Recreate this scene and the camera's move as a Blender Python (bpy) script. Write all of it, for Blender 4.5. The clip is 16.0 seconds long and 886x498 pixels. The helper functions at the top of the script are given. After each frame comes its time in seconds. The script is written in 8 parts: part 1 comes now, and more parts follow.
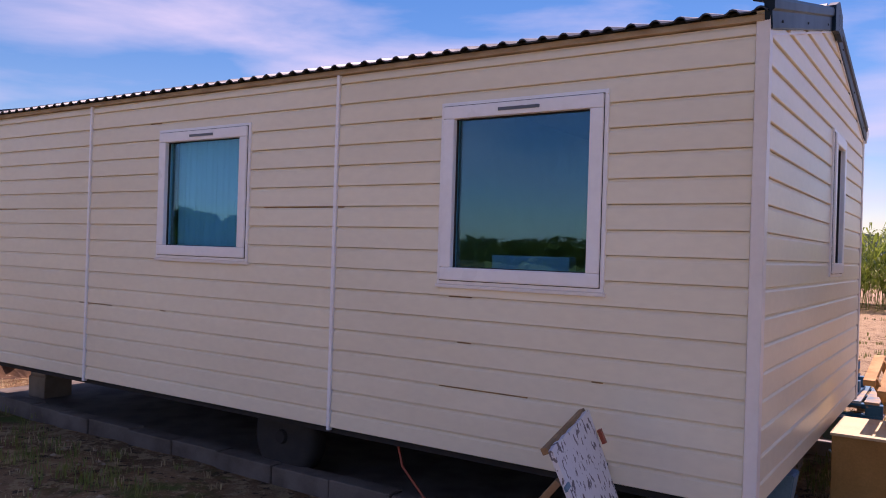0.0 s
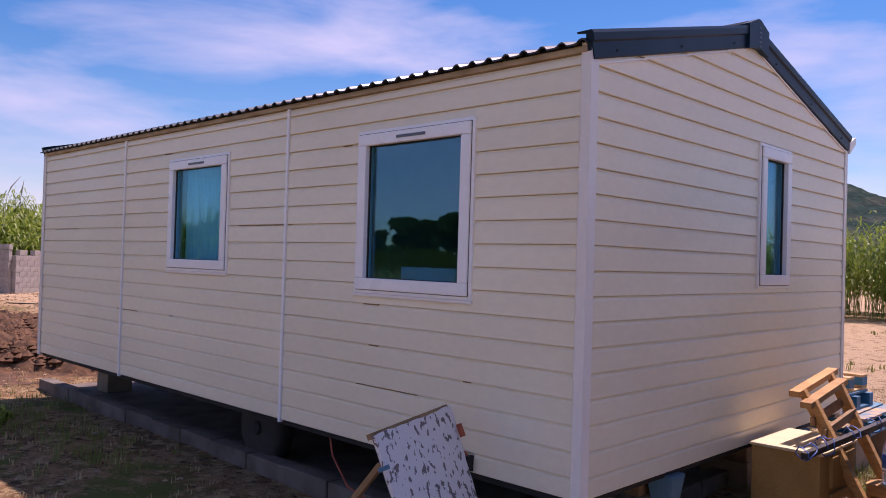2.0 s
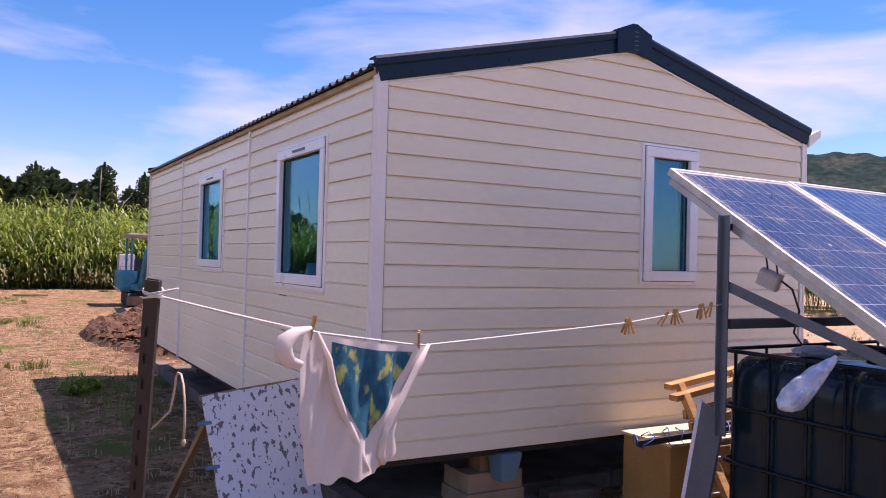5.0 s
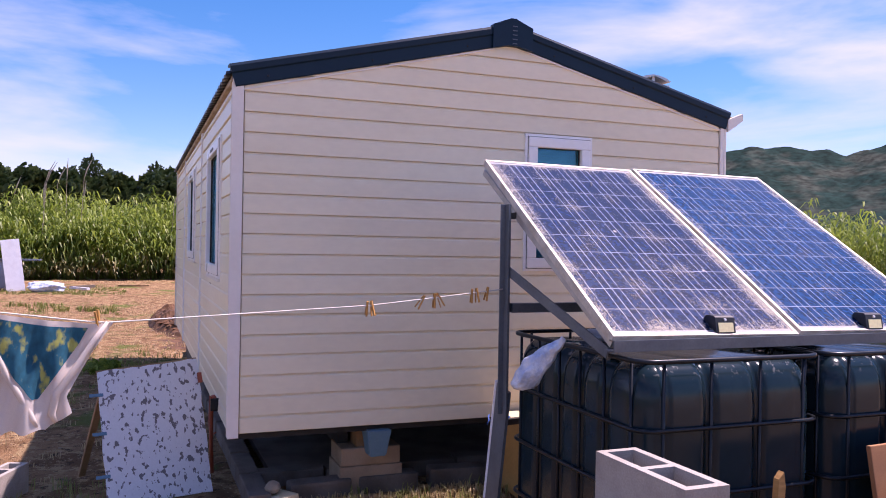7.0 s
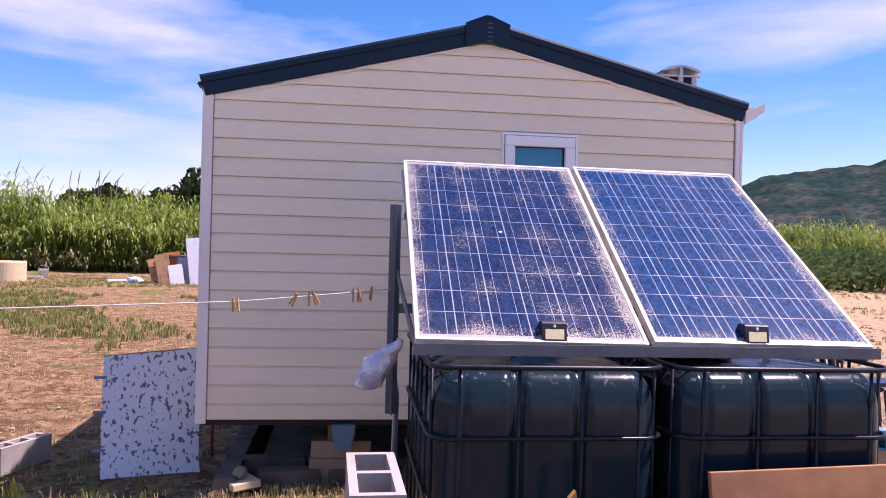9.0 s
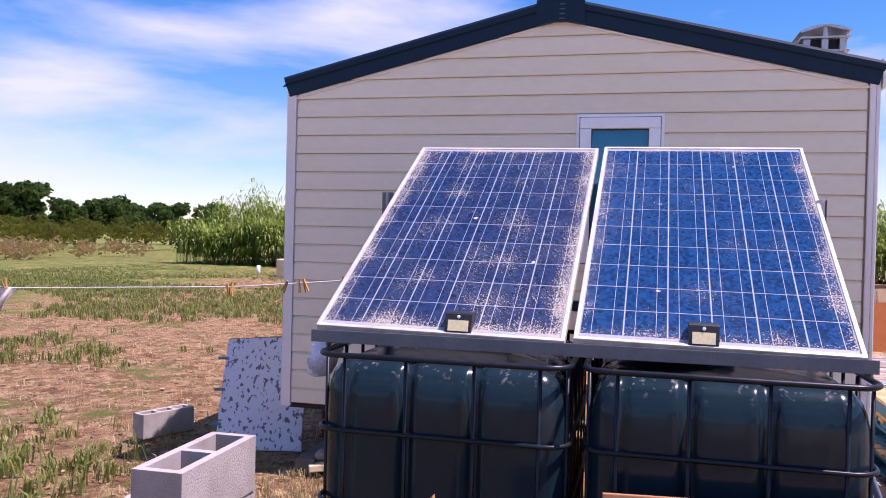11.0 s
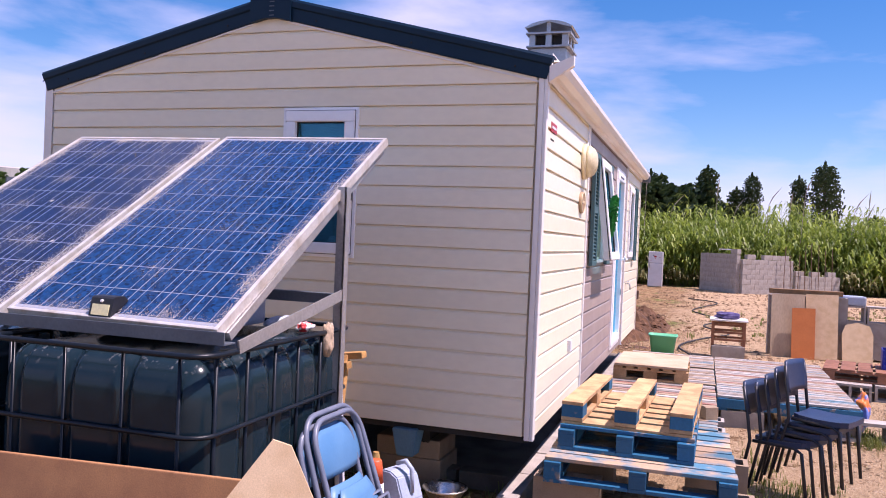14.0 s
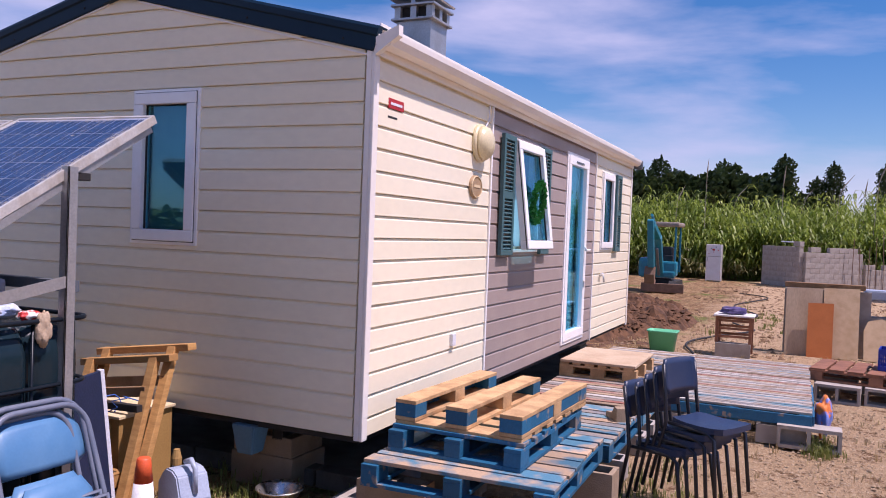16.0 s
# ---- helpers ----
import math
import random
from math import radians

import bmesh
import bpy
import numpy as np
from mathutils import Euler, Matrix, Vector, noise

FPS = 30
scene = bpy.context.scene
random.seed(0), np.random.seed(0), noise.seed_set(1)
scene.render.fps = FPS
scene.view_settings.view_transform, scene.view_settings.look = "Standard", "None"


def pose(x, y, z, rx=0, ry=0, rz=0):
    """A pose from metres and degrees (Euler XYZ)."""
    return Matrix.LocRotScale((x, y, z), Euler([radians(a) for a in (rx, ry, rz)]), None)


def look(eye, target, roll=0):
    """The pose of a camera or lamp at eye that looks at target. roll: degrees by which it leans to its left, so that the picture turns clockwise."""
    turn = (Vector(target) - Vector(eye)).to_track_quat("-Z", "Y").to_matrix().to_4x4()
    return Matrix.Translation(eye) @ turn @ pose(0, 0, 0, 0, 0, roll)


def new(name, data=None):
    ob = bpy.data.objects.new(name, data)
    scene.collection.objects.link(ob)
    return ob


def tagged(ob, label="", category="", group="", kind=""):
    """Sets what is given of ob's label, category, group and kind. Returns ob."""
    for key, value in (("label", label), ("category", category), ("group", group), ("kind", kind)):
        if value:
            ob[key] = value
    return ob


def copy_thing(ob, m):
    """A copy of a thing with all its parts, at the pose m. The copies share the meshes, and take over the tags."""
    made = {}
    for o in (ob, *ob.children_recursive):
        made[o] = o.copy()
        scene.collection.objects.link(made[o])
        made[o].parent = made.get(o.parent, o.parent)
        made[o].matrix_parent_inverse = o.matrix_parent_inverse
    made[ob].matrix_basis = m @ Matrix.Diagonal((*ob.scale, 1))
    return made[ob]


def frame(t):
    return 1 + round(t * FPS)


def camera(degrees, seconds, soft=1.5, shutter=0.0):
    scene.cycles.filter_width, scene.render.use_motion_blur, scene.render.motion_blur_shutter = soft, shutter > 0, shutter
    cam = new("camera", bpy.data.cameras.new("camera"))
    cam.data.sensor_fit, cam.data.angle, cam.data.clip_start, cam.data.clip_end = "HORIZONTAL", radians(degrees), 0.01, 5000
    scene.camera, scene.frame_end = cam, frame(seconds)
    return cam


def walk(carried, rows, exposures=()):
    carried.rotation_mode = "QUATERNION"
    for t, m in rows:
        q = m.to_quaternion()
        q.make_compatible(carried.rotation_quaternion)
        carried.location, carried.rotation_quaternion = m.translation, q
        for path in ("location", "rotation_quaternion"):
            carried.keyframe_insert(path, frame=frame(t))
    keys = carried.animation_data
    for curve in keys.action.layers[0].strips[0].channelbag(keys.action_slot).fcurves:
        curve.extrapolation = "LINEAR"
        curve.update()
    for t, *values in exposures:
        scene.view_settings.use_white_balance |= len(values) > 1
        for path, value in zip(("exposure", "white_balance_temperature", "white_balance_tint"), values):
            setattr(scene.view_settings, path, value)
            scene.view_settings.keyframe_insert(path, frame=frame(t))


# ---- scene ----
cam = camera(58.5, 16.0, soft=1.0)
METRES, EYE, TILT, LEAN, TURN = 13.12, 1.673, 0.0, 0.0, 33.7
ROWS = [
    (0.0, 0.0, 0.0, 0.0, -0.0, 0.15, -1.78),
    (0.5, 0.0286, -0.0159, 0.0022, 0.5, 0.73, -1.6),
    (1.0, 0.0561, -0.0212, -0.0005, 1.92, 1.11, -1.47),
    (1.5, 0.0828, -0.0241, 0.0022, 5.69, 0.98, -1.46),
    (2.0, 0.1148, -0.0299, 0.0026, 10.42, 0.85, -1.67),
    (2.5, 0.1427, -0.0297, 0.0018, 15.04, 0.87, -2.14),
    (3.0, 0.1755, -0.0307, 0.0021, 16.85, 0.84, -2.02),
    (3.5, 0.2104, -0.0382, 0.0021, 18.56, 0.82, -1.8),
    (4.0, 0.2379, -0.0348, 0.0011, 20.91, 0.74, -1.67),
    (6.5, 0.3986, 0.0068, 0.0059, 33.45, 0.43, -1.21),
    (7.0, 0.4248, 0.0224, 0.005, 35.14, -0.09, -1.0),
    (7.5, 0.4478, 0.0377, 0.0078, 38.21, -0.46, -0.89),
    (8.0, 0.4762, 0.0579, 0.0074, 42.03, -0.46, -0.83),
    (8.5, 0.497, 0.0799, 0.0065, 45.25, -0.39, -1.86),
    (9.0, 0.5161, 0.1048, 0.0073, 49.17, -0.32, -1.54),
    (9.5, 0.5411, 0.1338, 0.0074, 55.13, -0.29, -0.23),
    (12.0, 0.5799, 0.269, 0.0035, 74.37, -0.48, -2.92),
    (12.5, 0.5968, 0.3005, 0.0035, 74.27, 0.27, -2.81),
    (13.0, 0.6083, 0.3296, 0.0017, 74.39, 0.04, -2.66),
    (13.5, 0.6199, 0.3591, 0.0019, 74.79, -0.22, -2.56),
    (14.0, 0.635, 0.3884, 0.0043, 74.66, -0.69, -2.45),
    (14.5, 0.6355, 0.4179, 0.0037, 74.19, -1.09, -2.24),
    (15.0, 0.6388, 0.4453, 0.0048, 74.26, -1.17, -2.11),
    (15.5, 0.6411, 0.4777, 0.0065, 77.35, -1.29, -2.21),
    (16.0, 0.6342, 0.5101, 0.0048, 80.8, -1.32, -2.19),
]
walk(cam, [(t, pose(0, 0, EYE, TILT, LEAN, TURN) @ pose(METRES * x, METRES * y, METRES * z, 90 + pitch, roll, yaw)) for t, x, y, z, yaw, pitch, roll in ROWS],
     exposures=[(0.0, 0.31, 7350, 47), (0.6, 0.20, 7150, 46), (1.0, -0.28, 6800, 35), (1.5, 0.14, 6950, 42), (2.0, 0.30, 7000, 44), (4.0, 0.60, 7000, 46), (6.5, 0.70, 6850, 45), (8.0, 0.74, 6750, 45), (9.5, 0.71, 6650, 46), (12.0, 0.66, 6350, 41), (12.5, 0.71, 6450, 43), (14.0, 0.54, 6600, 40), (15.0, 0.20, 6550, 38), (16.0, 0.10, 6500, 38)])

# ---- world and sun ----
SUN_FROM = Vector((-0.03, 1.0, 2.10)).normalized()
world = bpy.data.worlds.new("sky")
scene.world = world
world.use_nodes = True
wt = world.node_tree
wt.nodes.clear()
w_out = wt.nodes.new("ShaderNodeOutputWorld")
w_bg = wt.nodes.new("ShaderNodeBackground")
w_sky = wt.nodes.new("ShaderNodeTexSky")
w_sky.sky_type = 'NISHITA'
w_sky.sun_disc = False
w_sky.sun_elevation = math.asin(SUN_FROM.z)
w_sky.sun_rotation = math.atan2(SUN_FROM.x, SUN_FROM.y)
w_sky.air_density, w_sky.dust_density, w_sky.ozone_density = 1.0, 0.2, 4.0
w_bg.inputs["Strength"].default_value = 0.132
# thin cloud over the blue
w_tc = wt.nodes.new("ShaderNodeTexCoord")
w_map = wt.nodes.new("ShaderNodeMapping")
w_map.inputs["Scale"].default_value = (1.3, 1.3, 5.6)
w_noise = wt.nodes.new("ShaderNodeTexNoise")
w_noise.inputs["Scale"].default_value = 1.9
w_noise.inputs["Detail"].default_value = 8.0
w_noise.inputs["Roughness"].default_value = 0.52
w_noise.inputs["Distortion"].default_value = 0.25
w_ramp = wt.nodes.new("ShaderNodeValToRGB")
w_ramp.color_ramp.elements[0].position = 0.445
w_ramp.color_ramp.elements[1].position = 0.69
w_ramp.color_ramp.elements[1].color = (0.82, 0.82, 0.82, 1)
w_mix = wt.nodes.new("ShaderNodeMix")
w_mix.data_type = 'RGBA'
w_mix.inputs["B"].default_value = (4.2, 4.65, 6.1, 1)
wt.links.new(w_tc.outputs["Generated"], w_map.inputs["Vector"])
wt.links.new(w_map.outputs["Vector"], w_noise.inputs["Vector"])
wt.links.new(w_noise.outputs["Fac"], w_ramp.inputs["Fac"])
wt.links.new(w_ramp.outputs["Color"], w_mix.inputs["Factor"])
w_hsv = wt.nodes.new("ShaderNodeHueSaturation")
w_hsv.inputs["Saturation"].default_value, w_hsv.inputs["Value"].default_value = 1.38, 0.79
wt.links.new(w_sky.outputs["Color"], w_hsv.inputs["Color"])
wt.links.new(w_hsv.outputs["Color"], w_mix.inputs["A"])
wt.links.new(w_mix.outputs["Result"], w_bg.inputs["Color"])
wt.links.new(w_bg.outputs["Background"], w_out.inputs["Surface"])

sun_data = bpy.data.lights.new("sun", 'SUN')
sun_data.energy, sun_data.angle, sun_data.color = 5.0, radians(0.55), (1.0, 0.975, 0.93)
sun = new("sun", sun_data)
sun.matrix_world = look(SUN_FROM * 50, (0, 0, 0))


# ---- materials ----
def material(name, colour, rough=0.6, metal=0.0, second=None, grain=12.0, amount=0.5, fine=90.0, bump=0.1, random=0.0, spec=0.5, stretch=(1, 1, 1), coat=0.0, trans=0.0, sheen=0.0, low=0.4, high=0.65, rough_var=0.15, speck=0.09):
    """A surface with two scales of variation, a fine relief and, for alike pieces, a change from piece to piece."""
    m = bpy.data.materials.new(name)
    m.use_nodes = True
    t, n = m.node_tree, m.node_tree.nodes
    b = n["Principled BSDF"]
    second = second or tuple(c * 0.72 for c in colour)
    tc = n.new("ShaderNodeTexCoord")
    mp = n.new("ShaderNodeMapping")
    mp.inputs["Scale"].default_value = stretch
    t.links.new(tc.outputs["Object"], mp.inputs["Vector"])
    big, small = n.new("ShaderNodeTexNoise"), n.new("ShaderNodeTexNoise")
    big.inputs["Scale"].default_value, big.inputs["Detail"].default_value = grain, 6.0
    small.inputs["Scale"].default_value, small.inputs["Detail"].default_value = fine, 3.0
    for k in (big, small):
        t.links.new(mp.outputs["Vector"], k.inputs["Vector"])
    ramp = n.new("ShaderNodeMapRange")
    ramp.inputs["From Min"].default_value, ramp.inputs["From Max"].default_value = low, high
    ramp.inputs["To Max"].default_value = amount
    t.links.new(big.outputs["Fac"], ramp.inputs["Value"])
    mix = n.new("ShaderNodeMix")
    mix.data_type = 'RGBA'
    mix.inputs["A"].default_value, mix.inputs["B"].default_value = (*colour, 1), (*second, 1)
    t.links.new(ramp.outputs["Result"], mix.inputs["Factor"])
    fin = n.new("ShaderNodeMapRange")
    fin.inputs["From Min"].default_value, fin.inputs["From Max"].default_value = 0.3, 0.7
    fin.inputs["To Min"].default_value, fin.inputs["To Max"].default_value = 1 - speck, 1 + speck
    t.links.new(small.outputs["Fac"], fin.inputs["Value"])
    hsv = n.new("ShaderNodeHueSaturation")
    t.links.new(mix.outputs["Result"], hsv.inputs["Color"])
    if random:
        info = n.new("ShaderNodeObjectInfo")
        rr = n.new("ShaderNodeMapRange")
        rr.inputs["To Min"].default_value, rr.inputs["To Max"].default_value = 1 - random, 1 + random
        t.links.new(info.outputs["Random"], rr.inputs["Value"])
        mul = n.new("ShaderNodeMath")
        mul.operation = 'MULTIPLY'
        t.links.new(rr.outputs["Result"], mul.inputs[0])
        t.links.new(fin.outputs["Result"], mul.inputs[1])
        t.links.new(mul.outputs[0], hsv.inputs["Value"])
    else:
        t.links.new(fin.outputs["Result"], hsv.inputs["Value"])
    t.links.new(hsv.outputs["Color"], b.inputs["Base Color"])
    rv = n.new("ShaderNodeMapRange")
    rv.inputs["To Min"].default_value, rv.inputs["To Max"].default_value = max(0.02, rough - rough_var), min(1, rough + rough_var)
    t.links.new(big.outputs["Fac"], rv.inputs["Value"])
    t.links.new(rv.outputs["Result"], b.inputs["Roughness"])
    b.inputs["Metallic"].default_value = metal
    b.inputs["Specular IOR Level"].default_value = spec
    b.inputs["Coat Weight"].default_value = coat
    b.inputs["Transmission Weight"].default_value = trans
    b.inputs["Sheen Weight"].default_value = sheen
    if bump:
        bp = n.new("ShaderNodeBump")
        bp.inputs["Strength"].default_value, bp.inputs["Distance"].default_value = bump, 0.01
        t.links.new(small.outputs["Fac"], bp.inputs["Height"])
        t.links.new(bp.outputs["Normal"], b.inputs["Normal"])
    return m


def leaf_material(name, colour, second, grain=0.6, through_light=0.35):
    """Leaves: colour changes from leaf to leaf and over the crown, and some light passes through."""
    m = bpy.data.materials.new(name)
    m.use_nodes = True
    t, n = m.node_tree, m.node_tree.nodes
    b = n["Principled BSDF"]
    geo = n.new("ShaderNodeNewGeometry")
    no = n.new("ShaderNodeTexNoise")
    no.inputs["Scale"].default_value = grain
    t.links.new(geo.outputs["Position"], no.inputs["Vector"])
    add = n.new("ShaderNodeMath")
    add.operation = 'MULTIPLY_ADD'
    add.inputs[1].default_value, add.inputs[2].default_value = 0.65, -0.22
    t.links.new(geo.outputs["Random Per Island"], add.inputs[0])
    sm = n.new("ShaderNodeMath")
    t.links.new(add.outputs[0], sm.inputs[0])
    t.links.new(no.outputs["Fac"], sm.inputs[1])
    mix = n.new("ShaderNodeMix")
    mix.data_type = 'RGBA'
    mix.inputs["A"].default_value, mix.inputs["B"].default_value = (*colour, 1), (*second, 1)
    t.links.new(sm.outputs[0], mix.inputs["Factor"])
    t.links.new(mix.outputs["Result"], b.inputs["Base Color"])
    b.inputs["Roughness"].default_value = 0.5
    tr = n.new("ShaderNodeBsdfTranslucent")
    t.links.new(mix.outputs["Result"], tr.inputs["Color"])
    ms = n.new("ShaderNodeMixShader")
    ms.inputs["Fac"].default_value = through_light
    t.links.new(b.outputs[0], ms.inputs[1])
    t.links.new(tr.outputs[0], ms.inputs[2])
    t.links.new(ms.outputs[0], n["Material Output"].inputs["Surface"])
    return m


def ground_material():
    m = bpy.data.materials.new("dry_earth_and_straw")
    m.use_nodes = True
    t, n = m.node_tree, m.node_tree.nodes
    b = n["Principled BSDF"]
    geo = n.new("ShaderNodeNewGeometry")

    def noise_of(scale, detail=8.0, rough=0.6, stretch=None):
        k = n.new("ShaderNodeTexNoise")
        k.inputs["Scale"].default_value, k.inputs["Detail"].default_value, k.inputs["Roughness"].default_value = scale, detail, rough
        t.links.new(geo.outputs["Position"], k.inputs["Vector"])
        return k.outputs["Fac"]

    def ranged(v, lo, hi):
        r = n.new("ShaderNodeMapRange")
        r.interpolation_type = 'SMOOTHSTEP'
        r.inputs["From Min"].default_value, r.inputs["From Max"].default_value = lo, hi
        t.links.new(v, r.inputs["Value"])
        return r.outputs["Result"]

    def mixed(a, bb, f):
        k = n.new("ShaderNodeMix")
        k.data_type = 'RGBA'
        for name, v in (("A", a), ("B", bb)):
            if isinstance(v, tuple):
                k.inputs[name].default_value = (*v, 1)
            else:
                t.links.new(v, k.inputs[name])
        t.links.new(f, k.inputs["Factor"])
        return k.outputs["Result"]
    soil = mixed((0.33, 0.195, 0.098), (0.185, 0.098, 0.046), ranged(noise_of(2.2), 0.40, 0.60))
    straw = mixed(soil, (0.42, 0.29, 0.15), ranged(noise_of(7.0, 10.0, 0.7), 0.50, 0.58))
    clods = mixed(straw, (0.095, 0.052, 0.028), ranged(noise_of(10.0, 9.0, 0.7), 0.54, 0.62))
    pale = mixed(clods, (0.50, 0.37, 0.22), ranged(noise_of(34.0, 5.0, 0.65), 0.60, 0.67))
    green = mixed(pale, (0.13, 0.15, 0.035), ranged(noise_of(0.55, 10.0, 0.72), 0.54, 0.63))
    # pale sand and gravel on the sunny side, the meadow south of the yard
    sep = n.new("ShaderNodeSeparateXYZ")
    t.links.new(geo.outputs["Position"], sep.inputs[0])
    sand = mixed((0.49, 0.335, 0.195), (0.20, 0.112, 0.055), ranged(noise_of(3.2, 11.0, 0.76), 0.53, 0.60))
    grit = mixed(sand, (0.60, 0.46, 0.31), ranged(noise_of(40.0, 5.0, 0.65), 0.55, 0.63))
    edge = n.new("ShaderNodeMath")
    edge.operation = 'MULTIPLY_ADD'
    edge.inputs[1].default_value = 2.5
    t.links.new(noise_of(0.8, 6.0, 0.65), edge.inputs[0])
    t.links.new(sep.outputs["Y"], edge.inputs[2])
    yard = mixed(green, grit, ranged(edge.outputs[0], 9.0, 10.2))
    wob = n.new("ShaderNodeMath")
    wob.operation = 'MULTIPLY_ADD'
    wob.inputs[1].default_value = 16.0
    t.links.new(noise_of(0.16, 6.0, 0.65), wob.inputs[0])
    t.links.new(sep.outputs["Y"], wob.inputs[2])
    grass = mixed((0.10, 0.135, 0.026), (0.25, 0.215, 0.07), ranged(noise_of(1.3, 8.0, 0.7), 0.42, 0.62))
    field = mixed(yard, grass, ranged(wob.outputs[0], 3.0, -3.5))
    t.links.new(field, b.inputs["Base Color"])
    b.inputs["Roughness"].default_value = 0.95
    b.inputs["Specular IOR Level"].default_value = 0.15
    bp = n.new("ShaderNodeBump")
    bp.inputs["Strength"].default_value, bp.inputs["Distance"].default_value = 1.0, 0.09
    t.links.new(noise_of(13.0, 10.0, 0.7), bp.inputs["Height"])
    t.links.new(bp.outputs["Normal"], b.inputs["Normal"])
    return m


def hill_material():
    m = material("scrub_hillside", (0.010, 0.031, 0.026), 0.95, second=(0.050, 0.060, 0.048), grain=0.016, amount=0.9, fine=0.085, bump=0.0, spec=0.05, low=0.46, high=0.64, stretch=(1, 1, 2.2), speck=0.5)
    return m


M_GROUND = ground_material()
M_HILL = hill_material()
M_SIDING = material("cream_vinyl_siding", (0.88, 0.805, 0.61), 0.34, second=(0.79, 0.69, 0.49), grain=0.9, amount=0.5, fine=26, bump=0.012, random=0.03, stretch=(0.5, 0.5, 1.0), speck=0.025)
M_TAUPE = material("taupe_vinyl_siding", (0.36, 0.285, 0.255), 0.45, second=(0.33, 0.26, 0.23), grain=2.5, amount=0.6, fine=60, bump=0.01, random=0.03, speck=0.03)
M_CORE = material("wall_core_board", (0.60, 0.48, 0.33), 0.8)
M_TRIM = material("off_white_plastic_trim", (0.86, 0.82, 0.76), 0.36, second=(0.76, 0.69, 0.58), grain=2, amount=0.35, bump=0.004, fine=30, speck=0.02)
M_PVC = material("white_upvc", (0.92, 0.92, 0.91), 0.32, second=(0.82, 0.79, 0.74), grain=2.5, amount=0.35, bump=0.003, fine=30, speck=0.02)
M_ANTHRACITE = material("anthracite_painted_sheet", (0.003, 0.020, 0.042), 0.42, second=(0.006, 0.029, 0.055), grain=3, amount=0.5, bump=0.006, spec=0.22, speck=0.04)
M_ROOF = material("dark_roof_sheet", (0.035, 0.038, 0.045), 0.4, second=(0.06, 0.06, 0.065), grain=5, bump=0.05, metal=0.2)
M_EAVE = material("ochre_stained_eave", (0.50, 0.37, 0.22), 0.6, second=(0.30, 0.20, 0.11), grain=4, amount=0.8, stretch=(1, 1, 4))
M_DARK = material("black_underside", (0.02, 0.02, 0.02), 0.8)
M_STEEL = material("grey_painted_steel", (0.13, 0.155, 0.18), 0.45, second=(0.09, 0.105, 0.125), grain=6, amount=0.6, metal=0.3, bump=0.05)
M_GALV = material("galvanised_steel", (0.52, 0.52, 0.52), 0.4, second=(0.36, 0.35, 0.33), grain=8, metal=0.7, bump=0.03)
M_ALU = material("weathered_aluminium_frame", (0.66, 0.64, 0.60), 0.42, second=(0.44, 0.37, 0.28), grain=9, amount=0.7, metal=0.35, bump=0.05)
M_TANK = material("black_polyethylene", (0.008, 0.021, 0.029), 0.17, second=(0.013, 0.028, 0.036), grain=5, amount=0.6, bump=0.01, fine=30, rough_var=0.06, spec=0.25, speck=0.05)


def crusted_and_highlit(m):
    """White mineral crust and painted sky highlights, in patches on the upper shoulders of a moulded bottle."""
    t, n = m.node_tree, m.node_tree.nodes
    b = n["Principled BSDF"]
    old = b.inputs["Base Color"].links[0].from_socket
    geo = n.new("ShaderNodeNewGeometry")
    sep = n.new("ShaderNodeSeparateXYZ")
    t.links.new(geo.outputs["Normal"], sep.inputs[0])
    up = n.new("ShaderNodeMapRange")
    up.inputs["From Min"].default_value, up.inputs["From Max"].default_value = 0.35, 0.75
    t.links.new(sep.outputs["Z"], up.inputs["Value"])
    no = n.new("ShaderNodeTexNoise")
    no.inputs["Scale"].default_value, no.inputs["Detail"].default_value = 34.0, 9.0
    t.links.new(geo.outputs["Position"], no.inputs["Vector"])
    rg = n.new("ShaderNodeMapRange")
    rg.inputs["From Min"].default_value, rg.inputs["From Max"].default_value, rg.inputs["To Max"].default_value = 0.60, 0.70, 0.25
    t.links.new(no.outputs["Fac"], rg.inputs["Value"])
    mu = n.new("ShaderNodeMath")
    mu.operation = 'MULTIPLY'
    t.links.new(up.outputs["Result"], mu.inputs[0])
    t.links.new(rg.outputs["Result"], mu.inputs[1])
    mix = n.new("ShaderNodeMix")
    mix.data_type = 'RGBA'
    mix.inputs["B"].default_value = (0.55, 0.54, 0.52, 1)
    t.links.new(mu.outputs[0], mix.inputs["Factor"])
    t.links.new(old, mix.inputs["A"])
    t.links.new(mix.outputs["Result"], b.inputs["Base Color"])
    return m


crusted_and_highlit(M_TANK)
M_CAGE = material("black_painted_tube", (0.005, 0.009, 0.014), 0.36, second=(0.016, 0.018, 0.02), grain=14, amount=0.4, bump=0.01, spec=0.28, speck=0.05)
M_CONCRETE = material("grey_concrete_block", (0.39, 0.35, 0.31), 0.95, second=(0.28, 0.245, 0.21), grain=7, amount=0.7, fine=140, bump=0.3, random=0.06)
M_TANBLOCK = material("tan_concrete_block", (0.34, 0.25, 0.17), 0.95, second=(0.24, 0.17, 0.11), grain=6, amount=0.7, fine=120, bump=0.35)
M_CURTAIN = material("white_voile_curtain", (0.86, 0.90, 0.92), 0.9, grain=3, amount=0.2, bump=0.02, sheen=0.2)
M_PANE_BACKING = material("grey_pane_backing", (0.30, 0.33, 0.33), 0.8, speck=0.02)
# room colour lowered so the unlit interior reads dark through the glass
M_ROOM = material("dimmed_interior_panel", (0.24, 0.23, 0.21), 0.7)
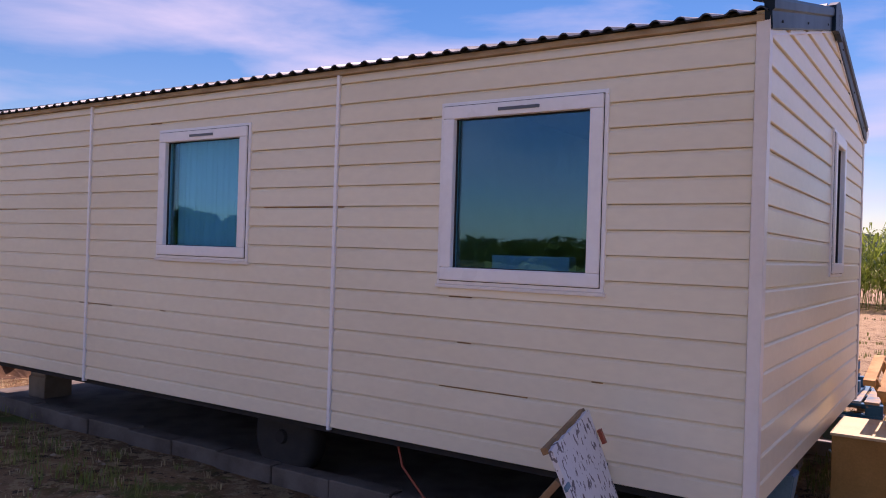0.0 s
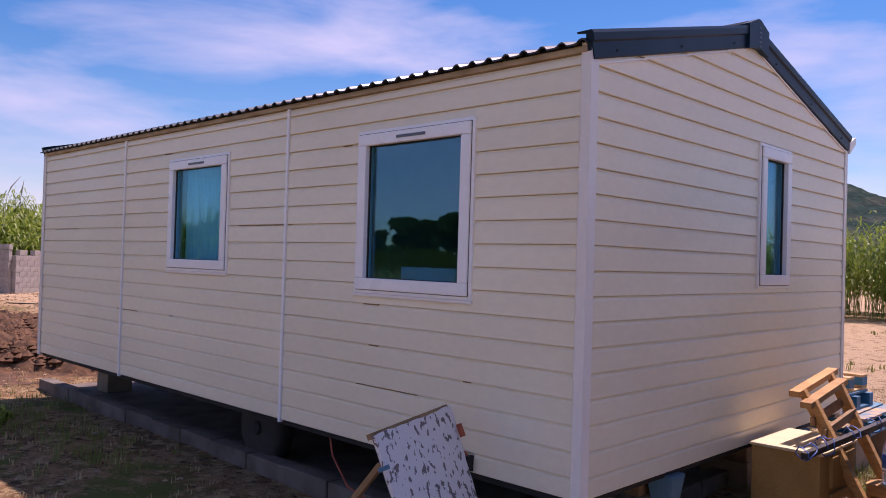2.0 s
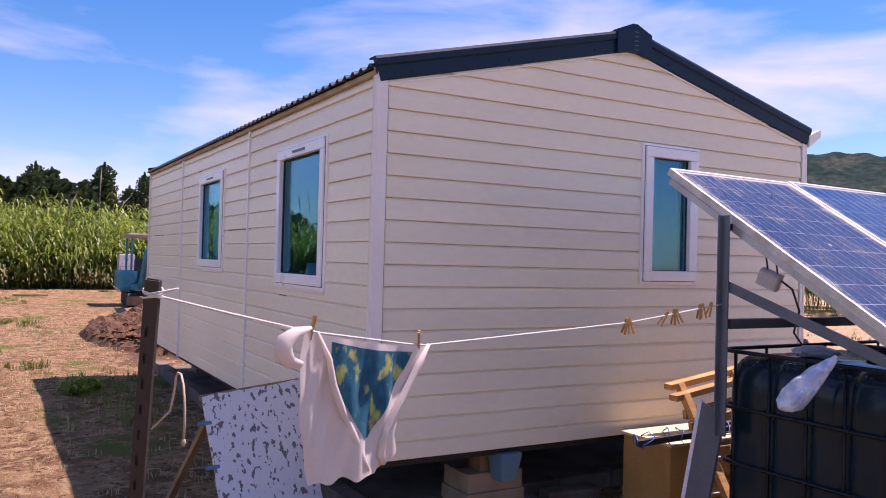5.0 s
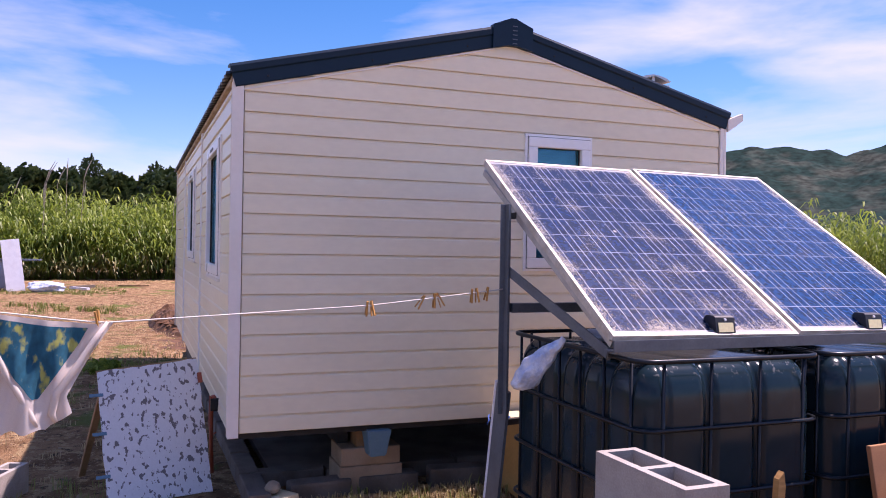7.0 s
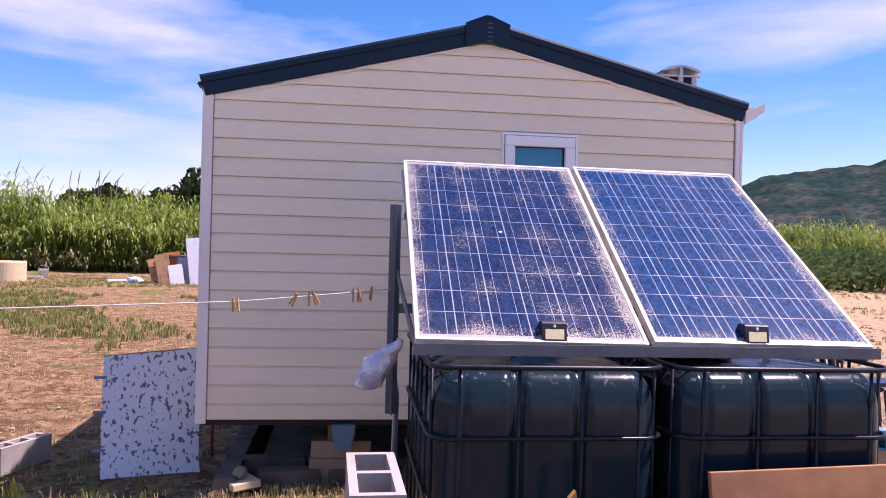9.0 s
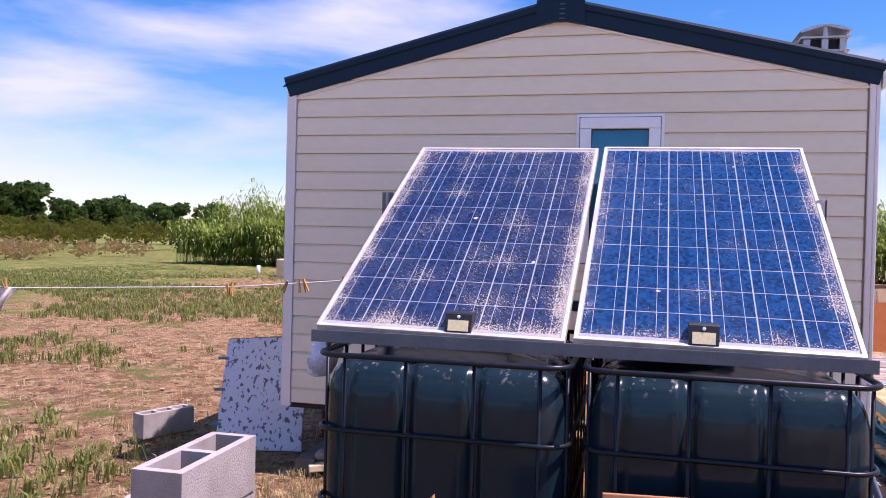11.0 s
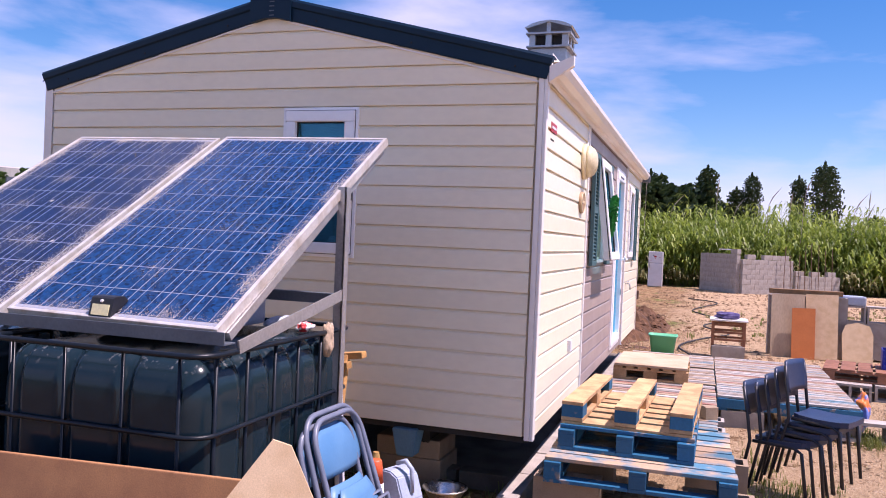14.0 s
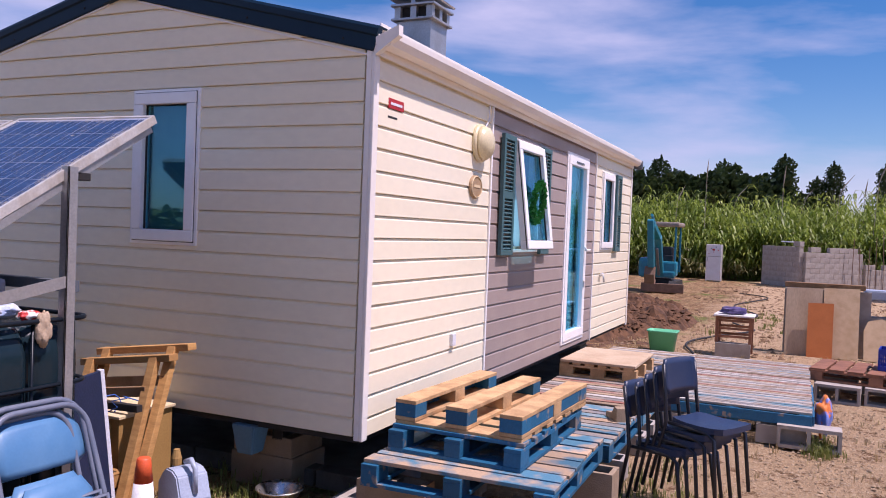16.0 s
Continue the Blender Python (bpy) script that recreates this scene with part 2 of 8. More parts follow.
M_RUBBER = material("black_rubber", (0.02, 0.02, 0.02), 0.75, second=(0.05, 0.045, 0.04), grain=9)


def glass_material():
    m = bpy.data.materials.new("tinted_double_glazing")
    m.use_nodes = True
    t, n = m.node_tree, m.node_tree.nodes
    n.remove(n["Principled BSDF"])
    gl, tr, mx, lw, pw, mr = (n.new("ShaderNodeBsdfGlossy"), n.new("ShaderNodeBsdfTransparent"), n.new("ShaderNodeMixShader"), n.new("ShaderNodeLayerWeight"), n.new("ShaderNodeMath"), n.new("ShaderNodeMapRange"))
    gl.inputs["Roughness"].default_value = 0.01
    gl.inputs["Color"].default_value = (0.36, 0.80, 1.0, 1)
    tr.inputs["Color"].default_value = (0.48, 0.84, 0.92, 1)
    lw.inputs["Blend"].default_value = 0.5
    pw.operation = 'POWER'
    pw.inputs[1].default_value = 3.8
    mr.inputs["To Min"].default_value, mr.inputs["To Max"].default_value = 0.10, 0.72
    t.links.new(lw.outputs["Facing"], pw.inputs[0])
    t.links.new(pw.outputs[0], mr.inputs["Value"])
    t.links.new(mr.outputs["Result"], mx.inputs["Fac"])
    t.links.new(tr.outputs[0], mx.inputs[1])
    t.links.new(gl.outputs[0], mx.inputs[2])
    t.links.new(mx.outputs[0], n["Material Output"].inputs["Surface"])
    return m


M_GLASS = glass_material()


def translucent(m, amount):
    """Thin cloth: part of the light passes through."""
    t, n = m.node_tree, m.node_tree.nodes
    b = n["Principled BSDF"]
    tr, ms = n.new("ShaderNodeBsdfTranslucent"), n.new("ShaderNodeMixShader")
    t.links.new(b.inputs["Base Color"].links[0].from_socket, tr.inputs["Color"])
    ms.inputs["Fac"].default_value = amount
    t.links.new(b.outputs[0], ms.inputs[1])
    t.links.new(tr.outputs[0], ms.inputs[2])
    t.links.new(ms.outputs[0], n["Material Output"].inputs["Surface"])
    return m


# ---- mesh helpers ----
def finish(name, bm, mat, parent=None, label="", smooth=False):
    me = bpy.data.meshes.new(name)
    bmesh.ops.recalc_face_normals(bm, faces=bm.faces)
    bm.to_mesh(me)
    bm.free()
    if smooth:
        me.shade_smooth()
    me.materials.append(mat)
    ob = new(name, me)
    if parent is not None:
        ob.parent = parent
    if label:
        tagged(ob, label)
    return ob


def part(name, bm, mat, parent, label="", smooth=False):
    return finish(name, bm, mat, parent, label, smooth)


def thing(name, label, category, at=None, group="", kind=""):
    ob = new(name)
    if at is not None:
        ob.matrix_world = at
    return tagged(ob, label, category, group, kind)


def box(bm, x0, x1, y0, y1, z0, z1, bevel=0.0, m=None):
    r = bmesh.ops.create_cube(bm, size=1.0)
    vs = r["verts"]
    for v in vs:
        v.co = Vector(((x0 + x1) / 2 + v.co.x * (x1 - x0), (y0 + y1) / 2 + v.co.y * (y1 - y0), (z0 + z1) / 2 + v.co.z * (z1 - z0)))
    if bevel:
        es = list({e for v in vs for e in v.link_edges})
        rr = bmesh.ops.bevel(bm, geom=es, offset=bevel, segments=2, affect='EDGES', profile=0.6)
        vs = list({v for f in rr["faces"] for v in f.verts} | {v for v in vs if v.is_valid})
    if m is not None:
        for v in vs:
            v.co = m @ v.co
    return bm


def boxed(*a, bevel=0.0, m=None):
    return box(bmesh.new(), *a, bevel=bevel, m=m)


def tube(bm, points, r, sides=8, closed=False):
    """A round bar along points."""
    pts = [Vector(p) for p in points]
    n = len(pts)
    rings = []
    side = None
    for i, p in enumerate(pts):
        a, b = (pts[i - 1] if (i or closed) else p), (pts[(i + 1) % n] if (i < n - 1 or closed) else p)
        d = (b - a).normalized()
        if side is None:
            side = d.orthogonal().normalized()
        side = (side - d * side.dot(d)).normalized()
        up = d.cross(side)
        rings.append([bm.verts.new(p + (side * math.cos(k * math.tau / sides) + up * math.sin(k * math.tau / sides)) * (r[i] if isinstance(r, (list, tuple)) else r)) for k in range(sides)])
    for i in range(n if closed else n - 1):
        a, b = rings[i], rings[(i + 1) % n]
        for k in range(sides):
            bm.faces.new((a[k], a[(k + 1) % sides], b[(k + 1) % sides], b[k]))
    if not closed:
        bm.faces.new(rings[0])
        bm.faces.new(rings[-1])
    return bm


def bar(bm, p, q, w, h, up=(0, 0, 1), bevel=0.0):
    """A square bar from p to q: w across, h along up."""
    p, q = Vector(p), Vector(q)
    d = (q - p)
    length = d.length
    d.normalize()
    s = d.cross(Vector(up)).normalized()
    u = s.cross(d)
    m = Matrix((s, d, u)).transposed().to_4x4()
    m.translation = p
    return box(bm, -w / 2, w / 2, 0, length, -h / 2, h / 2, bevel, m)


def rounded_path(x0, x1, y0, y1, z, r, n=5):
    pts = []
    for cx, cy, a0 in ((x1 - r, y1 - r, 0), (x0 + r, y1 - r, 90), (x0 + r, y0 + r, 180), (x1 - r, y0 + r, 270)):
        for k in range(n + 1):
            a = radians(a0 + 90 * k / n)
            pts.append((cx + r * math.cos(a), cy + r * math.sin(a), z))
    return pts


def curved(points, n=8):
    """Points along a smooth curve through the ones given."""
    p = [Vector(q) for q in points]
    p = [p[0] * 2 - p[1]] + p + [p[-1] * 2 - p[-2]]
    out = []
    for a, b, c, d in zip(p, p[1:], p[2:], p[3:]):
        for k in range(n):
            f = k / n
            out.append(0.5 * (b * 2 + (c - a) * f + (a * 2 - b * 5 + c * 4 - d) * f * f + (b * 3 - a - c * 3 + d) * f ** 3))
    return out + [p[-2]]


def lathe(bm, profile, sides=20, m=None):
    """A turned shape about z from (radius, height) pairs."""
    rings = []
    for r, z in profile:
        ring = [bm.verts.new((r * math.cos(k * math.tau / sides), r * math.sin(k * math.tau / sides), z)) for k in range(sides)]
        rings.append(ring)
    for a, b in zip(rings, rings[1:]):
        for k in range(sides):
            bm.faces.new((a[k], a[(k + 1) % sides], b[(k + 1) % sides], b[k]))
    bm.faces.new(rings[0])
    bm.faces.new(rings[-1])
    if m is not None:
        for ring in rings:
            for v in ring:
                v.co = m @ v.co
    return bm


def extruded(bm, outline, d, m=None):
    """A flat outline of (x, z) pairs given the thickness d along y."""
    a = [bm.verts.new((x, 0, z)) for x, z in outline]
    b = [bm.verts.new((x, d, z)) for x, z in outline]
    bm.faces.new(a)
    bm.faces.new(b)
    for k in range(len(a)):
        bm.faces.new((a[k - 1], a[k], b[k], b[k - 1]))
    if m is not None:
        for v in a + b:
            v.co = m @ v.co
    return bm


def from_arrays(name, verts, faces, mat, label="", category="", kind="", parent=None, smooth=False):
    me = bpy.data.meshes.new(name)
    me.from_pydata(verts, [], faces)
    if smooth:
        me.shade_smooth()
    me.materials.append(mat)
    ob = new(name, me)
    if parent is not None:
        ob.parent = parent
    return tagged(ob, label, category, "", kind)


# ---- ground and hills ----
def ground():
    xs = np.unique(np.concatenate([np.array([-4000, -1200, -400, -150, -90, -60]), np.linspace(-44, 12, 225), np.array([25, 60, 150, 400, 1200, 4000])]))
    ys = np.unique(np.concatenate([np.array([-4000, -1200, -400, -150, -60, -35]), np.linspace(-22, 26, 193), np.array([40, 60, 150, 400, 1200, 4000])]))
    verts = []
    for y in ys:
        for x in xs:
            near = 1.0 if -44 < x < 12 and -22 < y < 26 else 0.0
            z = near * (0.045 * noise.noise((x * 0.55, y * 0.55, 3)) + 0.028 * noise.noise((x * 2.1, y * 2.1, 7)))
            # a little rise towards the reeds
            z += 0.10 * min(max((-x - 14) / 14, 0), 1) if near else 0.0
            verts.append((x, y, z - 0.02))
    w = len(xs)
    faces = [(j * w + i, j * w + i + 1, (j + 1) * w + i + 1, (j + 1) * w + i) for j in range(len(ys) - 1) for i in range(w - 1)]
    return from_arrays("ground", verts, faces, M_GROUND, "bare sandy earth with straw and green patches", "ground", "structure", smooth=True)


ground()


def hill(name, label, bearing0, bearing1, distance, heights, seed, turns=None):
    """A far ridge: heights along the bearing, in degrees turned left from +y."""
    turns = turns or list(np.linspace(bearing0, bearing1, len(heights)))
    n, rows = 460, 36
    verts, faces = [], []
    for j in range(rows):
        f = j / (rows - 1)
        for i in range(n):
            u = i / (n - 1)
            a = radians(bearing0 + (bearing1 - bearing0) * u)
            h = float(np.interp(bearing0 + (bearing1 - bearing0) * u, turns, heights))
            d = distance * (0.72 + 0.28 * f)
            z = h * (f ** 1.15) * (1 + 0.05 * noise.noise((u * 16 + seed, f * 4, seed))) + h * 0.035 * noise.noise((u * 70, f * 14, seed)) + f * 2.6 * abs(noise.noise((u * 330, f * 40, seed)))
            verts.append((-math.sin(a) * d, math.cos(a) * d, z if f > 0 else -3))
    for j in range(rows - 1):
        for i in range(n - 1):
            faces.append((j * n + i, j * n + i + 1, (j + 1) * n + i + 1, (j + 1) * n + i))
    return from_arrays(name, verts, faces, M_HILL, label, "hill", "structure", smooth=True)


hill("backdrop_hill", "dark green scrub-covered rocky hill in the distance", -12, 78, 1500, [10, 17, 28, 54, 101, 159, 196, 192, 196, 202, 197, 180, 170, 179, 189, 191, 179, 169, 167, 153, 151, 145, 130, 98, 67, 42, 18, 4], 3,
     [-12, -6, 0, 6, 12, 18, 23, 26, 30, 34.5, 37.8, 40.6, 41.8, 43, 46, 47.5, 49.2, 50.8, 52.5, 54.5, 57, 59.3, 61.2, 63.8, 65.7, 68, 72, 78])
hill("backdrop_village_rise", "small green rise carrying a far village", 5, 21, 1060, [2, 22, 50, 66, 68, 64, 48, 20, 2], 5)
hill("backdrop_low_hills", "low blue-green hills far off beyond the fields", 50, 190, 2600, [70, 30, 24, 20, 30, 46, 30, 20, 24, 20, 30], 8)


# ---- the mobile home ----
OFFSET = {}


def placed(name, label, category, base, group="", kind=""):
    """A thing whose parts are given in the world's metres; its Empty stands at base."""
    ob = thing(name, label, category, Matrix.Translation(base), group, kind)
    OFFSET[ob.name] = Vector(base)
    return ob


def wpart(name, bm, mat, parent, label="", smooth=False):
    ob = part(name, bm, mat, parent, label, smooth)
    off = OFFSET[parent.name]
    OFFSET[ob.name] = off
    ob.data.transform(Matrix.Translation(-off))
    return ob


X0, X1, Y0, Y1, FLOOR, EAVE, RIDGE_Y, RIDGE = -8.40, -0.83, 3.93, 7.86, 0.50, 2.80, 5.895, 3.283
SIDE = {
    "near": Matrix(((1, 0, 0, 0), (0, -1, 0, Y0), (0, 0, 1, 0), (0, 0, 0, 1))),
    "far": Matrix(((1, 0, 0, 0), (0, 1, 0, Y1), (0, 0, 1, 0), (0, 0, 0, 1))),
    "end": Matrix(((0, 1, 0, X1), (1, 0, 0, 0), (0, 0, 1, 0), (0, 0, 0, 1))),
    "back": Matrix(((0, -1, 0, X0), (1, 0, 0, 0), (0, 0, 1, 0), (0, 0, 0, 1))),
}
# openings (u0, u1, z0, z1), outer edge of the trim
OPENINGS = {
    "near": [(-2.64, -1.59, 1.48, 2.55), (-5.30, -4.275, 1.555, 2.545)],
    "far": [(-4.00, -3.22, 1.57, 2.56), (-5.86, -4.95, 0.56, 2.63), (-7.24, -6.56, 1.57, 2.56)],
    "end": [(6.022, 6.596, 1.575, 2.603)],
    "back": [],
}
home = placed("mobile_home", "cream mobile home with horizontal siding and dark roof, raised on blocks", "mobile home", (-4.6, 5.9, 0.0))


def slope_z(y, lift=0.0):
    return EAVE + lift + (RIDGE - EAVE) * (1 - abs(y - RIDGE_Y) / (RIDGE_Y - Y0))


def wall_core(side, u0, u1):
    """The board behind the siding, 70 mm thick, with the openings cut through."""
    bm = bmesh.new()
    m = SIDE[side]
    holes = sorted((a + 0.05, b - 0.05, c + 0.05, d - 0.05) for a, b, c, d in OPENINGS[side])
    u = u0
    for a, b, c, d in holes:
        box(bm, u, a, -0.07, -0.004, FLOOR, EAVE, 0, m)
        box(bm, a, b, -0.07, -0.004, FLOOR, c, 0, m)
        box(bm, a, b, -0.07, -0.004, d, EAVE, 0, m)
        u = b
    box(bm, u, u1, -0.07, -0.004, FLOOR, EAVE, 0, m)
    if side in ("end", "back"):
        extruded(bm, [(Y0, EAVE), (Y1, EAVE), (RIDGE_Y, RIDGE)], -0.066, m @ Matrix.Translation((0, -0.004, 0)))
    return wpart("wall", bm, M_CORE, home)


def siding_piece(wall, side, u0, u1, z0, z1, mat, ends=None, name="siding_board"):
    """One lapped board; ends(z): where it is cut under the slope of the roof."""
    g = min(0.0025, (z1 - z0) * 0.1)
    k = min(1.0, (z1 - z0) / 0.06)
    prof = [(-0.003, z0), (0.0165, z0 + 0.0005), (0.0195, z0 + 0.004 * k), (0.0185, z0 + 0.016 * k), (0.0155, z1 - 0.023 * k), (0.0115, z1 - 0.016 * k), (0.0062, z1 - 0.011 * k), (0.0052, z1 - g), (-0.003, z1 - g)]
    if z0 + 0.01 < EAVE < z1 - 0.01:
        prof.insert(4, (0.0168, EAVE))
        prof.append((-0.003, EAVE))
    bm = bmesh.new()
    m = SIDE[side]
    rings = []
    for side_no, u in enumerate((u0, u1)):
        rings.append([bm.verts.new(m @ Vector((ends(z)[side_no] if ends else u, o, z))) for o, z in prof])
    a, b = rings
    for k in range(len(prof)):
        bm.faces.new((a[k - 1], a[k], b[k], b[k - 1]))
    bm.faces.new(a)
    bm.faces.new(b)
    return wpart(name, bm, mat, wall)


ROWS_Z = [FLOOR] + [0.612 + 0.1332 * k for k in range(17)]


def side_boards(wall, side, edges, mats):
    for (u0, u1), mat in zip(edges, mats):
        for k, z0 in enumerate(ROWS_Z):
            z1 = min(ROWS_Z[k + 1] if k + 1 < len(ROWS_Z) else EAVE, EAVE)
            if side in ("end", "back") and k + 1 == len(ROWS_Z):
                continue
            if z1 - z0 < 0.03:
                continue
            spans = [(u0, u1, z0, z1)]
            for a, b, c, d in OPENINGS[side]:
                a, b, c, d = a + 0.02, b - 0.02, c + 0.02, d - 0.02
                cut = []
                for p, q, e, f in spans:
                    if b <= p or a >= q or d <= e or c >= f:
                        cut.append((p, q, e, f))
                        continue
                    if a - p > 0.01:
                        cut.append((p, a, e, f))
                    if q - b > 0.01:
                        cut.append((b, q, e, f))
                    if c - e > 0.015:
                        cut.append((a, b, e, c))
                    if f - d > 0.015:
                        cut.append((a, b, d, f))
                spans = cut
            for p, q, e, f in spans:
                siding_piece(wall, side, p, q, e, f, mat)


def gable_boards(wall, side):
    side_boards(wall, side, [(Y0 + 0.05, Y1 - 0.05)], [M_SIDING])
    rows = [ROWS_Z[-1], 2.876, 3.009, 3.142, 3.262]

    def ends(z):
        half = max(0.02, min(RIDGE_Y - Y0 - 0.05, (RIDGE_Y - Y0) * (RIDGE - z) / (RIDGE - EAVE)))
        return RIDGE_Y - half, RIDGE_Y + half
    for z0, z1 in zip(rows, rows[1:]):
        siding_piece(wall, side, *ends(z0), z0, z1, M_SIDING, ends)


def trim_bar(name, side, u0, u1, z0, z1, o0, o1, mat=None, bevel=0.004, parent=None, label=""):
    bm = boxed(u0, u1, o0, o1, z0, z1, bevel=bevel, m=SIDE[side])
    return wpart(name, bm, mat or M_TRIM, parent or home, label)


near_wall, far_wall = wall_core("near", X0 + 0.07, X1 - 0.07), wall_core("far", X0 + 0.07, X1 - 0.07)
end_wall, back_wall = wall_core("end", Y0, Y1), wall_core("back", Y0, Y1)
side_boards(near_wall, "near", [(-3.45, X1 - 0.04), (-6.21, -3.48), (X0 + 0.04, -6.24)], [M_SIDING] * 3)
side_boards(far_wall, "far", [(-2.71, X1 - 0.04), (-6.21, -2.74), (X0 + 0.04, -6.24)], [M_SIDING, M_TAUPE, M_SIDING])
gable_boards(end_wall, "end")
gable_boards(back_wall, "back")
for side, u in (("near", -3.465), ("near", -6.225), ("far", -2.725), ("far", -6.225)):
    trim_bar("joint_strip", side, u - 0.0125, u + 0.0125, FLOOR - 0.02, EAVE, -0.002, 0.031, M_PVC)
for cx, cy in ((X1, Y0), (X1, Y1), (X0, Y0), (X0, Y1)):
    sx, sy = (1 if cx == X1 else -1), (1 if cy == Y1 else -1)
    bm = bmesh.new()
    box(bm, cx - sx * 0.036, cx + sx * 0.026, cy - sy * 0.0, cy + sy * 0.024, FLOOR - 0.022, EAVE + 0.05, 0.006)
    box(bm, cx + sx * 0.0, cx + sx * 0.025, cy - sy * 0.036, cy - sy * 0.0005, FLOOR - 0.021, EAVE + 0.03, 0.006)
    wpart("corner_trim", bm, M_TRIM, home, "off-white corner profile")
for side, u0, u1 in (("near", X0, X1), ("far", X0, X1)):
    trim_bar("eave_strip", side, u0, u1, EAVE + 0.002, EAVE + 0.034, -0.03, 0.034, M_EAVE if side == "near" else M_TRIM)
wpart("floor_slab", boxed(X0 + 0.02, X1 - 0.02, Y0 + 0.02, Y1 - 0.02, 0.455, 0.499), M_DARK, home)
for y in (4.75, 7.05):
    wpart("chassis_beam", boxed(X0 + 0.2, X1 - 0.3, y - 0.04, y + 0.04, 0.30, 0.455), M_DARK, home)
wpart("lining", boxed(X0 + 0.09, X1 - 0.09, Y0 + 0.09, Y1 - 0.09, FLOOR, FLOOR + 0.02), M_ROOM, home, "interior floor, its colour dimmed")
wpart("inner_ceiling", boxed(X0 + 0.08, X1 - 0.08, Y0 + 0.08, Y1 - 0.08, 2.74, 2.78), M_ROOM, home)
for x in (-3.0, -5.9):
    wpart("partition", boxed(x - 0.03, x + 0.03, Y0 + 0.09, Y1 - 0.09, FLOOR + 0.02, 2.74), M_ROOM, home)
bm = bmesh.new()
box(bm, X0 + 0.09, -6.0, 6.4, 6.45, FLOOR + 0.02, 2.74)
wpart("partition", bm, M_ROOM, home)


def roof_slope(sign):
    """A profiled sheet from the ridge down to one eave."""
    bm = bmesh.new()
    pitch, z_off = 0.125, 0.058
    n = int((X1 - X0 + 0.04) / pitch * 8)
    y_eave = Y0 - 0.07 if sign < 0 else Y1 + 0.05
    tops = []
    for i in range(n + 1):
        x = X0 - 0.04 + (X1 - X0 + 0.06) * i / n
        ph = (x / pitch) % 1.0
        w = 0.022 * max(0, math.sin(ph * math.tau)) ** 0.7
        row = []
        for f in (0.0, 0.33, 0.66, 1.0):
            y = y_eave + (RIDGE_Y - y_eave) * f
            z = slope_z(y) + z_off + w
            row.append((bm.verts.new((x, y, z)), bm.verts.new((x, y, z - 0.008))))
        tops.append(row)
    for a, b in zip(tops, tops[1:]):
        for k in range(3):
            bm.faces.new((a[k][0], b[k][0], b[k + 1][0], a[k + 1][0]))
            bm.faces.new((a[k][1], a[k + 1][1], b[k + 1][1], b[k][1]))
        bm.faces.new((a[0][0], a[0][1], b[0][1], b[0][0]))
    roof = wpart("roof", bm, M_ROOF, home, "dark profiled metal roof sheet")
    return roof


roofs = [roof_slope(-1), roof_slope(1)]
# plates under the sheets close the roof space
for a, b in ((Y0 - 0.02, RIDGE_Y), (RIDGE_Y, Y1 + 0.02)):
    bm = bmesh.new()
    vs = [[bm.verts.new((x, y, slope_z(y) + d)) for y in (a, b)] for x in (X0, X1 - 0.01) for d in (0.02, 0.06)]
    bm.faces.new((vs[0][0], vs[0][1], vs[2][1], vs[2][0]))
    bm.faces.new((vs[1][0], vs[1][1], vs[3][1], vs[3][0]))
    bm.faces.new((vs[0][0], vs[0][1], vs[1][1], vs[1][0]))
    bm.faces.new((vs[2][0], vs[2][1], vs[3][1], vs[3][0]))
    bm.faces.new((vs[0][0], vs[1][0], vs[3][0], vs[2][0]))
    bm.faces.new((vs[0][1], vs[1][1], vs[3][1], vs[2][1]))
    wpart("roof_deck", bm, M_DARK, home)


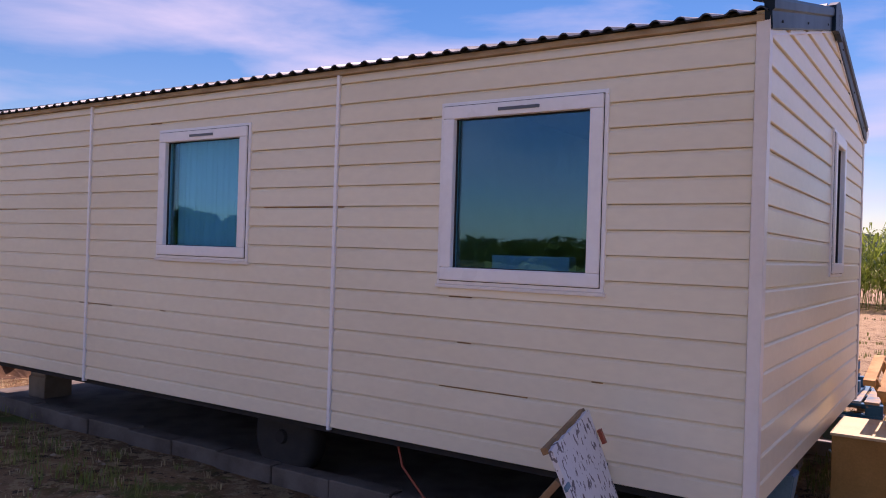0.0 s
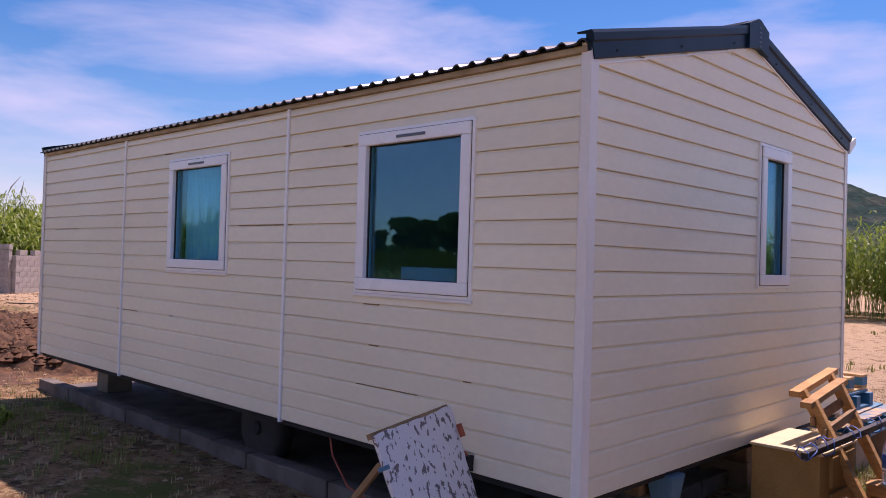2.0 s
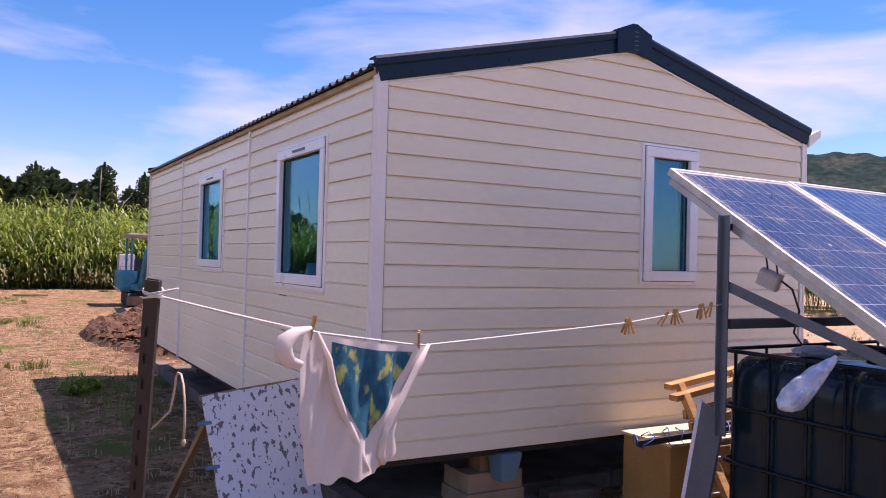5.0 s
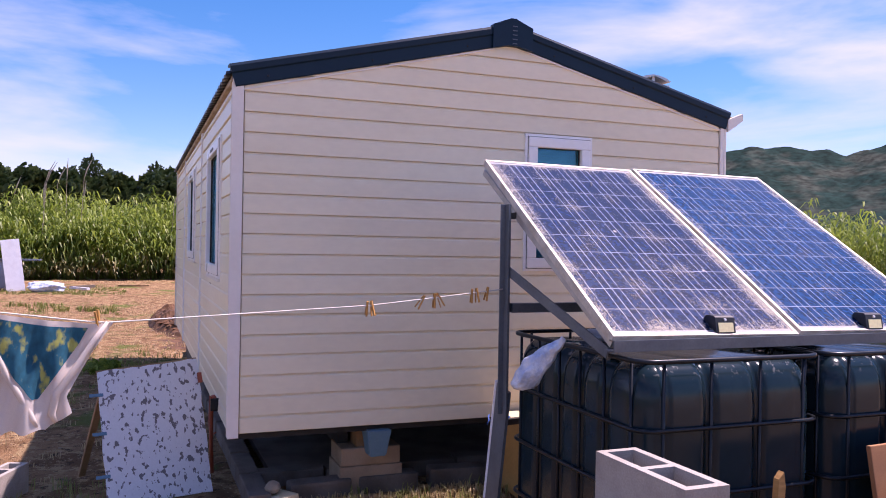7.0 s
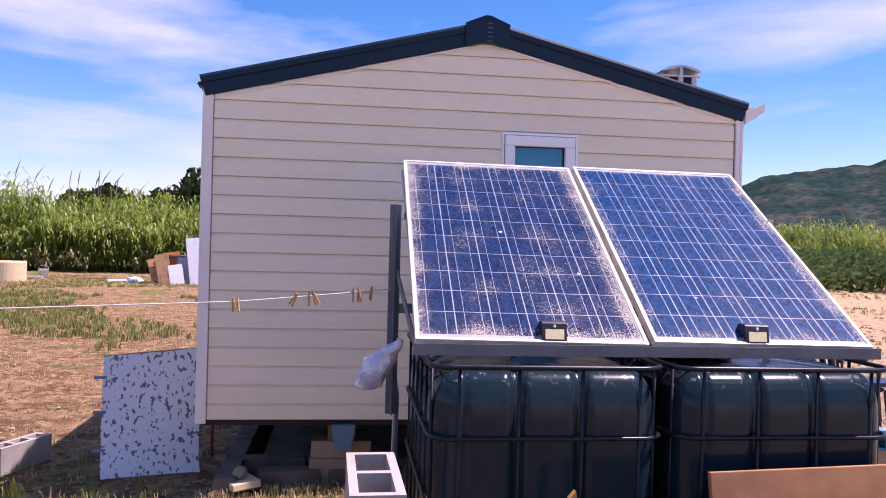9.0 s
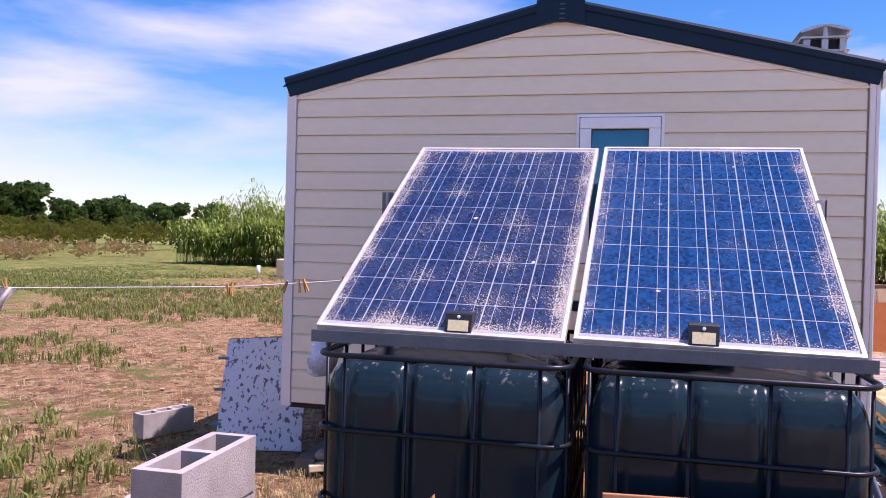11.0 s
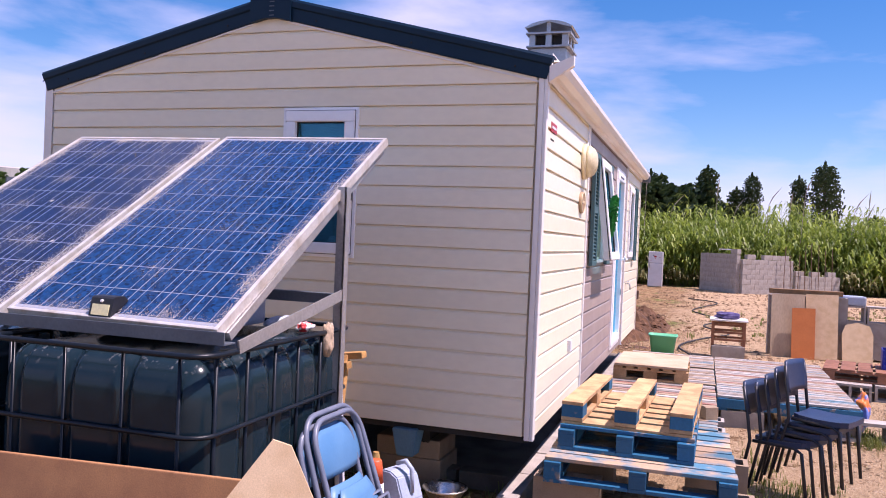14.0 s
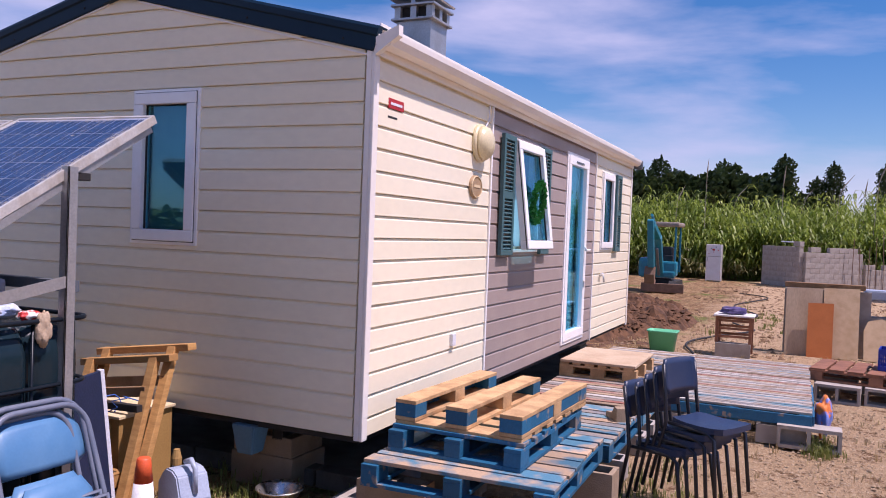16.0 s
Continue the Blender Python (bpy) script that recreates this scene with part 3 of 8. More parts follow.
def verge(x_face, sx):
    """The folded dark trim along both slopes of a gable, with the cap at the ridge."""
    for y_out in (Y0 - 0.03, Y1 + 0.03):
        inner = RIDGE_Y + (-0.13 if y_out < RIDGE_Y else 0.13)
        bm = bmesh.new()
        prof = [(0.0, -0.036), (0.030, -0.038), (0.034, -0.030), (0.034, 0.050), (0.046, 0.060), (0.048, 0.098), (0.040, 0.116), (-0.05, 0.116), (-0.05, 0.105), (0.0, 0.10)]
        cut = 0.30 if y_out < RIDGE_Y else -0.30
        rings = [[bm.verts.new((x_face + sx * o, y - (z - 0.03) * c, slope_z(y - (z - 0.03) * c) + z)) for o, z in prof] for y, c in ((y_out, cut), (inner, 0.0))]
        a, b = rings
        for k in range(len(prof)):
            bm.faces.new((a[k - 1], a[k], b[k], b[k - 1]))
        bm.faces.new(a)
        bm.faces.new(b)
        trim = wpart("verge_trim", bm, M_ANTHRACITE, home, "anthracite folded metal verge trim")
        for f in (0.12, 0.5, 0.88):
            y = y_out + (inner - y_out) * f
            wpart("rivet", lathe(bmesh.new(), [(0.008, 0), (0.006, 0.005)], 8, Matrix.Translation((x_face + sx * 0.036, y, slope_z(y) + 0.0)) @ pose(0, 0, 0, 0, 90 * sx, 0)), M_DARK, trim)
        # pale strip under the trim
        bm = bmesh.new()
        bar(bm, (x_face + sx * 0.022, y_out + (0.06 if y_out < RIDGE_Y else -0.06), slope_z(y_out) - 0.046), (x_face + sx * 0.022, inner, slope_z(inner) - 0.046), 0.008, 0.010)
        wpart("under_strip", bm, M_TRIM, home)
    bm = bmesh.new()
    o = [(-0.162, -0.080), (-0.04, -0.052), (0.04, -0.052), (0.162, -0.080), (0.162, 0.092), (0.02, 0.150), (-0.02, 0.150), (-0.162, 0.092)]
    f = Matrix(((0, sx, 0, x_face), (1, 0, 0, RIDGE_Y), (0, 0, 1, RIDGE), (0, 0, 0, 1)))
    extruded(bm, o, 0.056, f)
    cap = wpart("ridge_end_cap", bm, M_ANTHRACITE, home, "anthracite ridge end cap with vent slots")
    for k in range(5):
        wpart("vent_slot", boxed(-0.005, 0.032, 0.056, 0.059, 0.090 - k * 0.032, 0.096 - k * 0.032, m=f), M_STEEL, cap)


verge(X1, 1)
verge(X0, -1)
wpart("ridge_cap", tube(bmesh.new(), [(X0, RIDGE_Y, RIDGE + 0.11), (X1 - 0.02, RIDGE_Y, RIDGE + 0.11)], 0.045, 10), M_ROOF, home)

# gutter on the sunny side
bm = bmesh.new()
gp = [(0.0, 0.0), (0.045, -0.012), (0.085, 0.005), (0.105, 0.045), (0.108, 0.075), (0.100, 0.075), (0.094, 0.047), (0.078, 0.016), (0.045, 0.002), (0.008, 0.012), (0.008, 0.075), (0.0, 0.075)]
rings = [[bm.verts.new((x, Y1 + 0.036 + o, 2.785 + z)) for o, z in gp] for x in (X0 - 0.08, X1 + 0.03)]
for k in range(len(gp)):
    bm.faces.new((rings[0][k - 1], rings[0][k], rings[1][k], rings[1][k - 1]))
bm.faces.new(rings[0])
bm.faces.new(rings[1])
gutter = wpart("gutter", bm, M_TRIM, home, "cream plastic roof gutter")
wpart("fascia", boxed(X0, X1, Y1 + 0.0345, Y1 + 0.040, 2.74, 2.93), M_TRIM, home)
wpart("gutter_outlet", boxed(X0 - 0.12, X0 - 0.04, Y1 + 0.03, Y1 + 0.15, 2.74, 2.86, bevel=0.012), M_STEEL, home)
bm = bmesh.new()
extruded(bm, [(0.0, 0.0), (0.15, 0.10), (0.15, 0.16), (0.0, 0.10)], 0.05, Matrix(((0, 1, 0, X1 - 0.01), (1, 0, 0, Y1 + 0.03), (0, 0, 1, 2.74), (0, 0, 0, 1))))
wpart("gutter_bracket", bm, M_TRIM, home, "bent cream gutter end bracket")
wpart("eave_block", boxed(X1 - 0.10, X1 - 0.002, Y1 + 0.042, Y1 + 0.125, 2.80, 2.875, bevel=0.006), M_EAVE, home, "stained timber in the gutter end")

# chimney vent
chimney = wpart("chimney_shaft", boxed(-1.86, -1.60, 7.585, 7.845, 2.80, 3.19, bevel=0.004), M_GALV, home, "pale galvanised square chimney vent")
for z0, z1, g in ((3.19, 3.205, 0.03), (3.285, 3.30, 0.035)):
    wpart("collar", boxed(-1.86 - g, -1.60 + g, 7.585 - g, 7.845 + g, z0, z1, bevel=0.003), M_GALV, chimney)
wpart("chimney_core", boxed(-1.84, -1.62, 7.605, 7.825, 3.205, 3.285), M_DARK, chimney)
for x, y in ((-1.85, 7.595), (-1.61, 7.595), (-1.85, 7.835), (-1.61, 7.835), (-1.73, 7.595), (-1.73, 7.835), (-1.61, 7.715)):
    wpart("vent_post", boxed(x - 0.022, x + 0.022, y - 0.022, y + 0.022, 3.205, 3.285), M_GALV, chimney)
bm = bmesh.new()
pr = [(-0.175, 0.0), (-0.12, 0.028), (-0.06, 0.043), (0.0, 0.048), (0.06, 0.043), (0.12, 0.028), (0.175, 0.0), (0.165, -0.008), (0.0, 0.037), (-0.165, -0.008)]
extruded(bm, pr, 0.34, Matrix(((0, 1, 0, -1.90), (1, 0, 0, 7.715), (0, 0, 1, 3.335), (0, 0, 0, 1))))
wpart("chimney_hood", bm, M_GALV, chimney)
for x in (-1.88, -1.60):
    wpart("hood_leg", boxed(x, x + 0.02, 7.70, 7.73, 3.30, 3.39), M_GALV, chimney)
chimney.location.z = -0.035


def ring_bars(bm, u0, u1, z0, z1, w, o0, o1, m, bevel=0.004):
    box(bm, u0, u1, o0, o1, z1 - w, z1, bevel, m)
    box(bm, u0, u1, o0, o1, z0, z0 + w, bevel, m)
    box(bm, u0, u0 + w, o0, o1, z0 + w, z1 - w, bevel, m)
    box(bm, u1 - w, u1, o0, o1, z0 + w, z1 - w, bevel, m)
    return bm


def window(side, u0, u1, z0, z1, vent=True, tilt=0.0, name="window"):
    m = SIDE[side]
    w = wpart(name, ring_bars(bmesh.new(), u0, u1, z0, z1, 0.028, -0.05, 0.030, m), M_PVC, home, "white plastic framed window")
    a, b, c, d = u0 + 0.024, u1 - 0.024, z0 + 0.024, z1 - 0.024
    s = m
    if tilt:
        s = m @ Matrix.Translation((0, 0.03, d)) @ pose(0, 0, 0, tilt, 0, 0) @ Matrix.Translation((0, 0, -d))
    wpart("frame", ring_bars(bmesh.new(), a, b, c, d, 0.075, -0.03, 0.045, s, 0.008), M_PVC, w, "white sash")
    wpart("pane", boxed(a + 0.065, b - 0.065, -0.012, -0.004, c + 0.065, d - 0.065, m=s), M_GLASS, w, "blue-green tinted glass")
    wpart("gasket", ring_bars(bmesh.new(), a + 0.07, b - 0.07, c + 0.07, d - 0.07, 0.010, -0.003, 0.012, s, 0), M_RUBBER, w)
    # dark ring laid in to stand for the shade round the sash
    wpart("shadow_gap", ring_bars(bmesh.new(), a - 0.004, b + 0.004, c - 0.004, d + 0.004, 0.010, 0.024, 0.032, s, 0), M_RUBBER, w, "thin dark strip for the shadow gap round the sash")
    if vent:
        mid = (u0 + u1) / 2
        wpart("vent_slot", boxed(mid - 0.13, mid + 0.13, 0.045, 0.050, d - 0.048, d - 0.030, m=s), M_STEEL, w)
    return w


w1 = window("near", *OPENINGS["near"][0])
w2 = window("near", *OPENINGS["near"][1])
w5 = window("far", *OPENINGS["far"][0], vent=False, tilt=7.5)
w4 = window("far", *OPENINGS["far"][2], vent=False)
w3 = window("end", *OPENINGS["end"][0], vent=False)
# glazed door
u0, u1, z0, z1 = OPENINGS["far"][1]
fm = SIDE["far"]
door = wpart("door", ring_bars(bmesh.new(), u0, u1, z0, z1, 0.04, -0.05, 0.030, fm), M_PVC, home, "white glazed door with full-height pane")
wpart("frame", ring_bars(bmesh.new(), u0 + 0.035, u1 - 0.035, z0 + 0.035, z1 - 0.035, 0.095, -0.03, 0.042, fm, 0.008), M_PVC, door)
wpart("pane", boxed(u0 + 0.12, u1 - 0.12, -0.012, -0.004, z0 + 0.12, z1 - 0.12, m=fm), M_GLASS, door, "blue-green tinted glass")
wpart("vent_slot", boxed(u0 + 0.3, u1 - 0.3, 0.042, 0.048, z1 - 0.10, z1 - 0.08, m=fm), M_STEEL, door)
bm = bmesh.new()
tube(bm, [fm @ Vector(p) for p in ((u1 - 0.80, 0.042, 1.58), (u1 - 0.80, 0.10, 1.58), (u1 - 0.66, 0.10, 1.575), (u1 - 0.62, 0.09, 1.61))], 0.012, 8)
wpart("handle", bm, M_PVC, door, "white lever handle", True)
wpart("lock_plate", boxed(u1 - 0.82, u1 - 0.78, 0.042, 0.05, 1.15, 1.22, m=fm), M_GALV, door)
# sill under the windows on the shaded side
for a, b, c, d in OPENINGS["near"]:
    trim_bar("window_sill", "near", a - 0.01, b + 0.01, c - 0.022, c - 0.001, 0.0, 0.035, M_TRIM)

# curtain behind the smaller window, and what stands inside the larger one
bm = bmesh.new()
for (ua, ub) in ((-5.26, -4.80), (-4.82, -4.35)):
    cols = 48
    row = []
    for k in range(cols + 1):
        u = ua + (ub - ua) * k / cols
        o = 4.06 + 0.018 * math.sin(k * 0.95) + 0.01 * math.sin(k * 2.3 + ua)
        row.append((bm.verts.new((u, o, 1.5)), bm.verts.new((u, o, 2.6)), bm.verts.new((u, o + 0.004, 1.5)), bm.verts.new((u, o + 0.004, 2.6))))
    for a, b in zip(row, row[1:]):
        bm.faces.new((a[0], b[0], b[1], a[1]))
        bm.faces.new((a[2], a[3], b[3], b[2]))
curtain = wpart("curtain", bm, M_CURTAIN, home, "white gathered voile curtain", True)
bm = boxed(-5.80, -5.00, Y1 - 0.11, Y1 - 0.10, 0.6, 2.6)
wpart("door_curtain", bm, M_CURTAIN, home, "pale net curtain behind the door")
# unseen backings added behind two panes to set how bright they look
wpart("pane_backing", boxed(-0.96, -0.955, 6.05, 6.54, 1.62, 2.55), M_PANE_BACKING, home, "plain backing added to set the brightness of the pane")
wpart("pane_backing", boxed(-3.95, -3.27, Y1 - 0.12, Y1 - 0.115, 1.6, 2.54), M_CURTAIN, home, "plain backing added to set the brightness of the pane")
# dirt caught in the joints of the shaded wall
stain_rnd = random.Random(19)
M_STAIN = material("brown_joint_dirt", (0.40, 0.24, 0.10), 0.9, second=(0.14, 0.075, 0.03), grain=9, amount=0.9)
stain_bm = bmesh.new()
for k in range(32, 46):
    z = stain_rnd.choice(ROWS_Z[2:]) - 0.0035
    u = stain_rnd.uniform(X0 + 0.2, X1 - 0.25)
    ln = stain_rnd.uniform(0.25, 0.9) if k < 38 else stain_rnd.uniform(0.05, 0.16)
    if u + ln > X1 - 0.06 or any(a - ln - 0.05 < u < b + 0.02 and c - 0.05 < z < d + 0.05 for a, b, c, d in OPENINGS["near"]):
        continue
    box(stain_bm, u, u + ln, 0.0, 0.0095 if k < 38 else 0.0115, z - 0.004, z + 0.003, 0, SIDE["near"])
tagged(wpart("joint_stain", stain_bm, M_STAIN, near_wall), kind="stuff")


# ---- water tanks and solar panels ----
def tank_outline(x0, x1, y0, y1, bars_x, bars_y, inset, groove):
    """A rounded rectangle with upright grooves where the cage bars run."""
    r = 0.12
    out = []
    segs = [((x1, y0 + r), (x1, y1 - r), (1, 0), 1, bars_y), ((x1 - r, y1), (x0 + r, y1), (0, 1), 0, bars_x), ((x0, y1 - r), (x0, y0 + r), (-1, 0), 1, bars_y), ((x0 + r, y0), (x1 - r, y0), (0, -1), 0, bars_x)]
    cen = [(x1 - r, y1 - r, 0), (x0 + r, y1 - r, 90), (x0 + r, y0 + r, 180), (x1 - r, y0 + r, 270)]
    for (p, q, nrm, axis, bars), (cx, cy, a0) in zip(segs, cen):
        n = 44
        for k in range(n):
            f = (k + 0.5) / n
            c = [p[0] + (q[0] - p[0]) * f, p[1] + (q[1] - p[1]) * f]
            g = inset + groove * max(math.exp(-((c[axis] - bar_at) / 0.027) ** 4) for bar_at in bars)
            out.append((c[0] - nrm[0] * g, c[1] - nrm[1] * g))
        for k in range(9):
            a = radians(a0 + 90 * (k + 0.5) / 9)
            rr = max(0.012, r - inset)
            out.append((cx + rr * math.cos(a), cy + rr * math.sin(a)))
    return out


def water_tank(x0, x1, y0, y1, label):
    tank = placed("water_tank", label, "water tank", ((x0 + x1) / 2, (y0 + y1) / 2, 0), "caged water tanks")
    bm = bmesh.new()
    prev = None
    levels = [(0.16, 0.04), (0.19, 0.012), (0.26, 0.0), (0.45, 0.0), (0.7, 0.0), (0.9, 0.0), (1.07, 0.0), (1.13, 0.003), (1.175, 0.011), (1.21, 0.025), (1.235, 0.044), (1.252, 0.066), (1.262, 0.088), (1.266, 0.105)]
    bars_y = [y0 + (y1 - y0) * f for f in (0.12, 0.37, 0.64, 0.89)]
    bars_x = [x0 + (x1 - x0) * f for f in (0.08, 0.25, 0.42, 0.58, 0.75, 0.92)]
    for z, ins in levels:
        ring = [bm.verts.new((x, y, z)) for x, y in tank_outline(x0 + 0.012, x1 - 0.012, y0 + 0.012, y1 - 0.012, bars_x, bars_y, ins, 0.030)]
        if prev:
            for k in range(len(ring)):
                bm.faces.new((prev[k - 1], prev[k], ring[k], ring[k - 1]))
        else:
            bm.faces.new(ring)
        prev = ring
    bm.faces.new(prev)
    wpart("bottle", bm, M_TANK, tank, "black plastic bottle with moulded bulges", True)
    for z in (1.285, 1.0, 0.72, 0.44, 0.17):
        wpart("cage_hoop", tube(bmesh.new(), rounded_path(x0, x1, y0, y1, z, 0.09), 0.0092 if z < 1.2 else 0.011, 8, True), M_CAGE, tank, "", True)
    ps = [(x, y) for y in bars_y for x in (x1 - 0.014, x0 + 0.014)] + [(x, y) for x in bars_x for y in (y0 + 0.014, y1 - 0.014)]
    for x, y in ps:
        wpart("cage_bar", tube(bmesh.new(), [(x, y, 0.15), (x, y, 1.28)], 0.0078, 6), M_CAGE, tank, "", True)
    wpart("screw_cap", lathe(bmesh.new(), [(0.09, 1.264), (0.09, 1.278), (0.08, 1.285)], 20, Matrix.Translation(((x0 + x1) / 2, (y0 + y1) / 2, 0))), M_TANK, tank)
    for y in (y0 + 0.07, (y0 + y1) / 2, y1 - 0.07):
        wpart("foot_rail", boxed(x0 + 0.02, x1 - 0.02, y - 0.05, y + 0.05, -0.03, 0.15, bevel=0.006), M_CAGE, tank)
    return tank


water_tank(0.58, 1.78, 5.255, 6.225, "black plastic water tank in a black tube cage")
water_tank(0.58, 1.78, 6.275, 7.245, "black plastic water tank in a black tube cage")


def cell_material(name, dark, light):
    m = bpy.data.materials.new(name)
    m.use_nodes = True
    t, n = m.node_tree, m.node_tree.nodes
    b = n["Principled BSDF"]
    geo = n.new("ShaderNodeNewGeometry")
    vor = n.new("ShaderNodeTexVoronoi")
    vor.inputs["Scale"].default_value = 70
    t.links.new(geo.outputs["Position"], vor.inputs["Vector"])
    mix = n.new("ShaderNodeMix")
    mix.data_type = 'RGBA'
    mix.inputs["A"].default_value, mix.inputs["B"].default_value = (*dark, 1), (*light, 1)
    sep = n.new("ShaderNodeSeparateColor")
    t.links.new(vor.outputs["Color"], sep.inputs["Color"])
    t.links.new(sep.outputs["Red"], mix.inputs["Factor"])
    t.links.new(mix.outputs["Result"], b.inputs["Base Color"])
    b.inputs["Roughness"].default_value = 0.2
    b.inputs["Specular IOR Level"].default_value = 0.25
    b.inputs["Coat Weight"].default_value = 0.2
    b.inputs["Coat Roughness"].default_value = 0.04
    return m




def dust_material(name, extra):
    """Dried dust: thick along the frame, thin specks and a few splashes elsewhere, clear between."""
    m = bpy.data.materials.new(name)
    m.use_nodes = True
    t, n = m.node_tree, m.node_tree.nodes
    b = n["Principled BSDF"]

    def calc(op, a, c=0.0, d=None):
        k = n.new("ShaderNodeMath")
        k.operation = op
        for i, v in enumerate((a, c) if d is None else (a, c, d)):
            if isinstance(v, (int, float)):
                k.inputs[i].default_value = v
            else:
                t.links.new(v, k.inputs[i])
        return k.outputs[0]

    def ranged(v, lo, hi, to=1.0):
        r = n.new("ShaderNodeMapRange")
        r.interpolation_type = 'SMOOTHSTEP'
        r.inputs["From Min"].default_value, r.inputs["From Max"].default_value, r.inputs["To Max"].default_value = lo, hi, to
        t.links.new(v, r.inputs["Value"])
        return r.outputs["Result"]

    def noise_of(scale, detail):
        k = n.new("ShaderNodeTexNoise")
        k.inputs["Scale"].default_value, k.inputs["Detail"].default_value = scale, detail
        t.links.new(geo.outputs["Position"], k.inputs["Vector"])
        return k.outputs["Fac"]
    geo, tc, sep = n.new("ShaderNodeNewGeometry"), n.new("ShaderNodeTexCoord"), n.new("ShaderNodeSeparateXYZ")
    t.links.new(tc.outputs["Object"], sep.inputs[0])
    side = calc('SUBTRACT', 0.48, calc('ABSOLUTE', sep.outputs["X"]))
    near = calc('MAXIMUM', ranged(side, 0.10, 0.0), calc('MAXIMUM', ranged(sep.outputs["Y"], 0.15, 0.016), ranged(sep.outputs["Y"], 1.57, 1.656)))
    big, fine = noise_of(5.0, 7.0), noise_of(190.0, 2.0)
    total = calc('ADD', calc('MULTIPLY_ADD', big, 0.5, fine), calc('MULTIPLY_ADD', near, 0.17, extra))
    film = ranged(total, 0.885, 1.03, 0.62)
    spots = n.new("ShaderNodeTexVoronoi")
    spots.inputs["Scale"].default_value = 6.5
    t.links.new(geo.outputs["Position"], spots.inputs["Vector"])
    pick = n.new("ShaderNodeSeparateColor")
    t.links.new(spots.outputs["Color"], pick.inputs["Color"])
    ragged = calc('MULTIPLY_ADD', calc('SUBTRACT', noise_of(90.0, 3.0), 0.5), 0.16, spots.outputs["Distance"])
    splash = calc('MULTIPLY', ranged(ragged, 0.075, 0.045, 0.75), calc('GREATER_THAN', pick.outputs["Red"], 0.72))
    t.links.new(calc('MAXIMUM', film, splash), b.inputs["Alpha"])
    b.inputs["Base Color"].default_value = (0.60, 0.54, 0.45, 1)
    b.inputs["Roughness"].default_value = 0.9
    b.inputs["Specular IOR Level"].default_value = 0.1
    return m


M_CELLS = (cell_material("dull_blue_solar_cell", (0.005, 0.012, 0.036), (0.012, 0.032, 0.10)), cell_material("bright_blue_solar_cell", (0.002, 0.016, 0.058), (0.004, 0.052, 0.16)))
M_FILMS = (dust_material("thick_dried_dust", 0.035), dust_material("thin_dried_dust", -0.015))
M_BUS = material("silver_busbar", (0.42, 0.46, 0.54), 0.35, metal=0.3, bump=0.0, grain=20)
M_BACKSHEET = material("white_backsheet", (0.26, 0.30, 0.40), 0.4, second=(0.36, 0.36, 0.36), grain=12, bump=0.0)
PANEL_TILT = math.degrees(math.atan2(0.89, 1.44))


def panel_pose(y):
    c, s = math.cos(radians(PANEL_TILT)), math.sin(radians(PANEL_TILT))
    m = Matrix(((0, -c, s, 1.657), (1, 0, 0, y - 0.016), (0, s, c, 1.372), (0, 0, 0, 1)))
    return m @ pose(0, 0, 0, 0, 0, -1.15)


def solar_panel(y, label, cell_mat, film_mat):
    """A framed module of six by ten cells; local x across, y up the slope."""
    w, h = 0.992, 1.672
    p = thing("photovoltaic_module", label, "solar panel", panel_pose(y), "solar panels")
    bm = bmesh.new()
    t = 0.016
    box(bm, -w / 2, w / 2, 0, t, -0.020, 0.006, 0.002)
    box(bm, -w / 2, w / 2, h - t, h, -0.036, 0.006, 0.002)
    box(bm, -w / 2, -w / 2 + t, t, h - t, -0.036, 0.006, 0.002)
    box(bm, w / 2 - t, w / 2, t, h - t, -0.036, 0.006, 0.002)
    part("frame", bm, M_ALU, p, "dirty aluminium frame")
    part("backsheet", boxed(-w / 2 + t, w / 2 - t, t, h - t, -0.006, 0.0), M_BACKSHEET, p)
    s = 0.1555
    bm = boxed(-s / 2 + 0.001, s / 2 - 0.001, -s / 2 + 0.001, s / 2 - 0.001, 0.0, 0.0012)
    cell_mesh = bpy.data.meshes.new("cell")
    bmesh.ops.recalc_face_normals(bm, faces=bm.faces)
    bm.to_mesh(cell_mesh)
    bm.free()
    cell_mesh.materials.append(cell_mat)
    cy = (h - 10 * (s + 0.004)) / 2
    for i in range(6):
        for j in range(10):
            c = new("cell", cell_mesh)
            c.parent = p
            c.location = (-2.5 * (s + 0.0035) + i * (s + 0.0035), cy + (j + 0.5) * (s + 0.004), 0.0002)
    bus = part("busbar", boxed(-0.0008, 0.0008, cy, h - cy, 0.0014, 0.0022), M_BUS, p)
    first = True
    for i in range(6):
        for k in (-0.038, 0.038):
            o = bus if first else new("busbar", bus.data)
            o.parent = p
            o.location.x = -2.5 * (s + 0.0035) + i * (s + 0.0035) + k
            first = False
    bm = bmesh.new()
    bmesh.ops.create_grid(bm, x_segments=1, y_segments=1, size=0.5)
    for v in bm.verts:
        v.co = Vector((v.co.x * 2 * (w / 2 - t), t + (v.co.y + 0.5) * (h - 2 * t), 0.0028))
    tagged(part("dirt", bm, film_mat, p, "dried dust and bird splashes"), kind="stuff")
    return p


solar_panel(5.712, "dull blue solar panel thick with dust, tilted above a tank", M_CELLS[0], M_FILMS[0])
solar_panel(6.735, "bright blue solar panel with dusty edges, tilted above a tank", M_CELLS[1], M_FILMS[1])

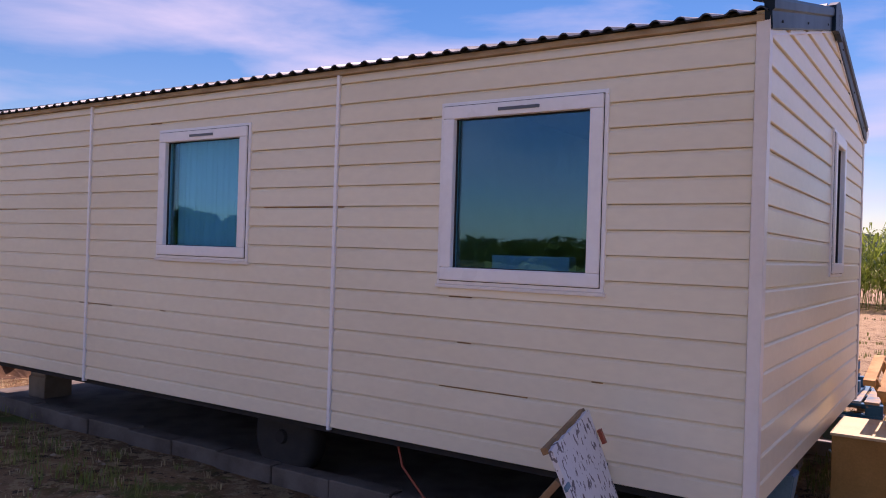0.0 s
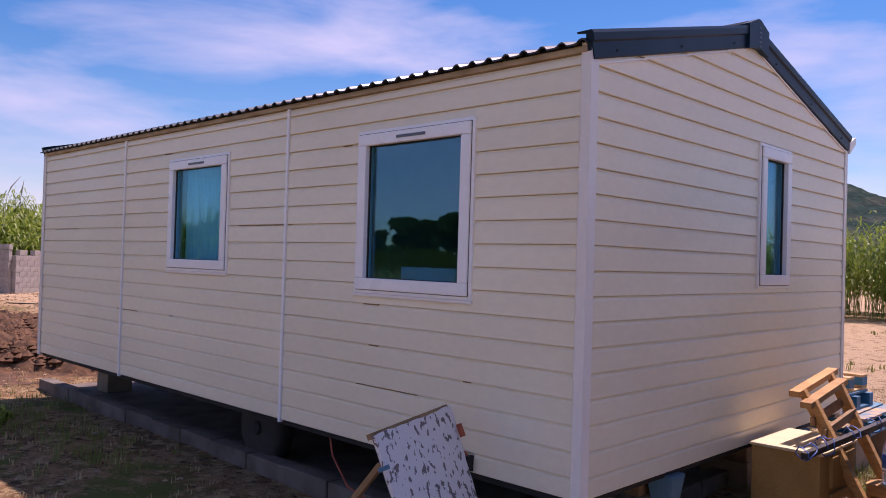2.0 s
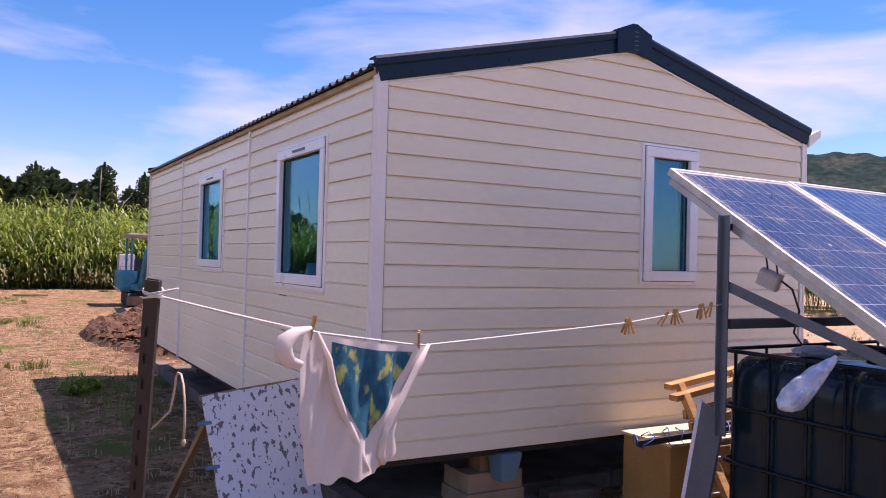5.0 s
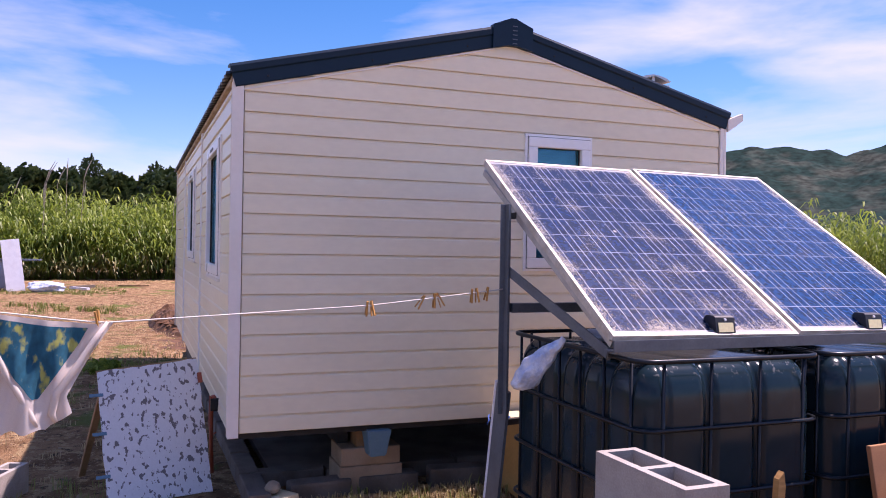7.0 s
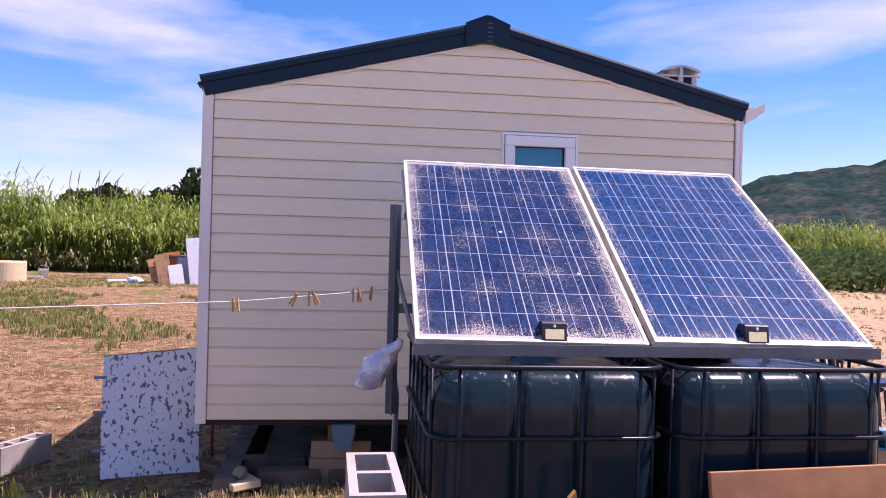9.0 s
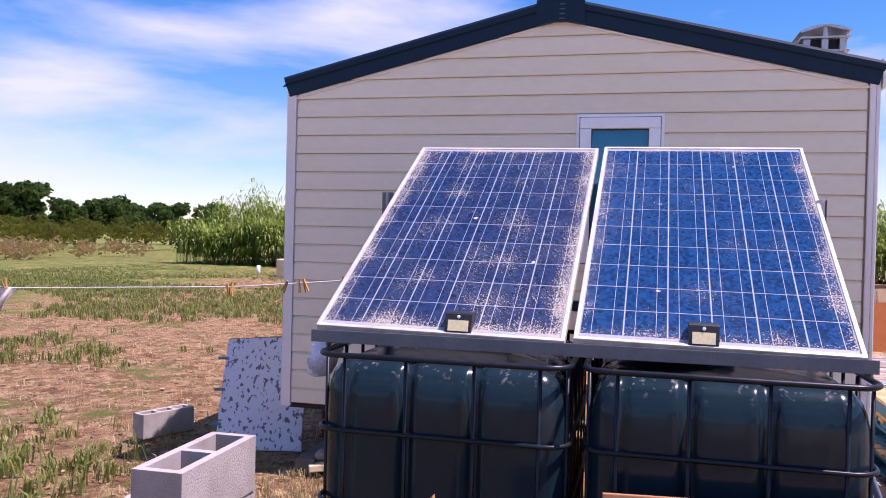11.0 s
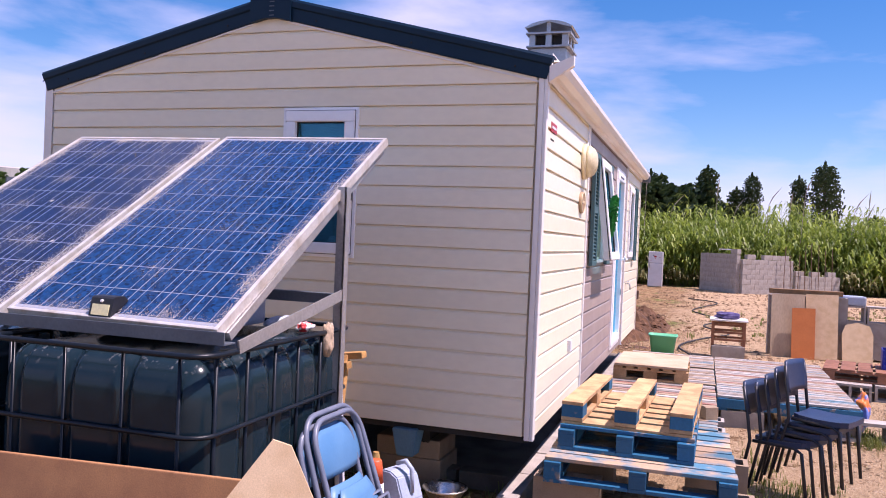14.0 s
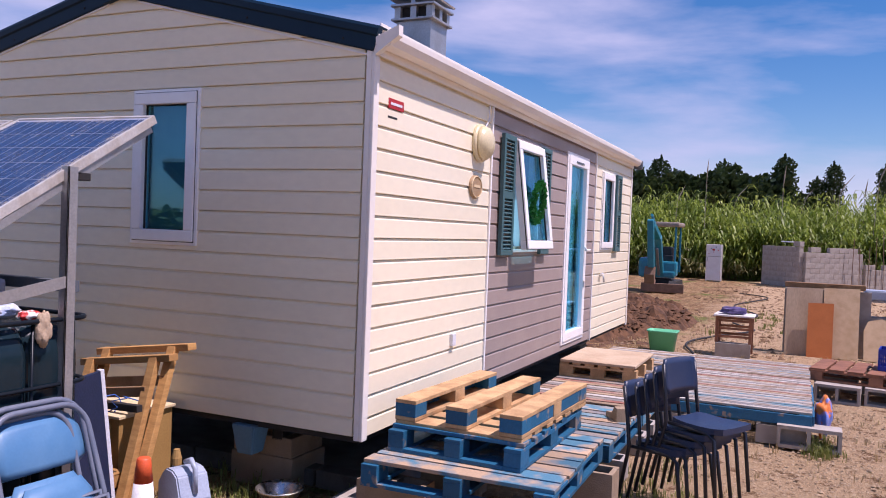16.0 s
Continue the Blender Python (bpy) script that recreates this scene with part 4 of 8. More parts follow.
rack = placed("panel_rack", "grey painted steel rack carrying two solar panels", "rack", (1.0, 6.2, 0.0))
slope = Vector((-1.44, 0, 0.89)).normalized()
bm = bmesh.new()
box(bm, 1.667, 1.673, 5.19, 7.25, 1.316, 1.364, 0.001)
box(bm, 1.60, 1.6665, 5.19, 7.25, 1.316, 1.322, 0.001)
wpart("front_beam", bm, M_STEEL, rack)
for y in (5.17, 7.262):
    bm = bmesh.new()
    if y < 6:
        box(bm, 0.655, 0.705, y - 0.004, y + 0.004, 0.86, 1.975, 0.001)
        box(bm, 0.655, 0.663, y - 0.03, y + 0.03, 0.86, 1.975, 0.001)
    else:
        box(bm, 0.70, 0.750, y - 0.004, y + 0.004, 0.55, 1.955, 0.001)
        box(bm, 0.742, 0.750, y - 0.04, y + 0.004, 0.55, 1.955, 0.001)
    wpart("rear_leg", bm, M_STEEL if y < 6 else M_GALV, rack)
    x = 0.68 if y < 6 else 0.72
    bm = bmesh.new()
    bar(bm, (x, y + (0.012 if y < 6 else -0.0), 1.62 if y < 6 else 1.455), (1.58, y + (0.05 if y < 6 else -0.01), 1.30), 0.008, 0.05)
    wpart("brace", bm, M_STEEL if y < 6 else M_GALV, rack)
bm = bmesh.new()
box(bm, 0.655, 0.70, 5.2, 7.24, 1.40, 1.45, 0.003)
wpart("rear_beam", bm, M_STEEL, rack)
for y in (5.24, 7.21):
    wpart("rail", bar(bmesh.new(), (1.60, y, 1.340), (0.24, y, 2.185), 0.035, 0.035), M_GALV, rack)
for y in (5.25, 7.20):
    wpart("clamp", boxed(0.60, 0.68, y - 0.03, y + 0.03, 1.90, 1.935, bevel=0.004), M_DARK, rack)


# ---- reeds, trees and hedges ----
def blades(rnd, verts, faces, base, height, spread, lean, leaves, leaf_len, leaf_w):
    """One cane with drooping strap leaves."""
    bx, by, bz = base
    a = rnd.uniform(0, math.tau)
    tx, ty = bx + math.cos(a) * lean, by + math.sin(a) * lean
    r = 0.011
    i = len(verts)
    for (px, py, pz, rr) in ((bx, by, bz, r), ((bx + tx) / 2 * 1.0, (by + ty) / 2, bz + height * 0.55, r * 0.9), (tx, ty, bz + height, r * 0.3)):
        for k in range(3):
            verts.append((px + rr * math.cos(k * 2.09), py + rr * math.sin(k * 2.09), pz))
    for lv in (0, 3):
        for k in range(3):
            faces.append((i + lv + k, i + lv + (k + 1) % 3, i + lv + 3 + (k + 1) % 3, i + lv + 3 + k))
    for q in range(leaves):
        f = 0.25 + 0.75 * (q + rnd.random()) / leaves
        px, py, pz = bx + (tx - bx) * f, by + (ty - by) * f, bz + height * f
        a = rnd.uniform(0, math.tau)
        ln = leaf_len * rnd.uniform(0.6, 1.15)
        w = leaf_w * rnd.uniform(0.7, 1.2)
        ca, sa = math.cos(a), math.sin(a)
        up = rnd.uniform(0.2, 1.25)
        i = len(verts)
        pts = ((0, 0, w * 0.5), (0.35, up * 0.42, w), (0.72, up * 0.42, w * 0.8), (1.0, up * 0.05 - 0.12, 0.0))
        for s, z, ww in pts[:3]:
            verts.append((px + ca * s * ln - sa * ww / 2, py + sa * s * ln + ca * ww / 2, pz + z * ln))
            verts.append((px + ca * s * ln + sa * ww / 2, py + sa * s * ln - ca * ww / 2, pz + z * ln))
        s, z, ww = pts[3]
        verts.append((px + ca * s * ln, py + sa * s * ln, pz + z * ln))
        faces += [(i, i + 1, i + 3, i + 2), (i + 2, i + 3, i + 5, i + 4), (i + 4, i + 5, i + 6)]


M_REED = leaf_material("cane_leaves", (0.048, 0.118, 0.015), (0.36, 0.44, 0.072), 0.6, 0.45)
M_REED_DRY = leaf_material("dry_cane", (0.34, 0.29, 0.13), (0.22, 0.24, 0.08), 0.5, 0.3)
M_PLUME = material("cane_plume", (0.33, 0.28, 0.22), 0.9)
M_CYPRESS = leaf_material("cypress_foliage", (0.022, 0.046, 0.020), (0.075, 0.115, 0.040), 0.8, 0.2)
M_TREE = leaf_material("tree_foliage", (0.045, 0.10, 0.026), (0.15, 0.235, 0.07), 0.5, 0.3)
M_ORCHARD = leaf_material("orchard_foliage", (0.085, 0.115, 0.018), (0.25, 0.255, 0.045), 0.35, 0.25)
M_BARK = material("bark", (0.12, 0.09, 0.06), 0.9, grain=10, bump=0.4)


def reed_bed(name, path, depth, count, h0, h1, seed, mat, label, leaves=14, leaf=0.62, dense_bottom=True):
    """Canes along a line, depth metres back from it."""
    rnd = random.Random(seed)
    verts, faces = [], []
    pts = [Vector(p) for p in path]
    lens = [(b - a).length for a, b in zip(pts, pts[1:])]
    for k in range(count):
        s = rnd.random() * sum(lens)
        for (a, b), ln in zip(zip(pts, pts[1:]), lens):
            if s <= ln:
                break
            s -= ln
        p = a + (b - a) * min(s / ln, 1)
        nrm = Vector((-(b - a).y, (b - a).x)).normalized()
        back = rnd.random() ** 1.4
        p = p + nrm * back * depth
        clump = 0.5 + 0.5 * noise.noise((p.x * 0.42, p.y * 0.42, seed))
        clump = min(1.0, max(0.0, 0.5 + (clump - 0.5) * 2.2))
        h = (h0 + (h1 - h0) * (0.50 * rnd.random() + 0.52 * clump)) * (0.58 + 0.42 * min(1.0, back * 3)) * (1.16 if rnd.random() < 0.06 else 1.0)
        blades(rnd, verts, faces, (p.x, p.y, 0.05), h, 0.0, rnd.uniform(0.0, 0.8), leaves, leaf, 0.078)
    return from_arrays(name, verts, faces, mat, label, "reeds", "stuff")


reed_bed("reed_bed", [(-33.0, 21.0), (-33.0, -17.5)], -9.0, 5200, 1.5, 4.35, 1, M_REED, "tall green giant cane with arching leaves", 15, 0.68)
reed_bed("dry_reeds", [(-32.6, 20.0), (-32.6, -12.5)], -3.0, 520, 0.8, 2.2, 2, M_REED_DRY, "straw-coloured dry canes at the foot of the reed bed", 9, 0.5)
reed_bed("reed_bed", [(14.0, 39.0), (-12.0, 39.0), (-25.0, 35.5)], 8.0, 2100, 1.8, 3.7, 5, M_REED, "tall green giant cane beyond the bare field", 13, 0.7)

reed_bed("reed_bed", [(-54.5, 25.0), (-45.0, 42.5)], 6.0, 1000, 2.8, 4.3, 6, M_REED, "tall green giant cane at the far end of the field", 13, 0.8)
reed_bed("tall_weeds", [(-42.0, 27.0), (-25.0, 33.5)], 2.5, 420, 0.7, 1.9, 7, M_REED, "pale flowering weeds before green bushes", 12, 0.34)


def plumes():
    rnd = random.Random(9)
    verts, faces = [], []
    for k in range(34):
        x, y, h = -33.5 - rnd.random() * 5, rnd.uniform(-13, 20), rnd.uniform(4.2, 5.6)
        lean = Vector((rnd.uniform(-0.2, 0.2), rnd.uniform(0.05, 0.75), 0))
        i = len(verts)
        prof = ((0, 2.0, 0.012), (0.5, h * 0.82, 0.010), (0.7, h * 0.9, 0.032), (1.0, h, 0.004))
        for f, z, r in prof:
            for q in range(4):
                verts.append((x + lean.x * f * f + r * math.cos(q * 1.57), y + lean.y * f * f + r * math.sin(q * 1.57), z))
        for lv in range(3):
            for q in range(4):
                a = i + lv * 4
                faces.append((a + q, a + (q + 1) % 4, a + 4 + (q + 1) % 4, a + 4 + q))
    from_arrays("cane_plumes", verts, faces, M_PLUME, "thin leaning cane plumes above the reeds", "reeds", "stuff")


plumes()


def leaf_cloud(rnd, verts, faces, centre, radii, count, size):
    """Small leaf clumps, each a few crossed flakes, over an uneven body."""
    cx, cy, cz = centre
    for k in range(count):
        u, v = rnd.uniform(-1, 1), rnd.uniform(0, math.tau)
        w = math.sqrt(1 - u * u)
        d = rnd.uniform(0.55, 1.05)
        p = (cx + radii[0] * w * math.cos(v) * d, cy + radii[1] * w * math.sin(v) * d, cz + radii[2] * u * d)
        for q in range(2):
            s = size * rnd.uniform(0.5, 1.3)
            e1 = Vector((rnd.gauss(0, 1), rnd.gauss(0, 1), rnd.gauss(0, 1))).normalized()
            e2 = e1.orthogonal().normalized()
            i = len(verts)
            o = Vector(p)
            for a, b in ((1, 0.1), (0.3, 0.75), (-0.8, 0.5), (-0.9, -0.45), (0.2, -0.8)):
                verts.append(tuple(o + e1 * (a * s) + e2 * (b * s * 0.8)))
            faces.append((i, i + 1, i + 2, i + 3, i + 4))


def cypress(name, x, y, h, r, seed, mat=M_CYPRESS):
    rnd = random.Random(seed)
    tree = thing(name, "tall narrow dark green cypress behind the reeds", "tree", Matrix.Translation((x, y, 0)), "cypresses")
    part("trunk", tube(bmesh.new(), [(0, 0, 0), (0.05, 0, h * 0.5), (0, 0, h * 0.9)], [0.16, 0.1, 0.02], 7), M_BARK, tree)
    verts, faces = [], []
    n = 30
    for k in range(n):
        f = k / (n - 1)
        rr = r * (min(1.0, 0.6 + f * 1.6) * max(0.0, 1 - f ** 16) ** 0.5) * (1.0 - 0.14 * f) * rnd.uniform(0.9, 1.06) + 0.03
        leaf_cloud(rnd, verts, faces, (rnd.gauss(0, 0.06 * r), rnd.gauss(0, 0.06 * r), h * (0.08 + 0.88 * f)), (rr, rr, h / n * 1.3), 150, 0.085 * max(0.8, r ** 0.5))
    from_arrays("crown", verts, faces, mat, parent=tree)
    return tree


def broad_tree(name, label, x, y, h, r, seed, mat=M_TREE, lumps=16, per=90, leaf=0.3, group="trees"):
    rnd = random.Random(seed)
    tree = thing(name, label, "tree", Matrix.Translation((x, y, 0)), group)
    bm = bmesh.new()
    tube(bm, [(0, 0, 0), (0.1, 0.05, h * 0.3), (0.05, 0, h * 0.6)], [0.05 * h * 0.5 + 0.05, 0.03 * h * 0.5 + 0.04, 0.03], 7)
    verts, faces = [], []
    for k in range(lumps):
        a = rnd.uniform(0, math.tau)
        d = r * math.sqrt(rnd.random()) * 0.75
        z = h * rnd.uniform(0.38, 0.86)
        c = (d * math.cos(a), d * math.sin(a), z)
        tube(bm, [(0.05, 0, h * 0.33), (c[0] * 0.6, c[1] * 0.6, z * 0.8), c], [0.05, 0.03, 0.012], 5)
        s = r * rnd.uniform(0.28, 0.48)
        leaf_cloud(rnd, verts, faces, c, (s, s, s * 0.8), per, leaf)
    part("trunk", bm, M_BARK, tree)
    from_arrays("crown", verts, faces, mat, parent=tree)
    return tree


TREES = random.Random(21)


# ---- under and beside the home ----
# kerb tone lowered to hold the shade beside and under the home
M_KERB = material("darkened_concrete_kerb", (0.16, 0.13, 0.105), 0.95, second=(0.09, 0.066, 0.048), grain=4, amount=0.8, bump=0.4, random=0.1)
M_PEEL = material("peeling_white_paint", (0.66, 0.66, 0.68), 0.65, second=(0.16, 0.14, 0.15), grain=22.0, amount=1.0, fine=60, bump=0.05, low=0.575, high=0.60, stretch=(1.4, 1.4, 0.9), speck=0.04)
M_WOOD = material("sawn_pine", (0.50, 0.27, 0.09), 0.7, second=(0.33, 0.16, 0.05), grain=7, amount=0.7, fine=50, bump=0.15, stretch=(1, 1, 6), random=0.12)
M_REDWOOD = material("red_brown_stained_wood", (0.30, 0.125, 0.065), 0.75, second=(0.19, 0.08, 0.045), grain=6, amount=0.8, bump=0.2, random=0.15)
M_OLDWOOD = material("weathered_brown_wood", (0.34, 0.20, 0.095), 0.8, second=(0.22, 0.12, 0.055), grain=6, amount=0.8, bump=0.25, random=0.15)
M_CHIP = material("raw_chipboard", (0.70, 0.51, 0.31), 0.85, second=(0.54, 0.35, 0.18), grain=9, amount=0.5, fine=260, bump=0.05, speck=0.12)
M_CHIP_DARK = material("damp_brown_chipboard", (0.47, 0.22, 0.09), 0.7, second=(0.30, 0.13, 0.06), grain=5, amount=0.7, fine=240, bump=0.05, speck=0.14)
M_TEALPLASTIC = material("faded_blue_plastic", (0.075, 0.19, 0.28), 0.55, second=(0.10, 0.22, 0.30), grain=6)
M_BLUECHAIR = material("faded_blue_chair_shell", (0.065, 0.20, 0.37), 0.45, second=(0.11, 0.26, 0.43), grain=5, amount=0.7, bump=0.01, speck=0.03)
M_BLUETUBE = material("blue_grey_chair_tube", (0.13, 0.155, 0.21), 0.4, second=(0.19, 0.21, 0.26), grain=10, amount=0.6, speck=0.04)
M_CABINET = material("ochre_cardboard_cabinet", (0.40, 0.23, 0.07), 0.75, second=(0.31, 0.17, 0.05), grain=4, amount=0.6, bump=0.05)
M_CREAMTOP = material("cream_laminate", (0.70, 0.56, 0.34), 0.6, grain=5, amount=0.3)
M_WHITE = material("white_plastic", (0.76, 0.77, 0.80), 0.45, second=(0.62, 0.63, 0.68), grain=6, amount=0.5, bump=0.04)
M_ORANGE = material("orange_plastic", (0.75, 0.11, 0.03), 0.5, grain=8, amount=0.3)
M_GREYCAN = material("grey_blue_canister", (0.36, 0.42, 0.52), 0.4, grain=5, amount=0.4)
M_ROPE = material("white_cotton_line", (0.66, 0.64, 0.58), 0.9, grain=60, bump=0.3)
M_BEIGEROPE = material("beige_rope", (0.50, 0.37, 0.25), 0.9, grain=60, bump=0.3)
M_PEG = material("wooden_peg", (0.52, 0.27, 0.07), 0.7, second=(0.40, 0.20, 0.05), grain=30, random=0.15)
M_CLOTH = translucent(material("white_cotton_jersey", (0.80, 0.73, 0.67), 0.95, second=(0.74, 0.66, 0.60), grain=5, amount=0.4, fine=220, bump=0.04, speck=0.03), 0.35)
M_PRINT = translucent(material("teal_and_yellow_print", (0.008, 0.13, 0.20), 0.9, second=(0.42, 0.45, 0.12), grain=24, amount=0.95, fine=45, bump=0.03, low=0.57, high=0.66, stretch=(1, 1, 0.6), speck=0.25), 0.25)
M_HOSE = material("red_brown_hose", (0.36, 0.075, 0.035), 0.5)
M_BLACKPLASTIC = material("black_plastic", (0.018, 0.018, 0.02), 0.4)
M_LED = material("cream_led_panel", (0.84, 0.76, 0.42), 0.35, grain=40, amount=0.2)
M_BAG = material("crumpled_white_bag", (0.70, 0.74, 0.80), 0.45, second=(0.30, 0.42, 0.66), grain=16, amount=0.85, bump=0.6)
M_BLUEWIRE = material("blue_wire", (0.03, 0.12, 0.42), 0.45)
M_DARKSTEEL = material("dark_slotted_angle", (0.045, 0.040, 0.038), 0.55, second=(0.075, 0.055, 0.042), grain=7, amount=0.6, metal=0.4, bump=0.08)
M_BOWL = material("stainless_bowl", (0.78, 0.74, 0.68), 0.28, metal=0.9, grain=8, bump=0.02)
M_NAVY = material("navy_panel", (0.02, 0.03, 0.07), 0.4)


def concrete_block(label, m, w=0.5, d=0.2, h=0.2, holes=2, mat=None, group="concrete blocks"):
    """A hollow block, its holes open at the top."""
    ob = thing("concrete_block", label, "concrete block", m, group)
    bm = bmesh.new()
    t = 0.03
    cell = (w - t) / holes
    xs = [-w / 2]
    for k in range(holes):
        xs += [-w / 2 + k * cell + t, -w / 2 + (k + 1) * cell]
    xs.append(w / 2)
    ys = [-d / 2, -d / 2 + t, d / 2 - t, d / 2]
    v = [[[bm.verts.new((x, y, z)) for z in (0, h)] for y in ys] for x in xs]

    def solid(i, j):
        return 0 <= i < len(xs) - 1 and 0 <= j < 3 and not (j == 1 and i % 2 == 1)
    for i in range(len(xs) - 1):
        for j in range(3):
            if not solid(i, j):
                continue
            for z in (0, 1):
                bm.faces.new((v[i][j][z], v[i + 1][j][z], v[i + 1][j + 1][z], v[i][j + 1][z]))
            for di, dj, p, q in ((-1, 0, (i, j), (i, j + 1)), (1, 0, (i + 1, j), (i + 1, j + 1)), (0, -1, (i, j), (i + 1, j)), (0, 1, (i, j + 1), (i + 1, j + 1))):
                if not solid(i + di, j + dj):
                    bm.faces.new((v[p[0]][p[1]][0], v[q[0]][q[1]][0], v[q[0]][q[1]][1], v[p[0]][p[1]][1]))
    part("body", bm, mat or M_CONCRETE, ob)
    return ob


# kerb stones round the slab, on the shaded side and the end
kerb = placed("foundation_kerb", "low grey concrete kerb along the foot of the home", "kerb", (-4.6, 3.7, 0), kind="structure")
rk = random.Random(4)
x = -8.9
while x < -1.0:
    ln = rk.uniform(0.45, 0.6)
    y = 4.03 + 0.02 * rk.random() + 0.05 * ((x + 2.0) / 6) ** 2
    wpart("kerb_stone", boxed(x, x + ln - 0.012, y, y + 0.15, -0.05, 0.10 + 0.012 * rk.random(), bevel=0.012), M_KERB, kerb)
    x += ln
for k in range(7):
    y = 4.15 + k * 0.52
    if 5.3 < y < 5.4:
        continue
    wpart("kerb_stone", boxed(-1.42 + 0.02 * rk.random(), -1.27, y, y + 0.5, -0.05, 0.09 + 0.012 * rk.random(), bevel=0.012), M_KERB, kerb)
# sunny row takes paler concrete, so its sunlit look sits in the colour
for k in range(13):
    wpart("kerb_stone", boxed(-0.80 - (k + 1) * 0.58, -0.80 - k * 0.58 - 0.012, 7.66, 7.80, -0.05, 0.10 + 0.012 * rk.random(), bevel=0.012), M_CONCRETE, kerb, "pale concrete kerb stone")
# pad coloured dark to deepen the shade below the floor
slabs = placed("concrete_pad", "concrete pad under the home, darkened for the shade there", "slab", (-4.8, 5.8, 0), kind="structure")
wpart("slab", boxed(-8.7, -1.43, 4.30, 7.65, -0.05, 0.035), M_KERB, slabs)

# supports
for x, y, w, d, h in ((-1.12, 4.92, 0.34, 0.46, 0.33), (-1.32, 6.93, 0.40, 0.50, 0.34), (-8.0, 4.65, 0.3, 0.3, 0.45), (-7.9, 7.2, 0.4, 0.4, 0.30), (-4.6, 7.1, 0.4, 0.4, 0.30)):
    p = placed("concrete_pier", "tan concrete block pier carrying the chassis", "pier", (x, y, 0), "piers")
    wpart("lower_block", boxed(x - w / 2, x + w / 2, y - d / 2, y + d / 2, -0.03, h * 0.55, bevel=0.01), M_TANBLOCK, p)
    wpart("upper_block", boxed(x - w / 2 + 0.012, x + w / 2 - 0.01, y - d / 2 + 0.01, y + d / 2 - 0.014, h * 0.55, h - 0.02, bevel=0.012), M_TANBLOCK, p)
    wpart("packing", boxed(x - 0.12, x + 0.12, y - 0.1, y + 0.1, h - 0.02, 0.455), M_OLDWOOD, p)
for y in (4.93, 7.02):
    foot = placed("corner_jack", "faded blue plastic foot hanging under the chassis", "jack", (-0.88, y, 0.30), "corner jacks")
    bm = bmesh.new()
    bmesh.ops.create_cone(bm, cap_ends=True, segments=4, radius1=0.085, radius2=0.125, depth=0.19, matrix=Matrix.Translation((-0.885, y, 0.368)) @ pose(0, 0, 0, 0, 0, 45))
    bmesh.ops.bevel(bm, geom=list(bm.edges), offset=0.008, segments=2, affect='EDGES')
    wpart("body", bm, M_TEALPLASTIC, foot)
wheel = placed("trailer_wheel", "dusty trailer wheel with grey steel rim under the home", "wheel", (-4.12, 4.28, 0.0))
wm = Matrix.Translation((-4.12, 4.24, 0.295)) @ pose(0, 0, 0, 90, 0, 0)
tyre = wpart("tyre", lathe(bmesh.new(), [(0.17, -0.09), (0.26, -0.085), (0.295, -0.06), (0.30, 0.0), (0.295, 0.06), (0.26, 0.085), (0.17, 0.09)], 32, wm), M_RUBBER, wheel, "", True)
wpart("rim", lathe(bmesh.new(), [(0.168, -0.05), (0.168, 0.082), (0.150, 0.085), (0.135, 0.055), (0.10, 0.045), (0.07, 0.06), (0.06, 0.075), (0.0, 0.078)][:7], 28, wm), M_GALV, wheel, "", True)
wpart("hub", lathe(bmesh.new(), [(0.055, 0.05), (0.055, 0.10), (0.045, 0.115)], 16, wm), M_DARK, wheel)

# peeling board
board = placed("peeling_panel", "white painted metal panel with flaking patches, propped on a stick", "panel", (-1.25, 3.5, 0))
TL, TR, BL, BR = Vector((-1.48, 3.09, 0.835)), Vector((-1.60, 3.76, 0.89)), Vector((-1.11, 3.19, 0.0)), Vector((-1.29, 3.86, 0.0))
nb = (TR - TL).cross(BL - TL).normalized()
if nb.x < 0:
    nb = -nb
bm = bmesh.new()
n = 12
grid = []
rb = random.Random(8)
for j in range(n + 1):
    row = []
    for i in range(n + 1):
        u, v = i / n, j / n
        p = (BL * (1 - u) + BR * u) * (1 - v) + (TL * (1 - u) + TR * u) * v
        if i in (0, n) or j == n:
            p = p + (TL - BL).normalized() * rb.uniform(-0.006, 0.006) + (BR - BL).normalized() * rb.uniform(-0.005, 0.005)
        row.append((bm.verts.new(p + nb * 0.011), bm.verts.new(p - nb * 0.011)))
    grid.append(row)
for j in range(n):
    for i in range(n):
        a, b, c, d = grid[j][i], grid[j][i + 1], grid[j + 1][i + 1], grid[j + 1][i]
        bm.faces.new((a[0], b[0], c[0], d[0]))
        bm.faces.new((a[1], d[1], c[1], b[1]))
for i in range(n):
    for a, b in ((grid[0][i], grid[0][i + 1]), (grid[n][i], grid[n][i + 1]), (grid[i][0], grid[i + 1][0]), (grid[i][n], grid[i + 1][n])):
        bm.faces.new((a[0], a[1], b[1], b[0]))
wpart("sheet", bm, M_PEEL, board)
for f in (0.22, 0.53, 0.82):
    p = BL + (TL - BL) * f
    d = (BL - BR).normalized()
    bm = bmesh.new()
    bar(bm, p - d * 0.03 + nb * 0.016, p + d * 0.06 + nb * 0.016, 0.022, 0.010, nb, 0.002)
    wpart("hinge", bm, M_TEALPLASTIC, board, "blue-grey strap hinge")
bm = bmesh.new()
bar(bm, TR + (BL - TL) * 0.12 + nb * 0.02, TR + (BL - TL) * 0.2 + nb * 0.02, 0.03, 0.02, nb, 0.002)
wpart("catch", bm, M_HOSE, board, "rusty catch")
bm = bmesh.new()
